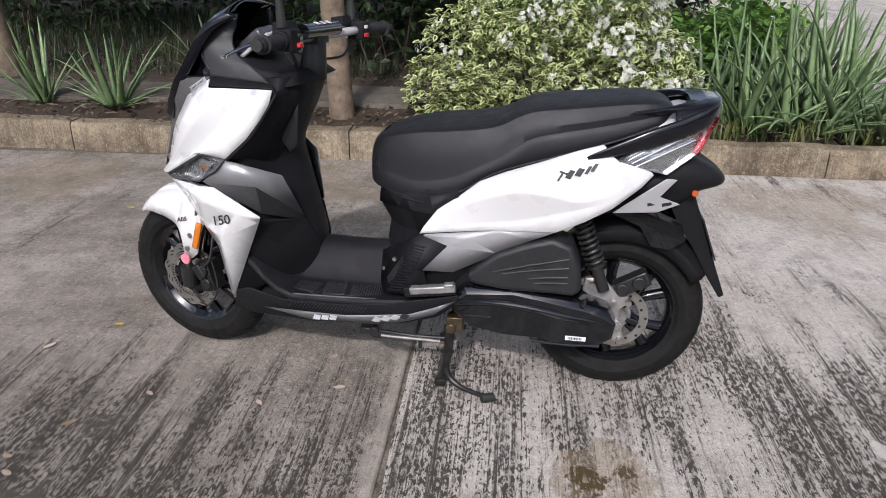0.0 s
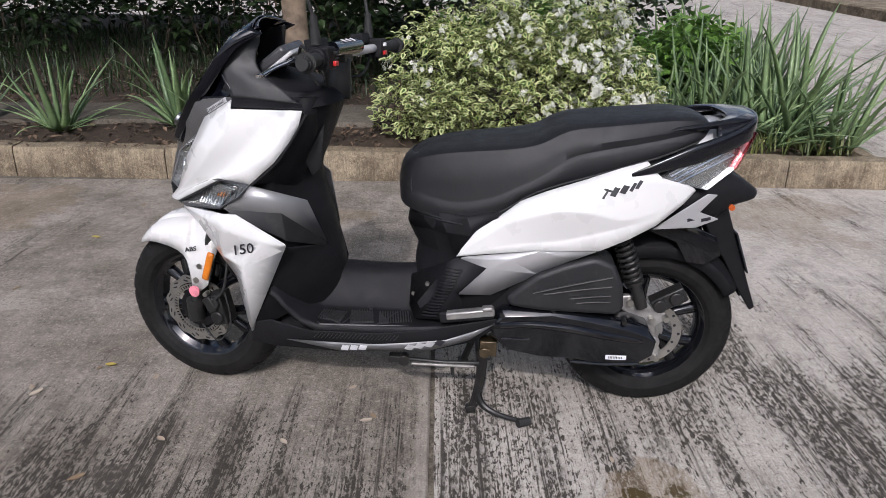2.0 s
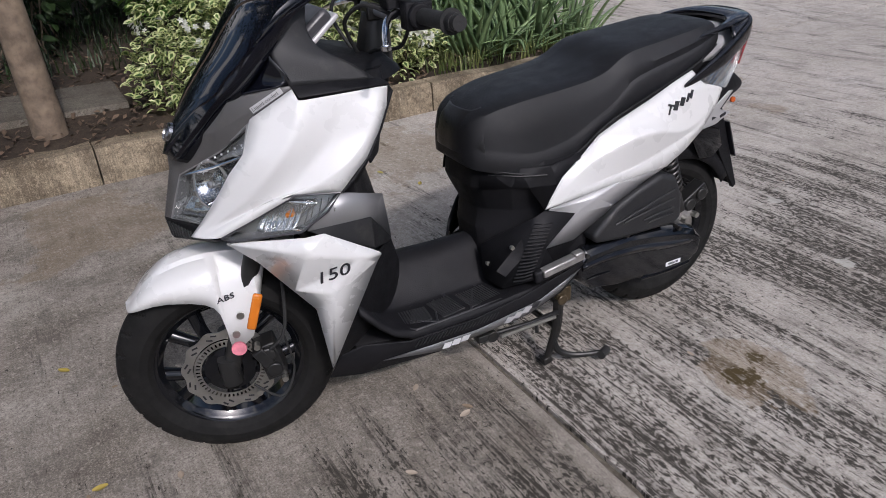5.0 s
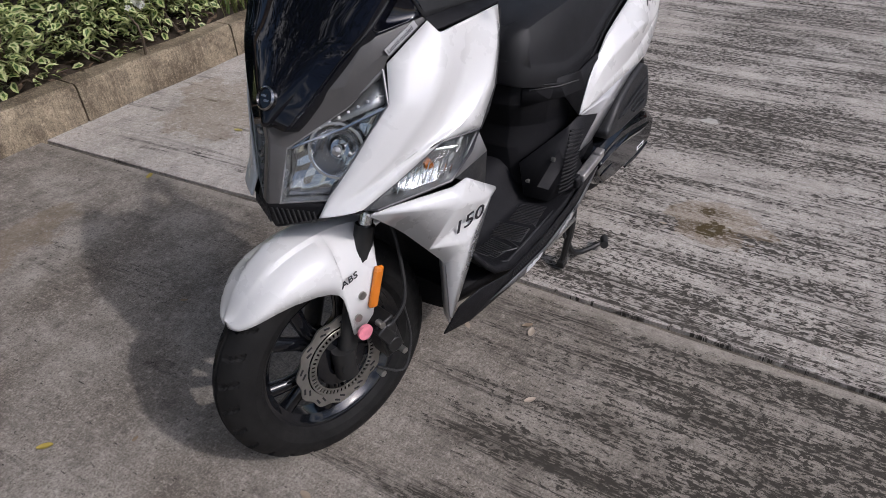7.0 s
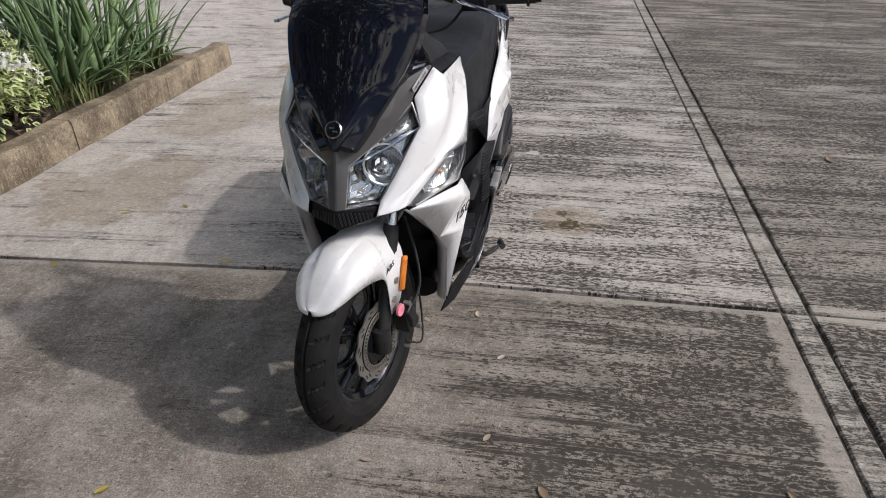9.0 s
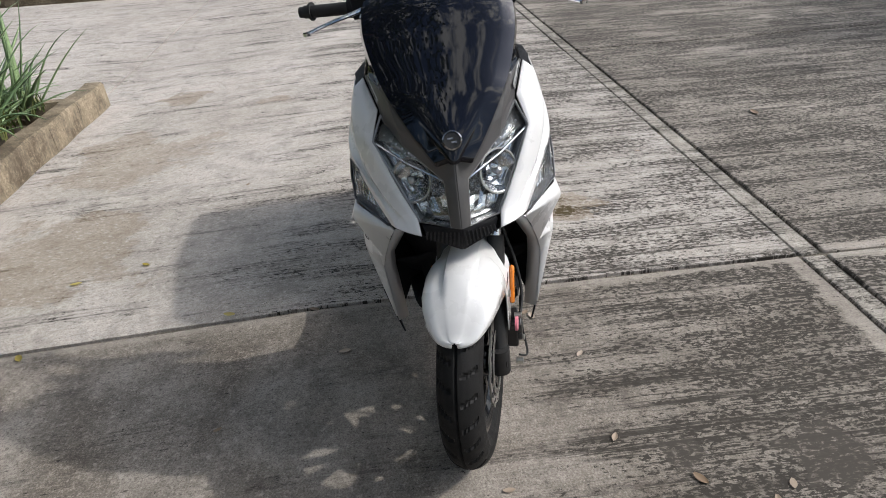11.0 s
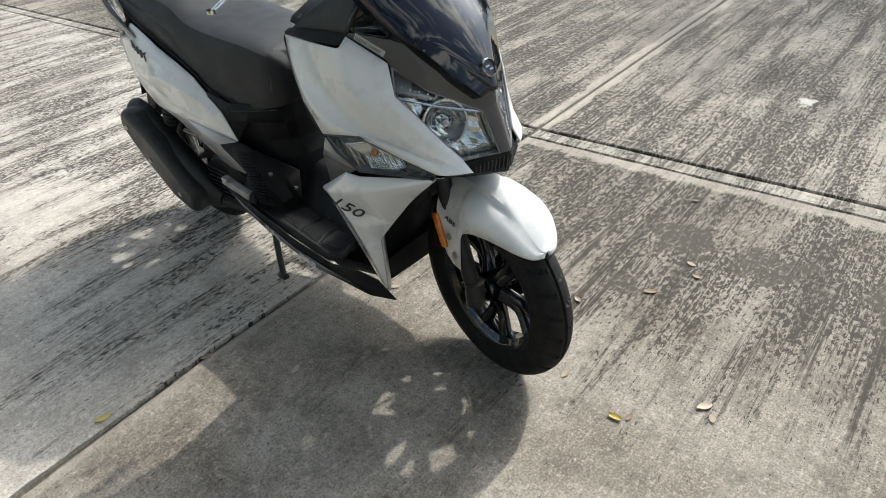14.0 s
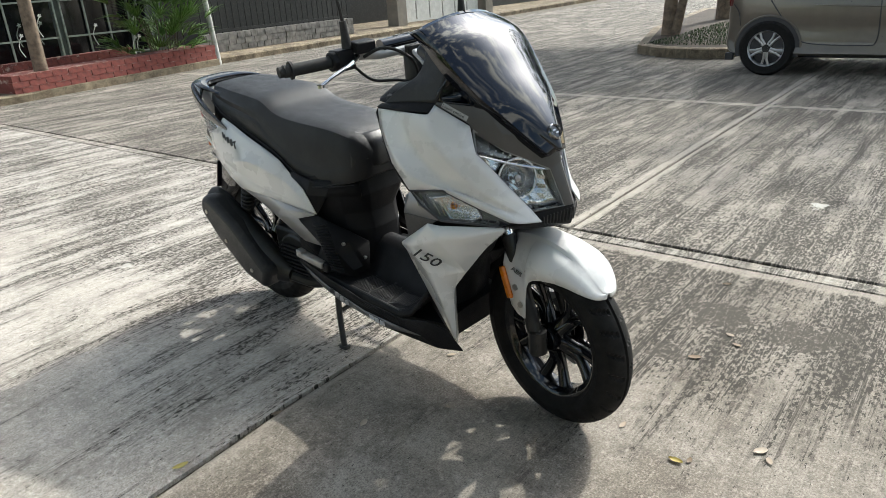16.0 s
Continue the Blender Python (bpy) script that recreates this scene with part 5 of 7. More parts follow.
for s in (-1, 1):
    grip = tube([(0.01, s * 0.245, 0), (0.0, s * 0.33, 0.0), (-0.01, s * 0.375, 0.0)], [0.0165, 0.0165, 0.016], 18)
    part("grip", grip, GRIP, bar, "black rubber grip", angle=60)
    part("grip_flange", xf(merge(disc(-0.003, 0.003, 0.024, 24), disc(0.003, 0.02, 0.017, 20), disc(0.02, 0.034, 0.0145, 20)), pose(-0.009, s * 0.362, 0, 0, 0, 8 * s + (180 if s < 0 else 0))), GRIP, bar, angle=50)
    pod = part("switch_pod", merge(xf(box(0, 0, 0, 0.055, 0.05, 0.055), pose(0.012, s * 0.215, 0.0)), xf(disc(-0.03, 0.03, 0.026, 20), pose(0.012, s * 0.225, 0))), BLACK, bar, "black switch pod", bevel=0.006)
    part("switch", box(-0.02, s * 0.205, 0.012, 0.008, 0.014, 0.010), STICKER if s < 0 else IRON, bar, bevel=0.002)
    part("switch", box(-0.021, s * 0.205, -0.012, 0.009, 0.022, 0.012), RED, bar, "red button", bevel=0.002)
    part("reservoir", xf(box(0, 0, 0, 0.042, 0.06, 0.03), pose(0.045, s * 0.165, 0.028, 0, 8, 0)), BLACK, bar, "black brake fluid reservoir", bevel=0.004)
    lever = [(0.045, s * 0.19, 0.005), (0.075, s * 0.225, -0.004), (0.098, s * 0.29, -0.018), (0.112, s * 0.345, -0.034)]
    lev = part("brake_lever", tube(lever, [0.011, 0.008, 0.0065, 0.006], 10, 18, 0.75), CHROME, bar, "bare metal brake lever")
    part("lever_tip", xf(disc(-0.004, 0.004, 0.0095, 16), Matrix.Translation((0.113, s * 0.349, -0.035)) @ pose(0, 0, 0, 90, 0, 0)), CHROME, bar)
    boot = part("mirror_stem", merge(tube([(0.03, s * 0.205, 0.03), (0.033, s * 0.207, 0.10)], [0.014, 0.009], 12), tube([(0.033, s * 0.207, 0.095), (0.05, s * 0.225, 0.17), (0.06, s * 0.27, 0.24)], 0.005, 8, 10)), GRIP, bar, "black mirror stem with rubber boot")
    rows_m = [[(0.06 + 0.012 * math.cos(a) * k, s * (0.30 + 0.075 * math.cos(a) * k), 0.29 + 0.045 * math.sin(a) * k) for a in [TAU * i / 20 for i in range(20)]] for k in (0.05, 0.6, 0.9, 1.0)]
    rows_m = [[(x + d, y, z) for x, y, z in r] for r, d in zip(rows_m, (0.03, 0.026, 0.014, 0.0))]
    part("mirror", grid(rows_m, True, True), BLACK, bar, "black rear view mirror", angle=60)
    part("cable", tube([(0.05, s * 0.17, 0.0), (0.10, s * 0.13, 0.02), (0.13, s * 0.07, -0.02), (0.10, s * 0.03, -0.09)], 0.0045, 8, 16), GRIP, bar)
    part("cable", tube([(0.02, s * 0.19, -0.02), (0.03, s * 0.14, -0.07), (0.07, s * 0.08, -0.08), (0.08, s * 0.03, -0.10)], 0.004, 8, 16), GRIP, bar)

# floorboard and skirts
floor_rows = []
for x, z, hump in ((1.10, 0.42, 0.03), (1.06, 0.37, 0.05), (1.02, 0.33, 0.08), (0.97, 0.312, 0.10), (0.93, 0.311, 0.112), (0.80, 0.311, 0.110), (0.72, 0.313, 0.112), (0.64, 0.318, 0.11), (0.56, 0.325, 0.10)):
    w = 0.232 if x < 1.0 else 0.222
    half = [(w, -0.012), (w - 0.012, 0.0), (0.115, 0.001), (0.098, 0.008), (0.072, hump * 0.42), (0.048, hump * 0.8), (0.022, hump * 0.97), (0.0, hump)]
    floor_rows.append([(x, -y, z + h) for y, h in half] + [(x, y, z + h) for y, h in reversed(half[:-1])])
board = part("floorboard", grid(floor_rows), BLACK, scooter, "black plastic floorboard with a centre tunnel", solid=0.01, angle=40)
for s in (-1, 1):
    for (x0, x1, y0, y1, cant) in ((0.70, 0.80, 0.115, 0.20, 20), (0.815, 0.885, 0.115, 0.205, 20), (0.90, 0.985, 0.125, 0.195, -18)):
        pad = part("foot_mat", xf(box(0, 0, 0, x1 - x0, y1 - y0, 0.004), pose((x0 + x1) / 2, s * (y0 + y1) / 2, 0.3148, 0, 0, cant * s * 0.4)), MATRUBBER, board, "ribbed rubber foot mat", bevel=0.002)
        for q in range(int((x1 - x0) / 0.0075)):
            part("rib", xf(box(x0 - (x0 + x1) / 2 + 0.005 + 0.0075 * q, 0, 0.0032, 0.0036, y1 - y0 - 0.008, 0.0026), pose((x0 + x1) / 2, s * (y0 + y1) / 2, 0.3148, 0, 0, cant * s * 0.4)), MATRUBBER, pad)
    frame_line = [(0.672, 0.212), (0.88, 0.219), (0.962, 0.220), (1.012, 0.17), (1.0, 0.112), (0.685, 0.105)]
    pts = [(x, s * y, 0.3155) for x, y in frame_line]
    part("mat_edge", tube(pts + [pts[0]], 0.0035, 6), MATRUBBER, board)
    for line in ([(0.742, 0.11), (0.80, 0.213)], [(0.86, 0.107), (0.90, 0.216)], [(0.90, 0.216), (1.0, 0.14)]):
        part("mat_edge", tube([(x, s * y, 0.3155) for x, y in line], 0.003, 6), MATRUBBER, board)
    for x in (0.735, 0.83):
        part("bolt", disc(-0.002, 0.002, 0.006, 10, 0, 0), INK, board, m=pose(x, s * 0.108, 0.319, 90, 0, 0))
    skirt = [(1.185, 0.176, 0.232), (1.155, 0.205, 0.306), (1.105, 0.226, 0.328), (0.99, 0.238, 0.303), (0.80, 0.240, 0.302), (0.667, 0.240, 0.318), (0.457, 0.236, 0.362), (0.445, 0.226, 0.338), (0.521, 0.224, 0.280), (0.636, 0.228, 0.249), (0.904, 0.226, 0.232), (1.107, 0.200, 0.228), (0.80, 0.238, 0.272), (1.05, 0.225, 0.270), (0.60, 0.232, 0.29)]
    SKIRT_F = [(0, 1, 2, 13), (2, 3, 13), (3, 4, 12, 13), (4, 5, 14, 12), (5, 6, 7, 8, 14), (8, 9, 14), (9, 12, 14), (9, 10, 12), (10, 11, 13, 12), (11, 0, 13)]
    skirt_ob = part("side_skirt", flip((skirt, SKIRT_F), s), BLACK, scooter, "black side skirt with grey stripe", solid=0.005, bevel=0.004, angle=50)
    stripe = [(1.06, 0, 0.266), (0.93, 0, 0.267), (0.80, 0, 0.268), (0.70, 0, 0.277), (0.60, 0, 0.288), (0.52, 0, 0.318), (0.465, 0, 0.342), (0.53, 0, 0.290), (0.58, 0, 0.272), (0.64, 0, 0.253), (0.77, 0, 0.245), (0.904, 0, 0.238)]
    stripe = drape((stripe, [(0, 1, 11), (1, 2, 10, 11), (2, 3, 9, 10), (3, 4, 8, 9), (4, 5, 7, 8), (5, 6, 7)]), (skirt, SKIRT_F), 0.0065, False)
    part("stripe", flip(stripe, s), GUNMETAL, skirt_ob, "silver grey stripe", solid=0.002)
    for q in range(22):
        part("rib", flip(xf(box(0, 0, 0, 0.0025, 0.003, 0.022), pose(0.97 - 0.011 * q, 0.2405, 0.289, 0, -40, 0)), s), DARK, skirt_ob)
    for q in range(3):
        bar_ = [(x - 0.3 * (z if s > 0 else -z), y, z) for x, y, z in box(0, 0, 0, 0.021, 0.002, 0.017)[0]], box(0, 0, 0, 0.021, 0.002, 0.017)[1]
        part("emblem_bar", flip(drape(xf(bar_, pose(0.888 - 0.026 * q, 0, 0.252 + 0.002 * q, 0, -5, 0)), (skirt, SKIRT_F), 0.009), s), PALE, skirt_ob, "pale emblem bars")
    for q in range(4):
        bar_ = [(x - 0.5 * (z if s > 0 else -z), y, z) for x, y, z in box(0, 0, 0, 0.022, 0.002, 0.018)[0]], box(0, 0, 0, 0.022, 0.002, 0.018)[1]
        part("emblem_bar", flip(drape(xf(bar_, pose(0.70 - 0.028 * q, 0, 0.262 + 0.006 * q, 0, -12, 0)), (skirt, SKIRT_F), 0.009), s), GREY if q < 3 else INK, skirt_ob, "grey emblem bars")
    # folded foot peg
    peg = part("foot_peg", flip(xf(box(0, 0, 0, 0.155, 0.024, 0.034), pose(0.54, 0.234, 0.370, 0, 8, 0)), s), BLACK, scooter, "folded pillion foot peg", bevel=0.006)
    part("peg_plate", flip(xf(merge(box(0, 0, 0, 0.135, 0.03, 0.022), box(-0.05, 0.004, 0.012, 0.03, 0.028, 0.012)), pose(0.53, 0.240, 0.378, 0, 8, 0)), s), ALU, peg, "bare metal peg plate", bevel=0.004)
part("belly_pan", loft([[(1.10, -0.112, 0.225), (1.10, 0.112, 0.225), (1.10, 0.128, 0.29), (1.10, -0.128, 0.29)], [(0.9, -0.152, 0.20), (0.9, 0.152, 0.20), (0.9, 0.172, 0.29), (0.9, -0.172, 0.29)], [(0.62, -0.152, 0.215), (0.62, 0.152, 0.215), (0.62, 0.172, 0.31), (0.62, -0.172, 0.31)], [(0.48, -0.120, 0.27), (0.48, 0.120, 0.27), (0.48, 0.152, 0.35), (0.48, -0.152, 0.35)]], 16), BLACK, scooter, angle=40)

# under the seat: waisted neck, ledge, ribbed side covers
def level(z, front, nose, wide, back=0.42, out=0.195):
    """A level ring of the neck: a blunt nose at x = front, widening to the rear."""
    half = [(front, 0, z), (front - 0.004, nose * 0.7, z), (front - 0.02, nose, z), ((front + 0.56) / 2, (nose + wide) / 2 + 0.01, z), (0.56, wide, z), (back, out, z), (back - 0.02, out * 0.6, z)]
    return half + [(x, -y, q) for x, y, q in reversed(half[1:])]


neck = [level(0.36, 0.700, 0.09, 0.17), level(0.425, 0.698, 0.085, 0.165), level(0.468, 0.704, 0.08, 0.165), level(0.478, 0.702, 0.078, 0.165), level(0.525, 0.694, 0.082, 0.168), level(0.575, 0.716, 0.10, 0.180), level(0.598, 0.724, 0.108, 0.186), level(0.648, 0.716, 0.112, 0.188), level(0.668, 0.690, 0.10, 0.18)]
part("body_cover", grid([r + r[:1] for r in neck]), BLACK, scooter, "black waisted body cover under the seat", bevel=0.003, angle=40)
part("body_tail", loft([[(x, 0, z1), (x, w * 0.8, z1), (x, w, z1 - 0.03), (x, w * 1.04, (z0 + z1) / 2), (x, w, z0), (x, 0, z0), (x, -w, z0), (x, -w * 1.04, (z0 + z1) / 2), (x, -w, z1 - 0.03), (x, -w * 0.8, z1)]
                        for x, w, z0, z1 in ((0.55, 0.165, 0.36, 0.66), (0.50, 0.18, 0.36, 0.67), (0.42, 0.19, 0.43, 0.70), (0.30, 0.192, 0.52, 0.74), (0.12, 0.175, 0.62, 0.80), (-0.06, 0.13, 0.70, 0.86))], 30, 18), BLACK, scooter, angle=50)
for s in (-1, 1):
    crest = [(0.702, 0.106, 0.652), (0.62, 0.168, 0.650), (0.548, 0.196, 0.648), (0.462, 0.207, 0.668), (0.462, 0.209, 0.640), (0.535, 0.206, 0.600), (0.575, 0.213, 0.540), (0.60, 0.182, 0.600), (0.71, 0.108, 0.596)]
    part("seat_ledge", flip(folded(crest, [(0, 1, 7, 8), (1, 2, 7), (2, 3, 4, 5), (2, 5, 7), (5, 6, 7)], 0.004), s), BLACK, scooter, "black ledge under the seat", solid=0.005)
    part("ledge_line", flip(tube([(0.690, 0.120, 0.634), (0.62, 0.177, 0.630), (0.56, 0.202, 0.628)], 0.0022, 6), s), DARK, scooter)
    cheek = [(0.706, 0.100, 0.436), (0.655, 0.150, 0.478), (0.60, 0.192, 0.512), (0.573, 0.211, 0.534), (0.482, 0.232, 0.515), (0.565, 0.207, 0.424), (0.545, 0.226, 0.372), (0.62, 0.228, 0.350), (0.69, 0.185, 0.330), (0.712, 0.120, 0.345), (0.60, 0.222, 0.430)]
    cover = part("side_cover", flip(folded(cheek, [(0, 1, 9), (1, 2, 10, 8, 9), (2, 3, 4, 5, 10), (5, 6, 7, 10), (7, 8, 10)], 0.005), s), BLACK, scooter, "black ribbed side cover", solid=0.005)
    for q in range(17):
        k = q / 16
        a = Vector((0.598, 0.203, 0.502)).lerp(Vector((0.668, 0.208, 0.352)), k)
        b = Vector((0.553, 0.222, 0.500)).lerp(Vector((0.625, 0.233, 0.362)), k)
        part("rib", flip(tube([a, (a + b) / 2 + Vector((0, 0.004, 0)), b], 0.0028, 6), s), BLACK, cover)
    part("bolt", flip(disc(0.176, 0.186, 0.006, 12, 0.655, 0.440), s), STEEL, cover)
    part("bolt", flip(disc(0.118, 0.130, 0.006, 12, 0.70, 0.385), s), STEEL, cover)
# seat
def seat_ring(x, top, low, w, fold, step=0.0):
    """A section of the seat: flat top, sloping flank, a fold at height fold, a tucked lower edge."""
    half = [(0, top), (w * 0.45, top - 0.001), (w * 0.70, top - 0.004), (w * 0.82, top - 0.011), (w * 0.90, top - 0.026 - (top - fold) * 0.15), (w * 0.945, fold + (top - fold) * 0.35), (w * 0.962 - step * 0.3, fold + 0.006), (w * 0.968, fold), (w * 0.985, fold - 0.007), (w, low + (fold - low) * 0.55), (w * 0.995, low + 0.012), (w * 0.975, low + 0.002), (w * 0.9, low), (0, low)]
    return [(x, y, z) for y, z in half] + [(x, -y, z) for y, z in reversed(half[1:-1])]


stations = ((0.744, 0.716, 0.676, 0.040, 0.695), (0.741, 0.742, 0.662, 0.075, 0.700), (0.726, 0.772, 0.652, 0.112, 0.705), (0.695, 0.796, 0.644, 0.140, 0.700), (0.65, 0.812, 0.634, 0.160, 0.690), (0.58, 0.826, 0.623, 0.180, 0.680), (0.48, 0.836, 0.646, 0.190, 0.700), (0.40, 0.846, 0.700, 0.192, 0.740),
            (0.35, 0.860, 0.722, 0.191, 0.764), (0.305, 0.884, 0.742, 0.189, 0.794), (0.265, 0.897, 0.752, 0.187, 0.815), (0.20, 0.904, 0.770, 0.183, 0.830), (0.10, 0.914, 0.800, 0.174, 0.848), (0.01, 0.922, 0.828, 0.160, 0.866), (-0.05, 0.920, 0.850, 0.138, 0.878), (-0.082, 0.910, 0.862, 0.108, 0.884), (-0.098, 0.894, 0.870, 0.07, 0.882))
rings = [seat_ring(x, top, low, w, fold, min(max((0.36 - x) * 0.16, 0.0), 0.014)) for x, top, low, w, fold in stations]
seat_cols = [spline([r[j] for r in rings], 72) for j in range(len(rings[0]))]
seat = part("seat", grid([[c[i] for c in seat_cols] for i in range(72)], True, True), SEAT, scooter, "matt black stepped seat with grained cover", angle=38)
nose_cap = [[(0.7462, 0.0, 0.69), (0.7455, 0.045, 0.69), (0.728, 0.098, 0.688), (0.700, 0.132, 0.684)], [(0.7455, 0.0, 0.722), (0.744, 0.045, 0.722), (0.728, 0.098, 0.722), (0.704, 0.128, 0.722)], [(0.7355, 0.0, 0.765), (0.733, 0.045, 0.764), (0.716, 0.088, 0.764), (0.696, 0.112, 0.772)], [(0.712, 0.0, 0.791), (0.709, 0.035, 0.791), (0.700, 0.062, 0.792), (0.684, 0.078, 0.800)]]
nose_rows = [[(x, -y, z) for x, y, z in reversed(r[1:])] + r for r in nose_cap]
part("nose_cover", grid(smooth(nose_rows, 14, 21)), NOSECLOTH, seat, "smoother black cover on the seat's nose", solid=0.003)
for s in (-1, 1):
    seam = [(0.735, s * 0.06, 0.672), (0.70, s * 0.128, 0.655), (0.60, s * 0.177, 0.634), (0.48, s * 0.191, 0.654), (0.36, s * 0.193, 0.724), (0.2, s * 0.185, 0.776), (0.05, s * 0.170, 0.822), (-0.05, s * 0.140, 0.858)]
    part("piping", tube(seam, 0.003, 6, 40), SEAT, seat)


# tail
TAIL, TAIL_F = moulded([
    [(0.560, 0.214, 0.560), (0.563, 0.215, 0.555), (0.566, 0.215, 0.550), (0.569, 0.215, 0.545), (0.573, 0.214, 0.539)],
    [(0.520, 0.212, 0.615), (0.515, 0.218, 0.603), (0.510, 0.224, 0.592), (0.500, 0.228, 0.568), (0.500, 0.231, 0.554)],
    [(0.459, 0.206, 0.656), (0.455, 0.216, 0.648), (0.450, 0.232, 0.636), (0.440, 0.232, 0.582), (0.440, 0.238, 0.563)],
    [(0.405, 0.205, 0.700), (0.400, 0.222, 0.687), (0.390, 0.246, 0.664), (0.370, 0.236, 0.594), (0.370, 0.245, 0.573)],
    [(0.340, 0.206, 0.729), (0.330, 0.232, 0.707), (0.300, 0.262, 0.692), (0.290, 0.237, 0.605), (0.280, 0.248, 0.578)],
    [(0.240, 0.205, 0.764), (0.235, 0.235, 0.732), (0.220, 0.256, 0.686), (0.210, 0.236, 0.625), (0.194, 0.247, 0.580)],
    [(0.150, 0.198, 0.796), (0.145, 0.227, 0.750), (0.140, 0.240, 0.668), (0.135, 0.231, 0.645), (0.120, 0.238, 0.612)],
    [(0.085, 0.192, 0.815), (0.070, 0.215, 0.765), (0.060, 0.226, 0.686), (0.055, 0.223, 0.672), (0.050, 0.223, 0.650)],
    [(0.050, 0.205, 0.776), (0.020, 0.205, 0.758), (0.000, 0.203, 0.725), (-0.010, 0.199, 0.720), (-0.020, 0.198, 0.705)],
    [(-0.030, 0.190, 0.752), (-0.040, 0.187, 0.748), (-0.044, 0.185, 0.745), (-0.047, 0.184, 0.742), (-0.050, 0.182, 0.738)]], 45, 0.12, (0, 4))
TAIL_F = fans(TAIL_F)
LOWER = [(0.573, 0.211, 0.535), (0.350, 0.244, 0.572), (0.200, 0.243, 0.577), (0.262, 0.230, 0.545), (0.363, 0.226, 0.504), (0.477, 0.211, 0.425), (0.567, 0.209, 0.423), (0.478, 0.236, 0.517), (0.430, 0.245, 0.545)]
LOWER_F = [(0, 8, 1), (0, 7, 8), (1, 8, 4, 3), (1, 3, 2), (8, 7, 4), (7, 6, 5, 4)]
for s in (-1, 1):
    tail = part("tail_panel", flip((TAIL, TAIL_F), s), WHITE, scooter, "glossy white tail panel with dark emblem", solid=0.004, angle=75)
    part("tail_trim", flip(folded(LOWER, LOWER_F, 0.004), s), GREY, scooter, "silver grey tail trim", solid=0.004, angle=60)
    for q, (w, h) in enumerate(((0.006, 0.024), (0.016, 0.022), (0.017, 0.020), (0.009, 0.021), (0.010, 0.021))):
        mark = box(0, 0, 0, w, 0.001, h)
        if q == 0:
            mark = merge(mark, box(-0.002, 0, h * 0.42, 0.026, 0.001, 0.005))
        mark = xf(mark, pose((0.190, 0.166, 0.142, 0.120, 0.105)[q], 0, 0.735 + 0.0062 * q, 0, -13, 0))
        mark = [(x - 0.35 * (z - 0.735 - 0.0062 * q), y, z) for x, y, z in mark[0]], mark[1]
        part("emblem_bar", flip(drape(mark, (TAIL, TAIL_F), 0.004), s), DARK if q < 3 else INK, tail, "metal grey emblem bars")
    light = [(0.048, 0.203, 0.772), (-0.06, 0.176, 0.838), (-0.172, 0.140, 0.893), (-0.205, 0.110, 0.880), (-0.160, 0.128, 0.788), (-0.085, 0.165, 0.735)]
    inner = [(x + 0.004, y - 0.012, z) for x, y, z in light]
    lamp = part("tail_light", flip(merge(grid([light + [light[0]], inner + [inner[0]]]), (inner, [(0, 1, 2, 3, 4, 5)])), s), BOWL, scooter, "clear and red tail light")
    part("lens", flip((light, [(0, 1, 5), (1, 2, 4, 5)]), s), LENS, lamp, "clear lens", solid=0.002)
    for q in range(3):
        part("light_bar", flip(tube([(0.02 - 0.01 * q, 0.190, 0.775 - 0.008 * q), (-0.15, 0.128, 0.868 - 0.022 * q)], 0.003, 6), s), CHROME, lamp)
    part("red_lens", flip(([(-0.196, 0.128, 0.887), (-0.207, 0.110, 0.880), (-0.162, 0.129, 0.786), (-0.153, 0.135, 0.788)], [(0, 1, 2, 3)]), s), REDLENS, lamp, "red lens", solid=0.004)
    silver = [(0.045, 0.170, 0.622), (-0.085, 0.178, 0.728), (-0.114, 0.166, 0.724), (-0.076, 0.160, 0.673), (-0.132, 0.150, 0.652), (-0.074, 0.152, 0.626)]
    trim = part("tail_trim", flip((silver, [(0, 1, 2, 3), (0, 3, 4, 5)]), s), GREY, scooter, "silver grey tail trim", solid=0.004, bevel=0.003)
    for vx, vz in ((-0.058, 0.652), (-0.096, 0.652)):
        part("vent", flip(xf(box(0, 0, 0, 0.026, 0.004, 0.009), pose(vx, 0.160 + 0.10 * (vx + 0.06), vz, 0, 12, 10)), s), INK, trim)
half = [(0.125, 0.214, 0.782), (0.06, 0.209, 0.803), (-0.03, 0.195, 0.835), (-0.12, 0.163, 0.865), (-0.178, 0.132, 0.890), (-0.204, 0.07, 0.902)]
rail_rows = []
path = spline(half + [(-0.207, 0, 0.905)] + [(x, -y, z) for x, y, z in reversed(half)], 61)
for i, p in enumerate(path):
    w = 0.004 + 0.020 * min(i, 60 - i, 10) / 10
    d = (path[min(i + 1, 60)] - path[max(i - 1, 0)]).normalized()
    out = d.cross(Vector((0, 0, 1))).normalized()
    upv = out.cross(d).normalized()
    rail_rows.append([p + out * (0.4 * w * math.copysign(abs(math.cos(a)) ** 0.6, math.cos(a))) + upv * (w * math.copysign(abs(math.sin(a)) ** 0.7, math.sin(a))) for a in [TAU * k / 14 for k in range(14)]])
rail = part("grab_rail", grid(rail_rows, True, True), RAILBLACK, scooter, "satin black rear grab rail", angle=50)
outer = [(0.05, 0.140, 0.878), (-0.03, 0.146, 0.892), (-0.11, 0.146, 0.904), (-0.178, 0.124, 0.913), (-0.206, 0.07, 0.919)]
inner = [(0.05, 0.133, 0.878), (-0.03, 0.134, 0.892), (-0.095, 0.120, 0.907), (-0.128, 0.085, 0.912), (-0.134, 0.05, 0.914)]
outer = spline(outer + [(-0.210, 0, 0.921)] + [(x, -y, z) for x, y, z in reversed(outer)], 51)
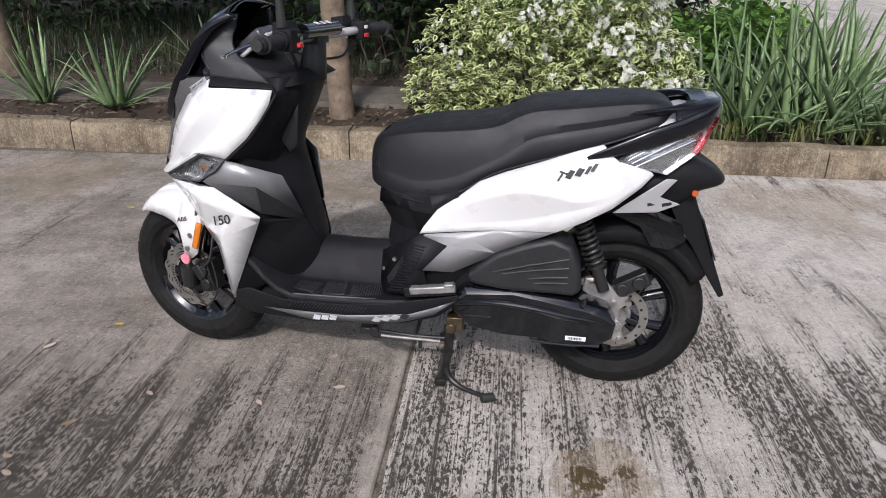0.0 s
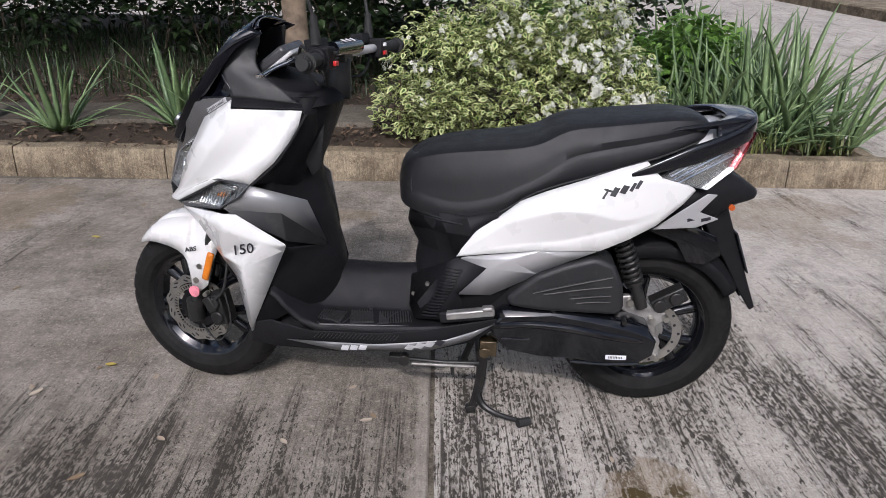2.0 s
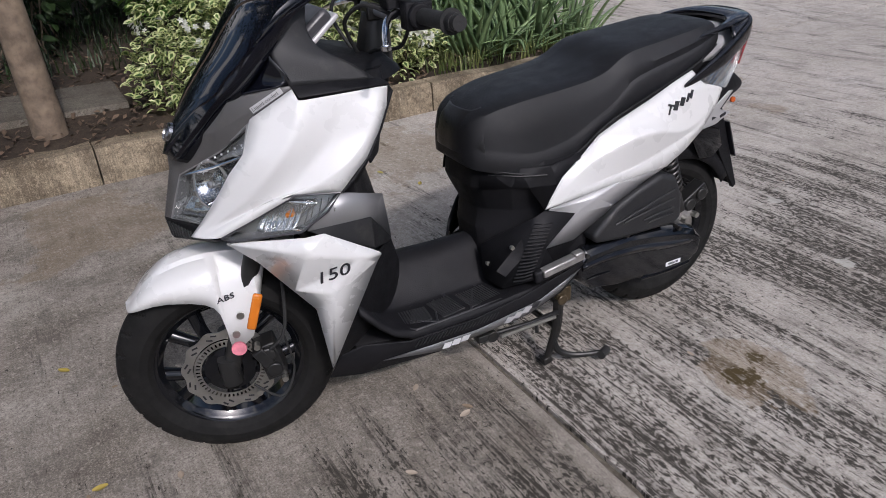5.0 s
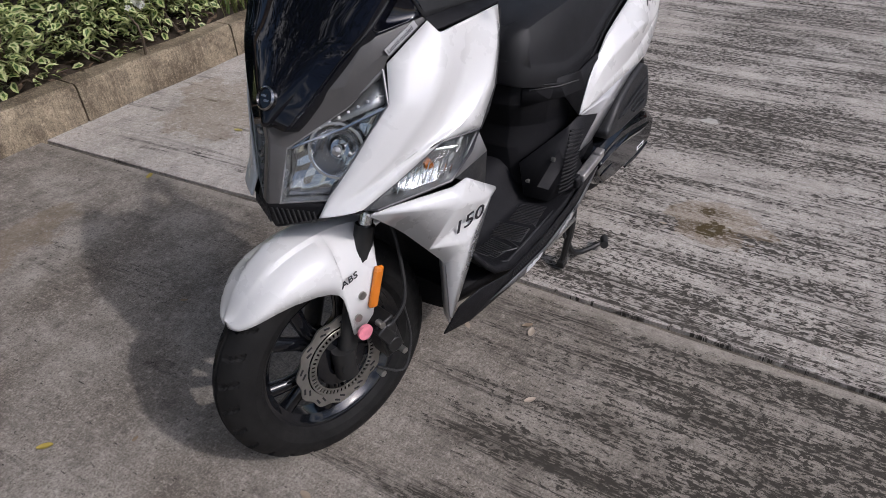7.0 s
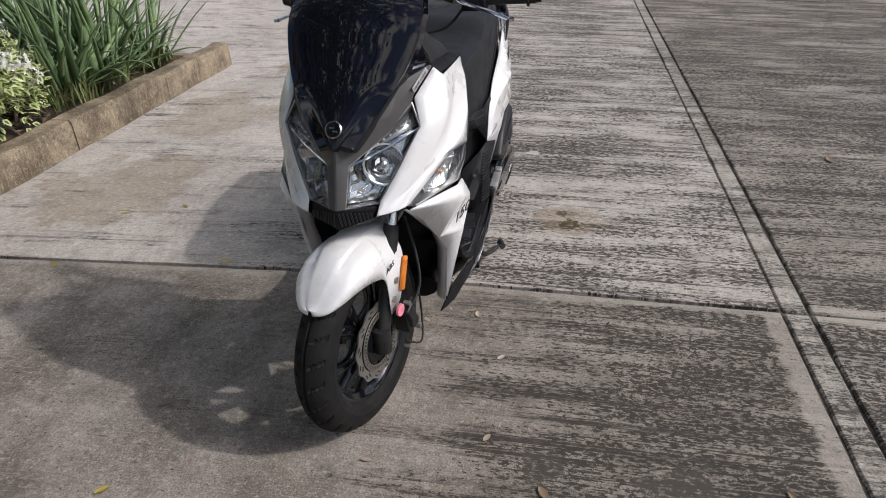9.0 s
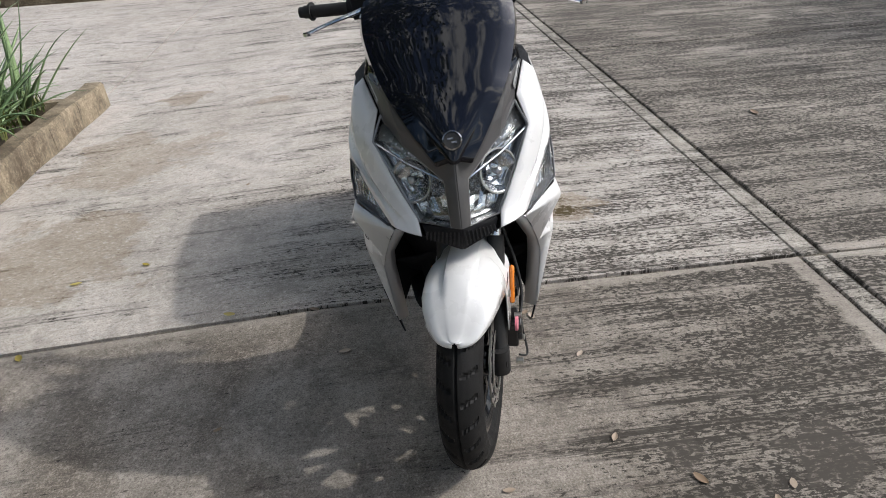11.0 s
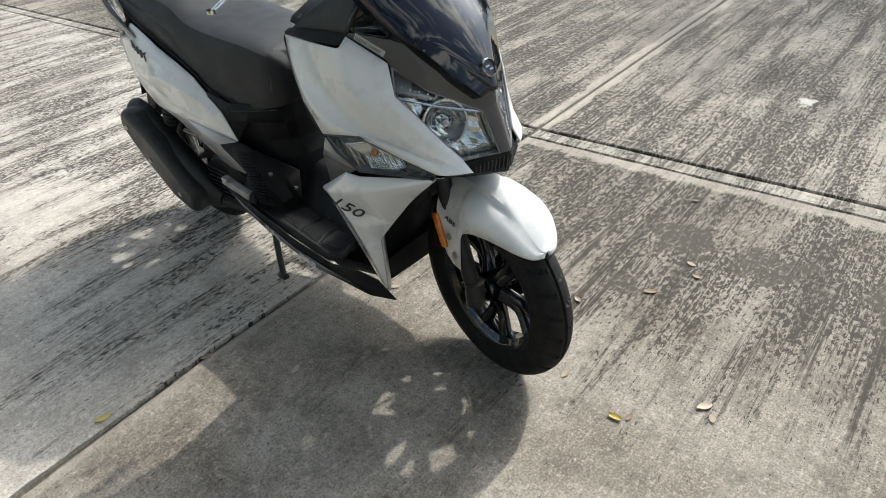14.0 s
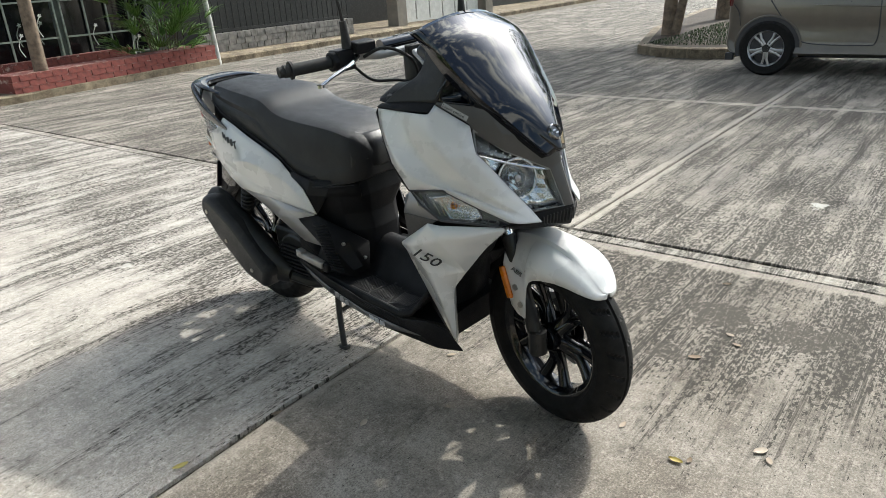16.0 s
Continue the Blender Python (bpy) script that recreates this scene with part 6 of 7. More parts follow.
inner = spline(inner + [(-0.136, 0, 0.915)] + [(x, -y, z) for x, y, z in reversed(inner)], 51)
part("rail_top", grid([inner, [(a + b) / 2 + Vector((0, 0, 0.004)) for a, b in zip(inner, outer)], outer]), RAILBLACK, rail, "satin black flat top of the rail", solid=0.013, bevel=0.003)
web_a = [(-0.09, 0.174, 0.853), (-0.178, 0.134, 0.890), (-0.206, 0.07, 0.902)]
web_b = [(-0.09, 0.147, 0.901), (-0.178, 0.124, 0.913), (-0.206, 0.07, 0.919)]
web_a = spline(web_a + [(-0.209, 0, 0.905)] + [(x, -y, z) for x, y, z in reversed(web_a)], 31)
web_b = spline(web_b + [(-0.210, 0, 0.921)] + [(x, -y, z) for x, y, z in reversed(web_b)], 31)
part("rail_web", grid([web_a, web_b]), RAILBLACK, rail, "satin black rear face of the rail", solid=0.008)
part("tail_cover", loft([[(0.0, -0.12, 0.80), (0.0, 0.12, 0.80), (0.0, 0.12, 0.86), (0.0, -0.12, 0.86)], [(-0.12, -0.11, 0.80), (-0.12, 0.11, 0.80), (-0.12, 0.10, 0.89), (-0.12, -0.10, 0.89)], [(-0.19, -0.09, 0.82), (-0.19, 0.09, 0.82), (-0.19, 0.08, 0.88), (-0.19, -0.08, 0.88)]], 16), GREY, scooter, "silver tail cover behind the seat", angle=40)
part("tail_underside", loft([[(x, 0, z1), (x, w * 0.8, z1), (x, w, (z0 + z1) / 2), (x, w * 0.75, z0), (x, 0, z0), (x, -w * 0.75, z0), (x, -w, (z0 + z1) / 2), (x, -w * 0.8, z1)]
                             for x, w, z0, z1 in ((0.10, 0.16, 0.60, 0.72), (-0.06, 0.145, 0.62, 0.74), (-0.12, 0.13, 0.63, 0.77), (-0.18, 0.11, 0.67, 0.755), (-0.235, 0.085, 0.685, 0.725), (-0.255, 0.05, 0.69, 0.71))], 24, 16), BLACK, scooter, "black tail underside", angle=45)
plate_x = [(-0.10, 0.655), (-0.175, 0.675), (-0.205, 0.60), (-0.245, 0.50), (-0.305, 0.355), (-0.292, 0.345), (-0.255, 0.40), (-0.195, 0.50), (-0.15, 0.565)]
bracket = part("plate_bracket", merge(prism(plate_x, 0.045, 0.062), prism(plate_x, -0.062, -0.045), prism([(-0.19, 0.62), (-0.20, 0.61), (-0.30, 0.36), (-0.29, 0.355)], -0.05, 0.05)), BLACK, scooter, "black number plate bracket and splash guard", bevel=0.004)
part("plate", xf(box(0, 0, 0, 0.004, 0.16, 0.13), pose(-0.236, 0, 0.53, 0, 22, 0)), INK, bracket)
for s in (-1, 1):
    part("reflector", flip(xf(disc(0, 0.008, 0.0085, 20), pose(-0.172, 0.112, 0.676)), s), ORANGE, bracket, "small dark orange side reflector")
hug = []
for i in range(17):
    th = radians(62 + 88 * i / 16)
    hug.append([((RADIUS + 0.022 + d) * math.cos(th), y, RADIUS + (RADIUS + 0.022 + d) * math.sin(th) + 0.01) for y, d in ((-0.085, -0.05), (-0.08, -0.02), (-0.05, 0.0), (0, 0.006), (0.05, 0.0), (0.08, -0.02), (0.085, -0.05))])
part("rear_mudguard", grid(hug), BLACK, scooter, "black rear mudguard", solid=0.005)
for s in (-1, 1):
    flap = [(0.05, 0.095, 0.60), (-0.04, 0.10, 0.565), (-0.075, 0.10, 0.505), (-0.13, 0.10, 0.50), (-0.17, 0.098, 0.53), (-0.15, 0.096, 0.585), (-0.06, 0.10, 0.625)]
    part("mudguard_side", flip((flap, [(0, 1, 2, 3, 4, 5, 6)]), s), GLOSS, scooter, solid=0.008, bevel=0.003)

# engine, drive, filter, shocks, exhaust
part("engine", merge(box(0.33, -0.02, 0.32, 0.24, 0.26, 0.18), box(0.46, 0, 0.36, 0.10, 0.18, 0.16), xf(disc(-0.16, -0.08, 0.10, 28), pose(0.33, 0, 0.30))), IRON, scooter, "dark engine block", bevel=0.012)
case = [(0.47, 0.30), (0.475, 0.36), (0.44, 0.39), (0.30, 0.40), (0.20, 0.385), (0.08, 0.362), (0.03, 0.345), (0.005, 0.30), (0.012, 0.255), (0.05, 0.228), (0.15, 0.222), (0.235, 0.236), (0.33, 0.238), (0.42, 0.255)]
shelf = [0.019 if z > 0.34 else 0.010 for x, z in case]
outer = [(x * 0.985 + 0.0035, z - d if z > 0.3 else z + d) for (x, z), d in zip(case, shelf)]
drive = part("transmission_cover", grid([[(x, 0.09, z) for x, z in case], [(x, 0.206, z) for x, z in case], [(x, 0.222, z - d * 0.35 if z > 0.3 else z + d * 0.35) for (x, z), d in zip(case, shelf)], [(x, 0.234, z) for x, z in outer], [(x * 0.97 + 0.007, 0.237, z * 0.97 + 0.008) for x, z in outer]], True, True), GLOSS, scooter, "glossy black transmission cover", bevel=0.004, seg=3)
part("cover_ridge", grid(smooth([[(0.46, 0.226, 0.352), (0.36, 0.230, 0.362), (0.25, 0.230, 0.356), (0.14, 0.228, 0.336), (0.045, 0.222, 0.322)], [(0.46, 0.243, 0.344), (0.36, 0.247, 0.352), (0.25, 0.247, 0.344), (0.14, 0.245, 0.325), (0.045, 0.238, 0.312)], [(0.46, 0.236, 0.330), (0.36, 0.237, 0.338), (0.25, 0.237, 0.328), (0.14, 0.237, 0.310), (0.045, 0.234, 0.300)]], 7, 18)), GLOSS, drive, "glossy raised fold along the cover", solid=0.003)
for line, r in (([(0.44, 0.237, 0.300), (0.40, 0.239, 0.302), (0.36, 0.237, 0.300)], 0.003), ([(0.24, 0.236, 0.236), (0.14, 0.237, 0.232), (0.05, 0.236, 0.238)], 0.005)):
    part("cover_edge", tube(line, r, 8, 16), GLOSS, drive)
tag = part("label", box(0.115, 0.2365, 0.255, 0.058, 0.002, 0.014), STICKER, drive, "white label with unreadable print")
part("label_print", merge(*[box(0.135 - 0.0045 * q, 0.238, 0.255, 0.0028 if q % 3 else 0.0015, 0.001, 0.007) for q in range(9)]), INK, drive)
for x, z in ((0.44, 0.37), (0.30, 0.395), (0.10, 0.362), (0.04, 0.27), (0.24, 0.245), (0.42, 0.27)):
    part("bolt", disc(0.205, 0.236, 0.007, 12, x, z), IRON, drive)
box_line = [(0.435, 0.432), (0.352, 0.503), (0.28, 0.535), (0.20, 0.560), (0.145, 0.540), (0.118, 0.48), (0.11, 0.41), (0.13, 0.39), (0.33, 0.395), (0.42, 0.405)]
filt = part("air_filter_box", prism(box_line, 0.12, 0.248), DARK, scooter, "matt dark grey air filter box", bevel=0.022, seg=4)
for x0, z0, x1, z1 in ((0.36, 0.45, 0.15, 0.505), (0.33, 0.448, 0.15, 0.478), (0.26, 0.437, 0.15, 0.45), (0.24, 0.425, 0.15, 0.432)):
    part("ridge", tube([(x0, 0.248, z0), ((x0 + x1) / 2, 0.253, (z0 + z1) / 2 + 0.004), (x1, 0.248, z1)], 0.005, 8, 8, 0.6), DARK, filt)
for s in (-1, 1):
    base, head = Vector((0.045, s * 0.165, 0.385)), Vector((0.125, s * 0.16, 0.60))
    d = head - base
    shock = part("shock_absorber", merge(tube([base, base + d * 0.45], 0.017, 14), tube([base + d * 0.3, head], 0.012, 12), tube([base + d * 0.33, base + d * 0.37], 0.026, 16)), IRON, scooter, "black rear shock absorber")
    coil = []
    axis = d.normalized()
    sx = axis.cross(Vector((0, 1, 0))).normalized()
    sy = axis.cross(sx)
    for q in range(100):
        a = TAU * 8 * q / 99
        coil.append(base + d * (0.36 + 0.58 * q / 99) + (sx * math.cos(a) + sy * math.sin(a)) * 0.0235)
    part("spring", tube(coil, 0.0052, 7), IRON, shock, "black coil spring")
bracket_line = [(0.100, 0.412), (0.062, 0.418), (0.030, 0.395), (0.005, 0.372), (-0.028, 0.362), (-0.040, 0.345), (-0.022, 0.332), (-0.006, 0.318), (-0.014, 0.268), (-0.030, 0.222), (-0.018, 0.206), (0.006, 0.214), (0.022, 0.262), (0.040, 0.318), (0.066, 0.345), (0.104, 0.372)]
arm = part("hub_bracket", prism(bracket_line, 0.128, 0.150), ALU, scooter, "dusty cast aluminium wheel bracket", bevel=0.005)
part("boss", disc(0.145, 0.166, 0.020, 20, 0.0, 0.272), ALU, arm, bevel=0.003)
part("boss", disc(0.145, 0.162, 0.015, 16, 0.045, 0.388), ALU, arm, bevel=0.003)
part("rear_caliper", xf(merge(box(0, 0, 0, 0.10, 0.05, 0.045), disc(-0.03, 0.035, 0.02, 16, 0.03, 0), disc(-0.03, 0.035, 0.02, 16, -0.02, 0)), pose(-0.035, 0.125, 0.40, 0, 30, 0)), IRON, scooter, "black rear caliper", bevel=0.005)
for x, z in ((0.078, 0.398), (-0.028, 0.350), (0.012, 0.345), (-0.014, 0.222), (0.0, 0.272)):
    part("bolt", disc(0.145, 0.172, 0.009, 12, x, z), STEEL, arm)
pipe = part("exhaust", loft([[(x + r * 0.25 * math.sin(a), y + 0.75 * r * math.cos(a), z + r * math.sin(a)) for a in [TAU * k / 12 for k in range(12)]]
                             for x, y, z, r in ((0.33, -0.19, 0.245, 0.03), (0.27, -0.20, 0.265, 0.055), (0.20, -0.205, 0.30, 0.075), (0.08, -0.21, 0.37, 0.085), (-0.03, -0.21, 0.435, 0.082), (-0.09, -0.205, 0.47, 0.065), (-0.10, -0.20, 0.475, 0.04))], 24, 24), IRON, scooter, "matt black exhaust silencer", angle=50)
shield_line = [(0.26, 0.20), (0.30, 0.28), (0.12, 0.44), (-0.02, 0.525), (-0.075, 0.515), (-0.095, 0.455), (0.0, 0.345), (0.14, 0.235)]
guard = part("heat_shield", xf(prism(shield_line, -0.288, -0.17), pose(0, 0, 0)), DARK, pipe, "dark grey exhaust heat shield", bevel=0.026, seg=4)
for x, z in ((0.20, 0.27), (0.06, 0.36), (-0.04, 0.46)):
    part("bolt", disc(-0.292, -0.28, 0.008, 12, x, z), STEEL, pipe)
part("exhaust_pipe", tube([(0.33, -0.19, 0.245), (0.42, -0.14, 0.22), (0.50, -0.06, 0.25)], 0.02, 10, 12), IRON, scooter)
fins = merge(*[xf(box(0, 0, 0, 0.16, 0.012, 0.006), pose(0.36, -0.185, 0.27 + 0.016 * q, 0, 0, 0)) for q in range(7)])
part("radiator_grille", fins, BLACK, scooter, "black ribbed radiator grille")

# stands: the centre stand is down, with its kick lever to the rear; the side stand is folded up
stand = part("center_stand", tube([(0.492, 0.168, 0.215), (0.49, -0.11, 0.215)], 0.013, 10), IRON, scooter, "worn black steel centre stand, swung down")
for leg_line, rr in (([(0.490, 0.168, 0.225), (0.495, 0.168, 0.13), (0.508, 0.160, 0.06), (0.520, 0.155, 0.014)], [0.017, 0.015, 0.0125, 0.011]), ([(0.492, -0.11, 0.225), (0.52, -0.145, 0.12), (0.554, -0.176, 0.012)], [0.013, 0.012, 0.012])):
    part("leg", tube(leg_line, rr, 10, 12), IRON, stand)
part("foot", xf(box(0, 0, 0, 0.03, 0.026, 0.024), pose(0.522, 0.155, 0.014, 0, 12, 0)), IRON, stand, bevel=0.003)
part("foot", xf(box(0, 0, 0, 0.036, 0.026, 0.016), pose(0.556, -0.178, 0.009)), IRON, stand, bevel=0.003)
part("brace", tube([(0.495, 0.165, 0.125), (0.51, -0.135, 0.125)], 0.009, 8), IRON, stand)
kick = part("kick_lever", tube([(0.504, 0.163, 0.085), (0.490, 0.172, 0.045), (0.455, 0.190, 0.024), (0.41, 0.212, 0.020), (0.372, 0.230, 0.022)], [0.011, 0.011, 0.009, 0.008, 0.008], 10, 20), IRON, stand)
part("lever_pad", xf(disc(-0.020, 0.020, 0.014, 16), pose(0.362, 0.236, 0.021, 0, 0, -62)), GRIP, kick, "black rubber lever pad")
part("pivot_bracket", merge(box(0.475, 0.150, 0.232, 0.05, 0.05, 0.05), disc(0.165, 0.185, 0.017, 16, 0.485, 0.222)), OILY, scooter, "oily cast stand bracket", bevel=0.006)
prop = part("side_stand", merge(tube([(0.722, 0.178, 0.190), (0.60, 0.184, 0.186), (0.500, 0.180, 0.186)], [0.008, 0.0075, 0.009], 8), disc(0.165, 0.195, 0.017, 18, 0.724, 0.190), box(0.745, 0.176, 0.192, 0.05, 0.03, 0.02)), IRON, scooter, "black side stand, folded up under the skirt", bevel=0.002)
part("spring", tube([(0.700, 0.192, 0.183), (0.515, 0.190, 0.180)], 0.006, 8), STEEL, prop)
part("peg", tube([(0.580, 0.185, 0.186), (0.578, 0.190, 0.150)], 0.006, 8), IRON, prop)


def slim(root):
    """Draws the rear of the machine in: narrower behind the leg shield and set a little to its left."""
    seen = set()
    for ob in [o for o in bpy.data.objects if o.type == "MESH"]:
        m, up_ = ob.matrix_basis.copy(), ob.parent
        while up_ and up_ != root:
            m, up_ = up_.matrix_basis @ m, up_.parent
        if up_ != root:
            continue
        if ob.data.users > 1:
            ob.data = ob.data.copy()
        back = m.inverted()
        for v in ob.data.vertices:
            p = m @ v.co
            k = min(max((1.12 - p.x) / 0.5, 0.0), 1.0)
            if k > 0 and not (p.x > 0.6 and p.z > 0.93):
                p.y = p.y * (1 - 0.12 * k) + 0.025 * k
                v.co = back @ p


slim(scooter)


# ---- street side: island, car, planter, houses ----
def wheel_car(parent, x, y, z, r, s):
    m = pose(x, y, z) @ (pose(0, 0, 0) if s > 0 else pose(0, 0, 0, 0, 0, 180))
    rim = part("wheel", lathe([(-0.10, r * 0.66), (-0.02, r * 0.60), (0.02, r * 0.63), (0.03, r * 0.67), (0.0, r * 0.68)], 48), ALLOY, parent, "five-spoke alloy wheel", angle=50, m=m)
    part("tyre", lathe([(-0.16, r * 0.66), (-0.17, r * 0.9), (-0.13, r), (0.0, r), (0.035, r * 0.92), (0.03, r * 0.66)], 48), RUBBER, rim, angle=50)
    # full dark backing disc, coloured as the shaded depth behind the spokes
    part("brake", disc(-0.09, -0.07, r * 0.62, 32), INK, rim)
    part("hub", merge(disc(-0.02, 0.012, r * 0.15, 24), disc(0.01, 0.018, r * 0.07, 16)), IRON, rim)
    for k in range(5):
        for d in (-1, 1):
            part("spoke", xf(tube([(r * 0.14, 0.004, d * r * 0.035), (r * 0.40, 0.006, d * r * 0.055), (r * 0.64, 0.0, d * r * 0.13)], [0.016, 0.013, 0.014], 8), pose(0, 0, 0, 0, 72 * k + 18, 0)), ALLOY, rim, angle=50)


car = thing("car", "beige-grey small hatchback parked on the concrete street", "car", pose(0.15, -4.72, 0, 0, 0, 180))
ends = []
for x, z0, z1, w in ((-0.47, 0.40, 0.66, 0.60), (-0.455, 0.28, 0.92, 0.72), (-0.36, 0.20, 1.03, 0.785), (-0.2, 0.20, 1.02, 0.82), (0.2, 0.20, 0.99, 0.83), (0.9, 0.2, 0.96, 0.835), (1.8, 0.2, 0.93, 0.83), (2.5, 0.22, 0.90, 0.81), (2.95, 0.26, 0.78, 0.70), (3.05, 0.34, 0.62, 0.55)):
    c = 0.83
    half = [(c, z1), (c - w * 0.84, z1 - 0.005), (c - w * 0.93, z1 - 0.05), (c - w * 0.99, z1 - 0.20), (c - w, (z0 + z1) / 2 + 0.04), (c - w * 0.985, (z0 + z1) / 2 - 0.10), (c - w * 0.995, z0 + 0.14), (c - w * 0.95, z0), (c, z0)]
    ends.append([(x, y, z) for y, z in half] + [(x, 2 * c - y, z) for y, z in reversed(half[1:-1])])
body = part("body", loft(ends, 60, 44), CARPAINT, car, "beige-grey painted body", angle=40)
cab = []
for x, z, w in ((-0.40, 0.98, 0.74), (-0.30, 1.22, 0.66), (-0.1, 1.42, 0.58), (0.5, 1.50, 0.58), (1.1, 1.46, 0.58), (1.6, 1.2, 0.64), (2.0, 0.93, 0.72)):
    cab.append([(x, 0.83, z), (x, 0.83 + w * 0.85, z - 0.02), (x, 0.83 + w, z - 0.1), (x, 0.83 + w + 0.06, 0.85), (x, 0.83 - w - 0.06, 0.85), (x, 0.83 - w, z - 0.1), (x, 0.83 - w * 0.85, z - 0.02)])
part("roof", loft(cab, 28, 24), GLOSS, car, "dark glazed cabin")
for x in (0.0, 2.45):
    arch = part("wheel_arch", prism([(x + 0.33 * math.cos(a), 0.285 + 0.33 * math.sin(a)) for a in [-0.27 + 3.68 * k / 24 for k in range(25)]], -0.012, 0.03), INK, car, "dark wheel arch")
    part("arch_lip", tube([(x + 0.335 * math.cos(a), -0.004, 0.285 + 0.335 * math.sin(a)) for a in [0.0 + 3.14 * k / 20 for k in range(21)]], 0.012, 8), CARPAINT, arch)
    wheel_car(car, x, -0.02, 0.285, 0.285, -1)
    wheel_car(car, x, 1.68, 0.285, 0.285, 1)
part("sill", xf(box(1.22, 0.035, 0.215, 1.70, 0.05, 0.05), pose(0, 0, 0)), INK, car, bevel=0.02)
part("sill_ridge", tube([(0.36, 0.02, 0.30), (0.5, 0.0, 0.285), (1.2, -0.004, 0.275), (2.1, 0.0, 0.28)], 0.012, 8, 20), CARPAINT, car)
part("door_gap", tube([(-0.12, 0.012, 0.98), (-0.02, 0.002, 0.80), (0.16, 0.0, 0.55), (0.28, 0.002, 0.40), (0.42, 0.0, 0.335), (0.9, -0.004, 0.32), (1.02, -0.004, 0.36), (1.02, -0.002, 0.65), (1.0, 0.006, 0.95)], 0.006, 6, 50), INK, car)
part("side_groove", tube([(0.42, -0.002, 0.72), (0.8, -0.006, 0.70), (1.6, -0.004, 0.67)], 0.005, 6, 20), CARPAINT, car)
part("bumper_gap", tube([(-0.40, 0.06, 0.74), (-0.33, 0.02, 0.66), (-0.30, 0.012, 0.52)], 0.004, 6, 10), INK, car)
part("bumper_flap", box(-0.40, 0.05, 0.19, 0.09, 0.05, 0.08), INK, car, bevel=0.01)
part("rear_lamp", box(-0.43, 0.12, 0.80, 0.06, 0.10, 0.16), REDLENS, car, "red rear lamp", bevel=0.02)

ISLE = [(2.35, -6.40), (1.9, -6.05), (1.3, -5.92), (0.95, -6.02), (0.80, -6.65), (-2.4, -6.9), (-2.4, -14.0), (4.0, -14.0), (3.2, -9.0)]
island = tagged(part("traffic_island", merge(grid([[(x, y, z) for x, y in ISLE + ISLE[:1]] for z in (-0.1, 0.12)] + [[(2 + (x - 2) * 0.985, -9 + (y + 9) * 0.985, 0.135) for x, y in ISLE + ISLE[:1]], [(1 + (x - 1) * 0.93, -9 + (y + 9) * 0.95, 0.13) for x, y in ISLE + ISLE[:1]]])), KERB), "low kerbed island with grass and trees in the street", "traffic island", kind="structure")
tagged(part("island_soil", ([(1 + (x - 1) * 0.95, -9 + (y + 9) * 0.96, 0.128) for x, y in ISLE], [tuple(range(len(ISLE)))]), SOIL), "dark soil on the island", "soil", kind="structure")


def blades(name, label, area, count, h, seed, material):
    """Grass: many thin bent blades in one mesh."""
    q = random.Random(seed)
    v, f = [], []
    for k in range(count):
        x, y, z = area(q)
        a, s = q.uniform(0, TAU_), h * q.uniform(0.4, 1.2)
        dx, dy = math.cos(a), math.sin(a)
        w = 0.006 + 0.05 * s * 0.1
        b = q.uniform(0.1, 0.7) * s
        n = len(v)
        v += [(x - dy * w, y + dx * w, z), (x + dy * w, y - dx * w, z), (x + dx * b * 0.4 + dy * w * 0.7, y + dy * b * 0.4 - dx * w * 0.7, z + s * 0.6), (x + dx * b * 0.4 - dy * w * 0.7, y + dy * b * 0.4 + dx * w * 0.7, z + s * 0.6), (x + dx * b, y + dy * b, z + s * 0.95)]
        f += [(n, n + 1, n + 2, n + 3), (n + 3, n + 2, n + 4)]
    ob = new(name, mesh_data(name, (v, f), material))
    return tagged(ob, label, "grass", kind="stuff")


blades("grass", "dark grass tufts on the island", lambda q: (q.uniform(1.0, 2.25), q.uniform(-10, -6.35), 0.12), 3500, 0.045, 61, HEDGE)
twin = tree("tree", "street tree with two stems on the island", 2.42, -7.8, 3.2, 0.11, 43, 2.2, 4000, 0.15)
part("stem", tube([(2.36, -7.8, 0.05), (2.24, -7.75, 0.5), (2.12, -7.7, 1.2), (1.98, -7.62, 3.4)], [0.09, 0.07, 0.065, 0.04], 12, 14), BARK, twin, angle=70)
tree("tree", "street tree on the island behind the car", 2.5, -10.8, 3.6, 0.15, 44, 2.8, 3500, 0.14)
# stands out of view; added so its crown shades the street near the car
tree("tree", "unseen street tree on the island, added to shade the ground by the car", -1.2, -8.8, 3.2, 0.13, 47, 2.4, 5000, 0.15)

# raised pavement and houses across the street
EDGE = lambda y: 8.3 if y > -0.2 else 8.3 + 0.245 * (-0.2 - y) if y > -3.9 else 9.2 + 0.09 * (-3.9 - y)
tagged(part("pavement", grid([[(EDGE(y) + 0.02, y, -0.1), (EDGE(y), y, 0.09), (EDGE(y) + 0.04, y, 0.12), (EDGE(y) + 1.4, y, 0.15), (30, y, 0.16)] for y in [28, 12, 4, -0.2, -1.4, -2.6, -3.9, -5.5, -7.5, -12, -20, -35, -60]]), KERB), "raised pavement with a stained edge", "pavement", kind="structure")


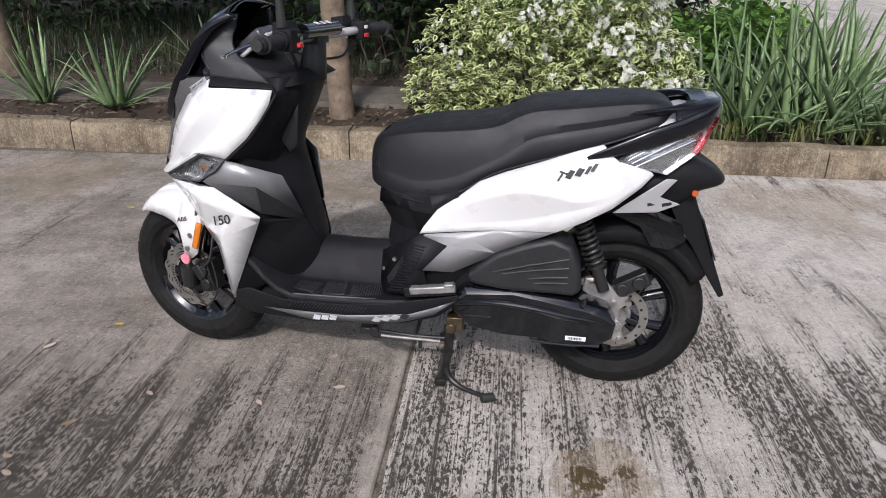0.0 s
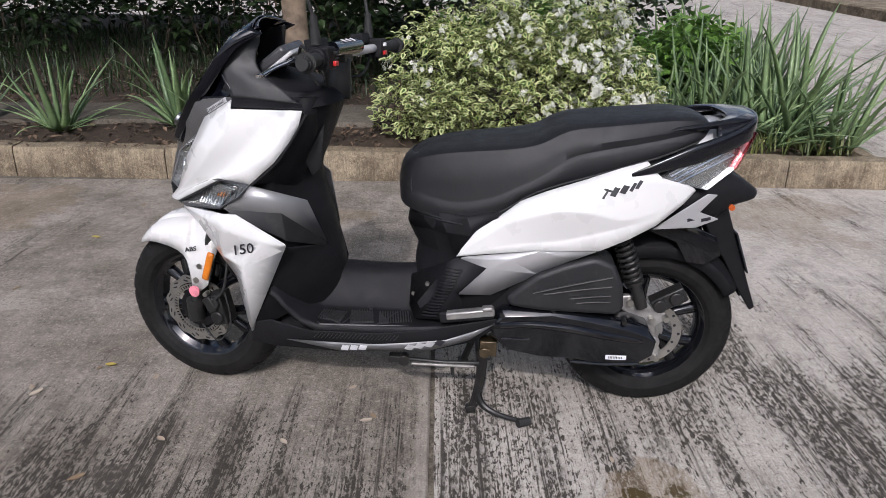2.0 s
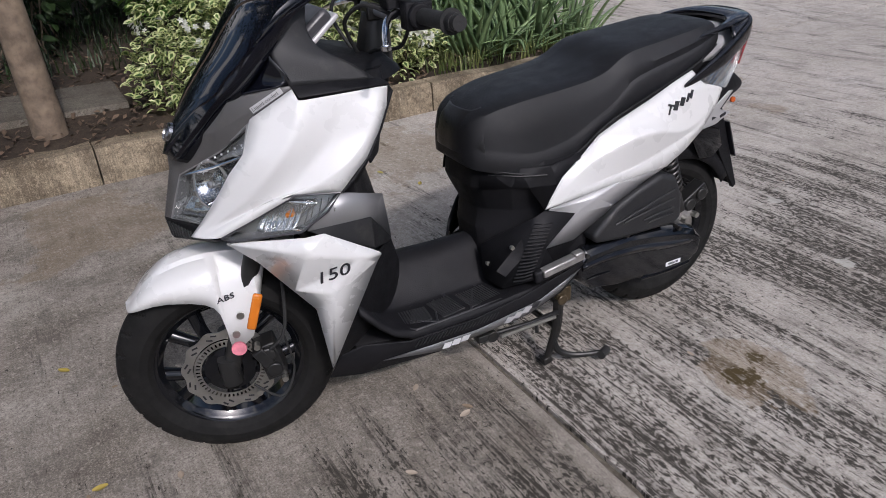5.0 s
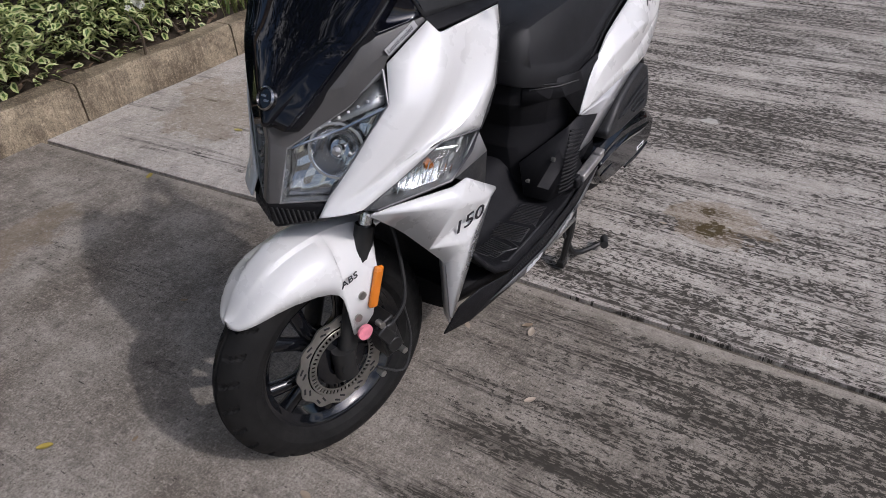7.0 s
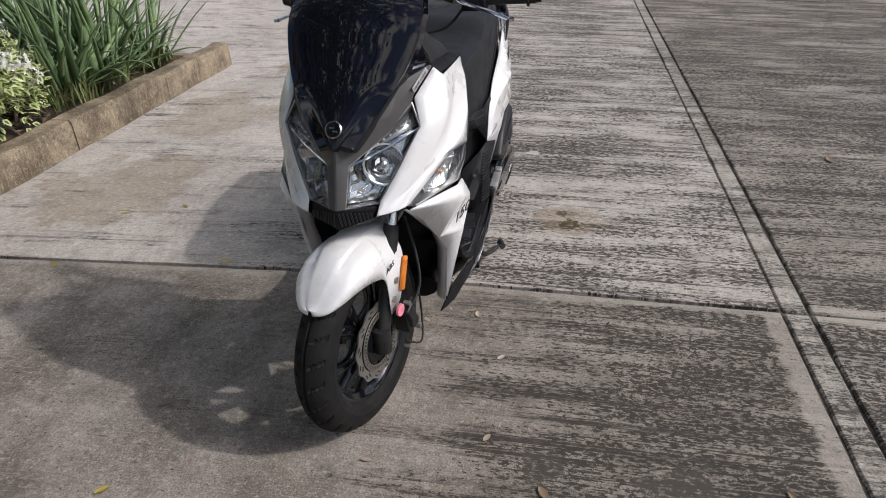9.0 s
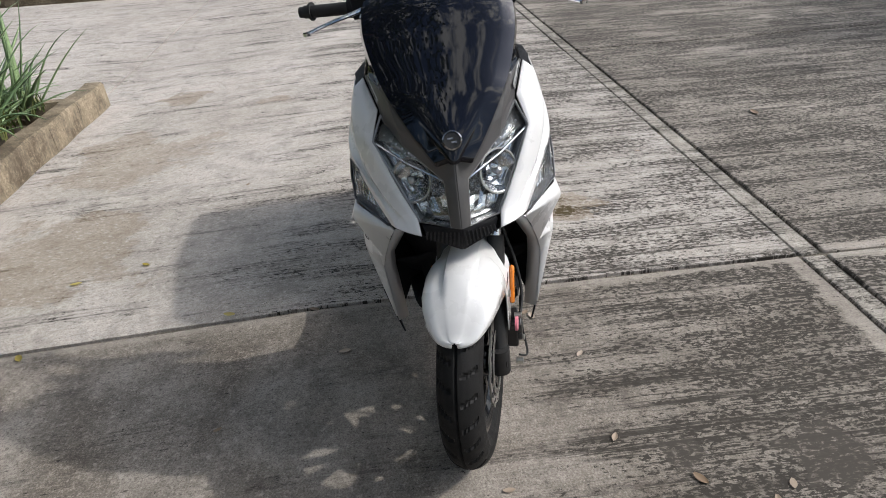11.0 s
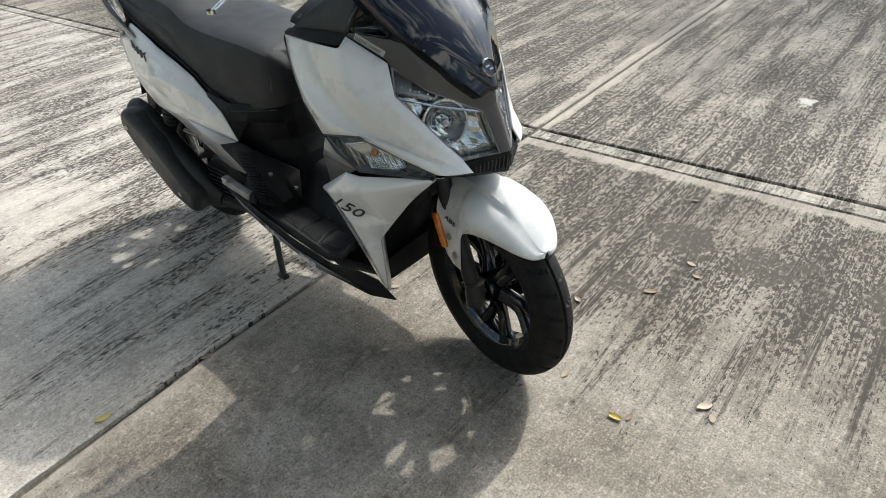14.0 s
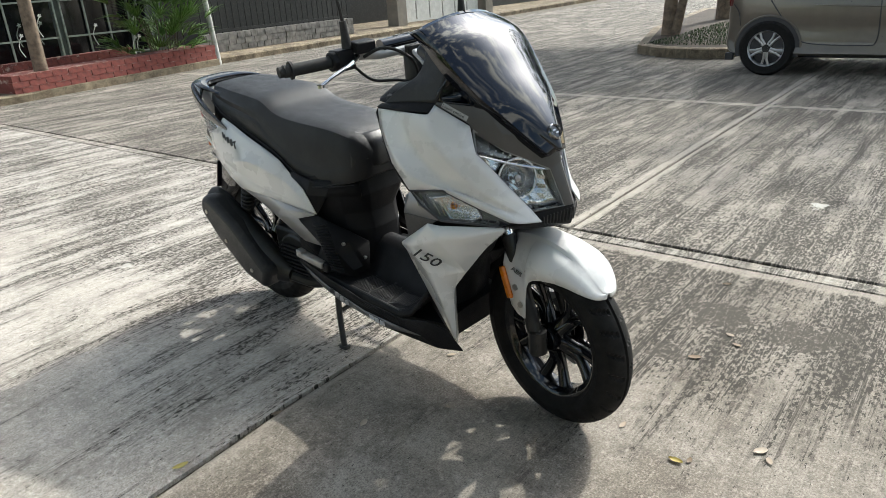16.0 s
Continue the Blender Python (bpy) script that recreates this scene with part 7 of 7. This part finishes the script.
def brick_wall(name, label, x, y0, y1, z0, z1, depth, at=None):
    """A low wall of separate bricks with pale joints; it runs along y."""
    wall = thing(name, label, "planter", at)
    part("core", box(x + depth / 2, (y0 + y1) / 2, (z0 + z1) / 2 - 0.005, depth - 0.014, y1 - y0 - 0.014, z1 - z0 - 0.01), PAINTED, wall)
    data = None
    row, z = 0, z0
    while z < z1 - 0.05:
        y = y0 + (0.12 if row % 2 else 0.0)
        while y < y1 - 0.2:
            if data is None:
                first = part("brick", box(0, 0, 0, 0.09, 0.235, 0.07), BRICK, wall, bevel=0.004, m=pose(x + 0.045, y + 0.12, z + 0.036))
                for mod in list(first.modifiers):
                    first.modifiers.remove(mod)
                data = first.data
            else:
                ob = new("brick", data)
                ob.parent = wall
                ob.matrix_basis = pose(x + 0.045 + 0.003 * math.sin(y * 9 + z * 31), y + 0.12, z + 0.036)
            y += 0.245
        z += 0.08
        row += 1
    return wall


LOT = pose(8.36, -0.22, 0, 0, 0, 12.1)
brick_wall("brick_planter", "low red brick planter at the pavement edge", -0.03, -3.76, 0.02, 0.11, 0.36, 0.5, LOT)
brick_wall("brick_planter", "second red brick row behind the planter", 1.15, -3.0, -0.7, 0.15, 0.42, 0.2, LOT)
tagged(part("planter_base", box(0.26, -1.87, 0.02, 0.60, 3.86, 0.18), KERB, bevel=0.01, m=LOT), "stained concrete footing of the planter", "footing", kind="structure")
tagged(part("planter_soil", box(0.25, -1.87, 0.31, 0.38, 3.6, 0.06), SOIL, m=LOT), "soil in the brick planter", "soil", kind="structure")
palm = thing("palm_shrub", "lush green fan palm shrub in the brick planter", "plant", pose(9.25, -3.0, 0.30))
qp = random.Random(71)
frond_v, frond_f = [], []
for k in range(9):
    a = -1.25 + 2.5 * k / 8
    v, f = blade_mesh(0.42, 0.036, 0.9 + 0.15 * abs(a), 0.5, qp, 0.1)
    m = pose(0.0, 0, 0.0, 0, 0, math.degrees(a))
    n = len(frond_v)
    frond_v += [tuple(m @ Vector(p)) for p in v]
    frond_f += [tuple(i + n for i in t) for t in f]
fan = mesh_data("frond", (frond_v, frond_f), PALM)
for k in range(170):
    ob = new("frond", fan)
    ob.parent = palm
    az, h = qp.uniform(0, 360), qp.uniform(0.0, 1.75)
    r = qp.uniform(0.05, 0.55)
    ob.matrix_basis = pose(r * math.cos(radians(az)), r * 1.5 * math.sin(radians(az)), h, qp.uniform(-20, 20), qp.uniform(-30, 30), az)
for k in range(14):
    a = TAU_ * k / 14
    part("cane", tube([(0.12 * math.cos(a), 0.2 * math.sin(a), -0.05), (0.2 * math.cos(a), 0.35 * math.sin(a), 0.5 + 0.06 * (k % 5))], 0.008, 6), TWIG, palm)
tagged(part("post", tube([(9.16, -3.96, 0.0), (9.12, -3.72, 3.4)], 0.045, 14), WHITEMETAL), "white painted steel post beside the planter", "post")
tree("tree", "slender tree in the brick planter", 8.6, -0.72, 3.0, 0.095, 45, 1.6)

house = thing("house", "dark green house front with pale window ironwork", "house")
part("wall", box(11.9, 1.5, 1.6, 0.3, 12.2, 3.4), GREENWALL, house)
for y in (-3.4, -1.6, 0.2, 2.0, 3.8):
    grille = part("window_grille", merge(*[box(11.68, y + 0.42 * k, 0.95, 0.03, 0.03, 1.5) for k in range(-2, 3)], *[box(11.67, y, z, 0.03, 1.7, 0.03) for z in (0.22, 0.62, 1.25, 1.68)]), GRILLE, house, "window with pale green bars")
    part("glass", box(11.74, y, 0.95, 0.02, 1.6, 1.5), GLOSS, grille)
    qg = random.Random(int(y * 10) + 400)
    for k in range(9):
        fy, fz = y + qg.uniform(-0.75, 0.75), qg.uniform(0.4, 1.5)
        part("iron_flower", merge(*[xf(box(0.02, 0, 0, 0.028, 0.01, 0.018), pose(11.655, fy, fz, 0, 72 * p, 90)) for p in range(5)], tube([(11.66, fy, fz), (11.66, fy + 0.08, fz - 0.18), (11.66, fy + 0.02, fz - 0.36)], 0.007, 6, 8)), WHITEMETAL if k % 3 else GRILLE, grille, "white iron flower")
house2 = thing("house", "dark fenced house front on a low stone wall", "house")
part("wall", box(12.4, -14.8, 1.6, 0.3, 20.0, 3.4), FENCE, house2)
stone_wall = part("stone_wall", box(10.02, -6.2, 0.30, 0.2, 3.9, 0.34), STONE, house2, "low stone-clad wall")
qs = random.Random(77)
for row in range(3):
    y = -8.14
    while y < -4.3:
        w = qs.uniform(0.14, 0.32)
        part("stone", box(9.915 + qs.uniform(-0.006, 0.006), y + w / 2, 0.19 + 0.11 * row, 0.03, w - 0.012, 0.098), STONE, stone_wall)
        y += w
for k in range(27):
    part("railing_bar", box(10.02, -8.1 + 0.146 * k, 1.05, 0.02, 0.02, 1.2), FENCE, house2)
for z in (0.52, 1.65):
    part("rail", box(10.02, -6.2, z, 0.03, 3.9, 0.04), FENCE, house2)
part("fence_panel", box(10.6, -6.2, 0.95, 0.03, 3.9, 1.5), FENCE, house2, "dark sheet behind the bars")
gate = part("gate", box(10.3, -11.9, 0.2, 0.04, 3.3, 0.05), WHITEMETAL, house2, "white metal gate")
for k in range(6):
    part("gate_panel", box(10.3, -13.3 + 0.55 * k, 0.65, 0.03, 0.5, 0.9), WHITEMETAL, gate)
for y in (-10.1, -13.9):
    part("pillar", box(10.3, y, 1.0, 0.35, 0.35, 1.9), PLASTER, house2, bevel=0.01)

# garden behind the path
for k, (x, y, w) in enumerate(((-8.5, 8.0, 2.0), (-5.5, 8.6, 2.2), (-2.6, 8.4, 1.8), (0.0, 8.2, 1.7), (-11.5, 8.4, 2.0), (1.7, 8.9, 0.8), (-7.0, 10.2, 2.4), (-3.8, 10.4, 2.4), (-0.6, 10.3, 2.2), (-10.5, 10.4, 2.4), (-1.4, 7.0, 0.8), (-8.8, 11.5, 2.6), (-5.4, 11.6, 2.6), (-2.2, 11.5, 2.6), (0.9, 11.4, 1.8))):
    qk = random.Random(80 + k)
    cs = [(x + qk.uniform(-w, w) * 0.7, y + qk.uniform(-0.4, 0.4), qk.uniform(0.3, 2.1), qk.uniform(0.45, 0.7)) for _ in range(13)]
    bush("hedge", "dark green hedge behind the garden path", cs, 2600, 0.125, 90 + k, [HEDGE], 0, 12, two=False)
for k, (x, y, w) in enumerate(((1.2, 6.5, 0.5), (1.9, 7.0, 0.5), (1.75, 6.1, 0.35), (0.4, 7.2, 0.6))):
    qk = random.Random(180 + k)
    cs = [(x + qk.uniform(-w, w), y + qk.uniform(-0.3, 0.3), qk.uniform(0.2, 0.6), qk.uniform(0.2, 0.34)) for _ in range(7)]
    bush("shrub", "bright green leafy shrub in the bed", cs, 1500, 0.09, 190 + k, [PALM], 0, 10, two=False)
blades("grass", "dark uneven grass behind the garden path", lambda q: (q.uniform(-12, 2.0), q.uniform(5.9, 10.5), 0.06), 12000, 0.16, 62, HEDGE)
blades("grass", "dry yellow-green grass round the tall aloes", lambda q: (q.uniform(1.0, 2.4), q.uniform(4.38, 5.4), 0.07), 900, 0.14, 63, GRASS)


def scatter(name, label, area, count, size, seed, material):
    """Fallen leaves lying about: one mesh."""
    q = random.Random(seed)
    v, f = [], []
    for k in range(count):
        x, y, z = area(q)
        s = size * q.uniform(0.5, 1.3)
        m = Matrix.Translation((x, y, z + q.uniform(0.002, 0.02))) @ Euler((q.uniform(-0.5, 0.5), q.uniform(-0.5, 0.5), q.uniform(0, 6.3))).to_matrix().to_4x4()
        n = len(v)
        v += [tuple(m @ (Vector(p) * s)) for p in ((-0.5, 0, 0.05), (-0.1, -0.22, 0.1), (0.5, 0, 0.0), (-0.1, 0.22, 0.1), (0, 0, -0.02))]
        f += [(n, n + 1, n + 4), (n + 1, n + 2, n + 4), (n + 2, n + 3, n + 4), (n + 3, n, n + 4)]
    return tagged(new(name, mesh_data(name, (v, f), material)), label, "leaf litter", kind="stuff")


scatter("leaf_litter", "brown fallen leaves on the soil of the bed", lambda q: (q.uniform(-7, 2.3), q.uniform(4.4, 7.2), 0.085), 6500, 0.05, 64, LITTER)


def fallen(x, y, size, turn, material, label, seed):
    """One curled fallen leaf lying on the concrete."""
    q = random.Random(seed)
    rows = []
    c = q.uniform(0.05, 0.22)
    for k in range(7):
        t = k / 6
        w = size * 0.26 * math.sin(math.pi * (0.06 + 0.9 * t)) ** 0.8
        rows.append([(size * (t - 0.5), u * w, c * size * u * u * 0.5 + 0.12 * size * (t - 0.5) ** 2 + 0.002) for u in (-1, -0.5, 0, 0.5, 1)])
    ob = part("fallen_leaf", grid(rows), material, m=pose(x, y, fall(y) + 0.001, q.uniform(-3, 3), q.uniform(-3, 3), turn))
    return tagged(ob, label, "leaf", "leaves on the concrete")


for k, (x, y, s) in enumerate(((-1.44, 2.05, 0.05), (-0.3, 2.81, 0.06), (-1.46, 2.62, 0.05), (-0.38, 3.52, 0.06), (0.1, 3.49, 0.06), (-2.03, 3.23, 0.06), (0.18, 3.23, 0.05))):
    fallen(x, y, s * 0.75, 70 * k, YELLOWLEAF, "small yellow-green fallen leaf on the concrete", k)
for k, (x, y, s) in enumerate(((1.2, 0.06, 0.12), (-1.61, 1.89, 0.07), (-0.62, 2.39, 0.06), (-1.35, 1.3, 0.055), (-1.3, 1.51, 0.07), (-1.26, 1.98, 0.05), (-0.77, 1.66, 0.05), (-0.54, 1.76, 0.06), (-2.08, 2.62, 0.06), (-1.64, 1.92, 0.05), (-1.39, 1.36, 0.05), (-0.6, 1.93, 0.05), (0.17, 1.59, 0.04), (-1.13, 1.67, 0.05), (-1.21, 0.89, 0.05), (-0.35, 2.5, 0.06), (-0.52, 1.78, 0.05), (-1.34, 2.44, 0.03), (-2.4, 3.6, 0.06), (-2.0, 3.75, 0.06), (-2.6, 4.0, 0.07), (-1.85, 3.9, 0.05), (-1.47, 2.03, 0.04), (0.9, 2.9, 0.04), (1.5, 2.2, 0.03), (0.8, 0.9, 0.04), (-0.9, 2.75, 0.04))):
    fallen(x, y, s * 0.62, 53 * k, BROWNLEAF, "dry brown fallen leaf on the concrete", 40 + k)
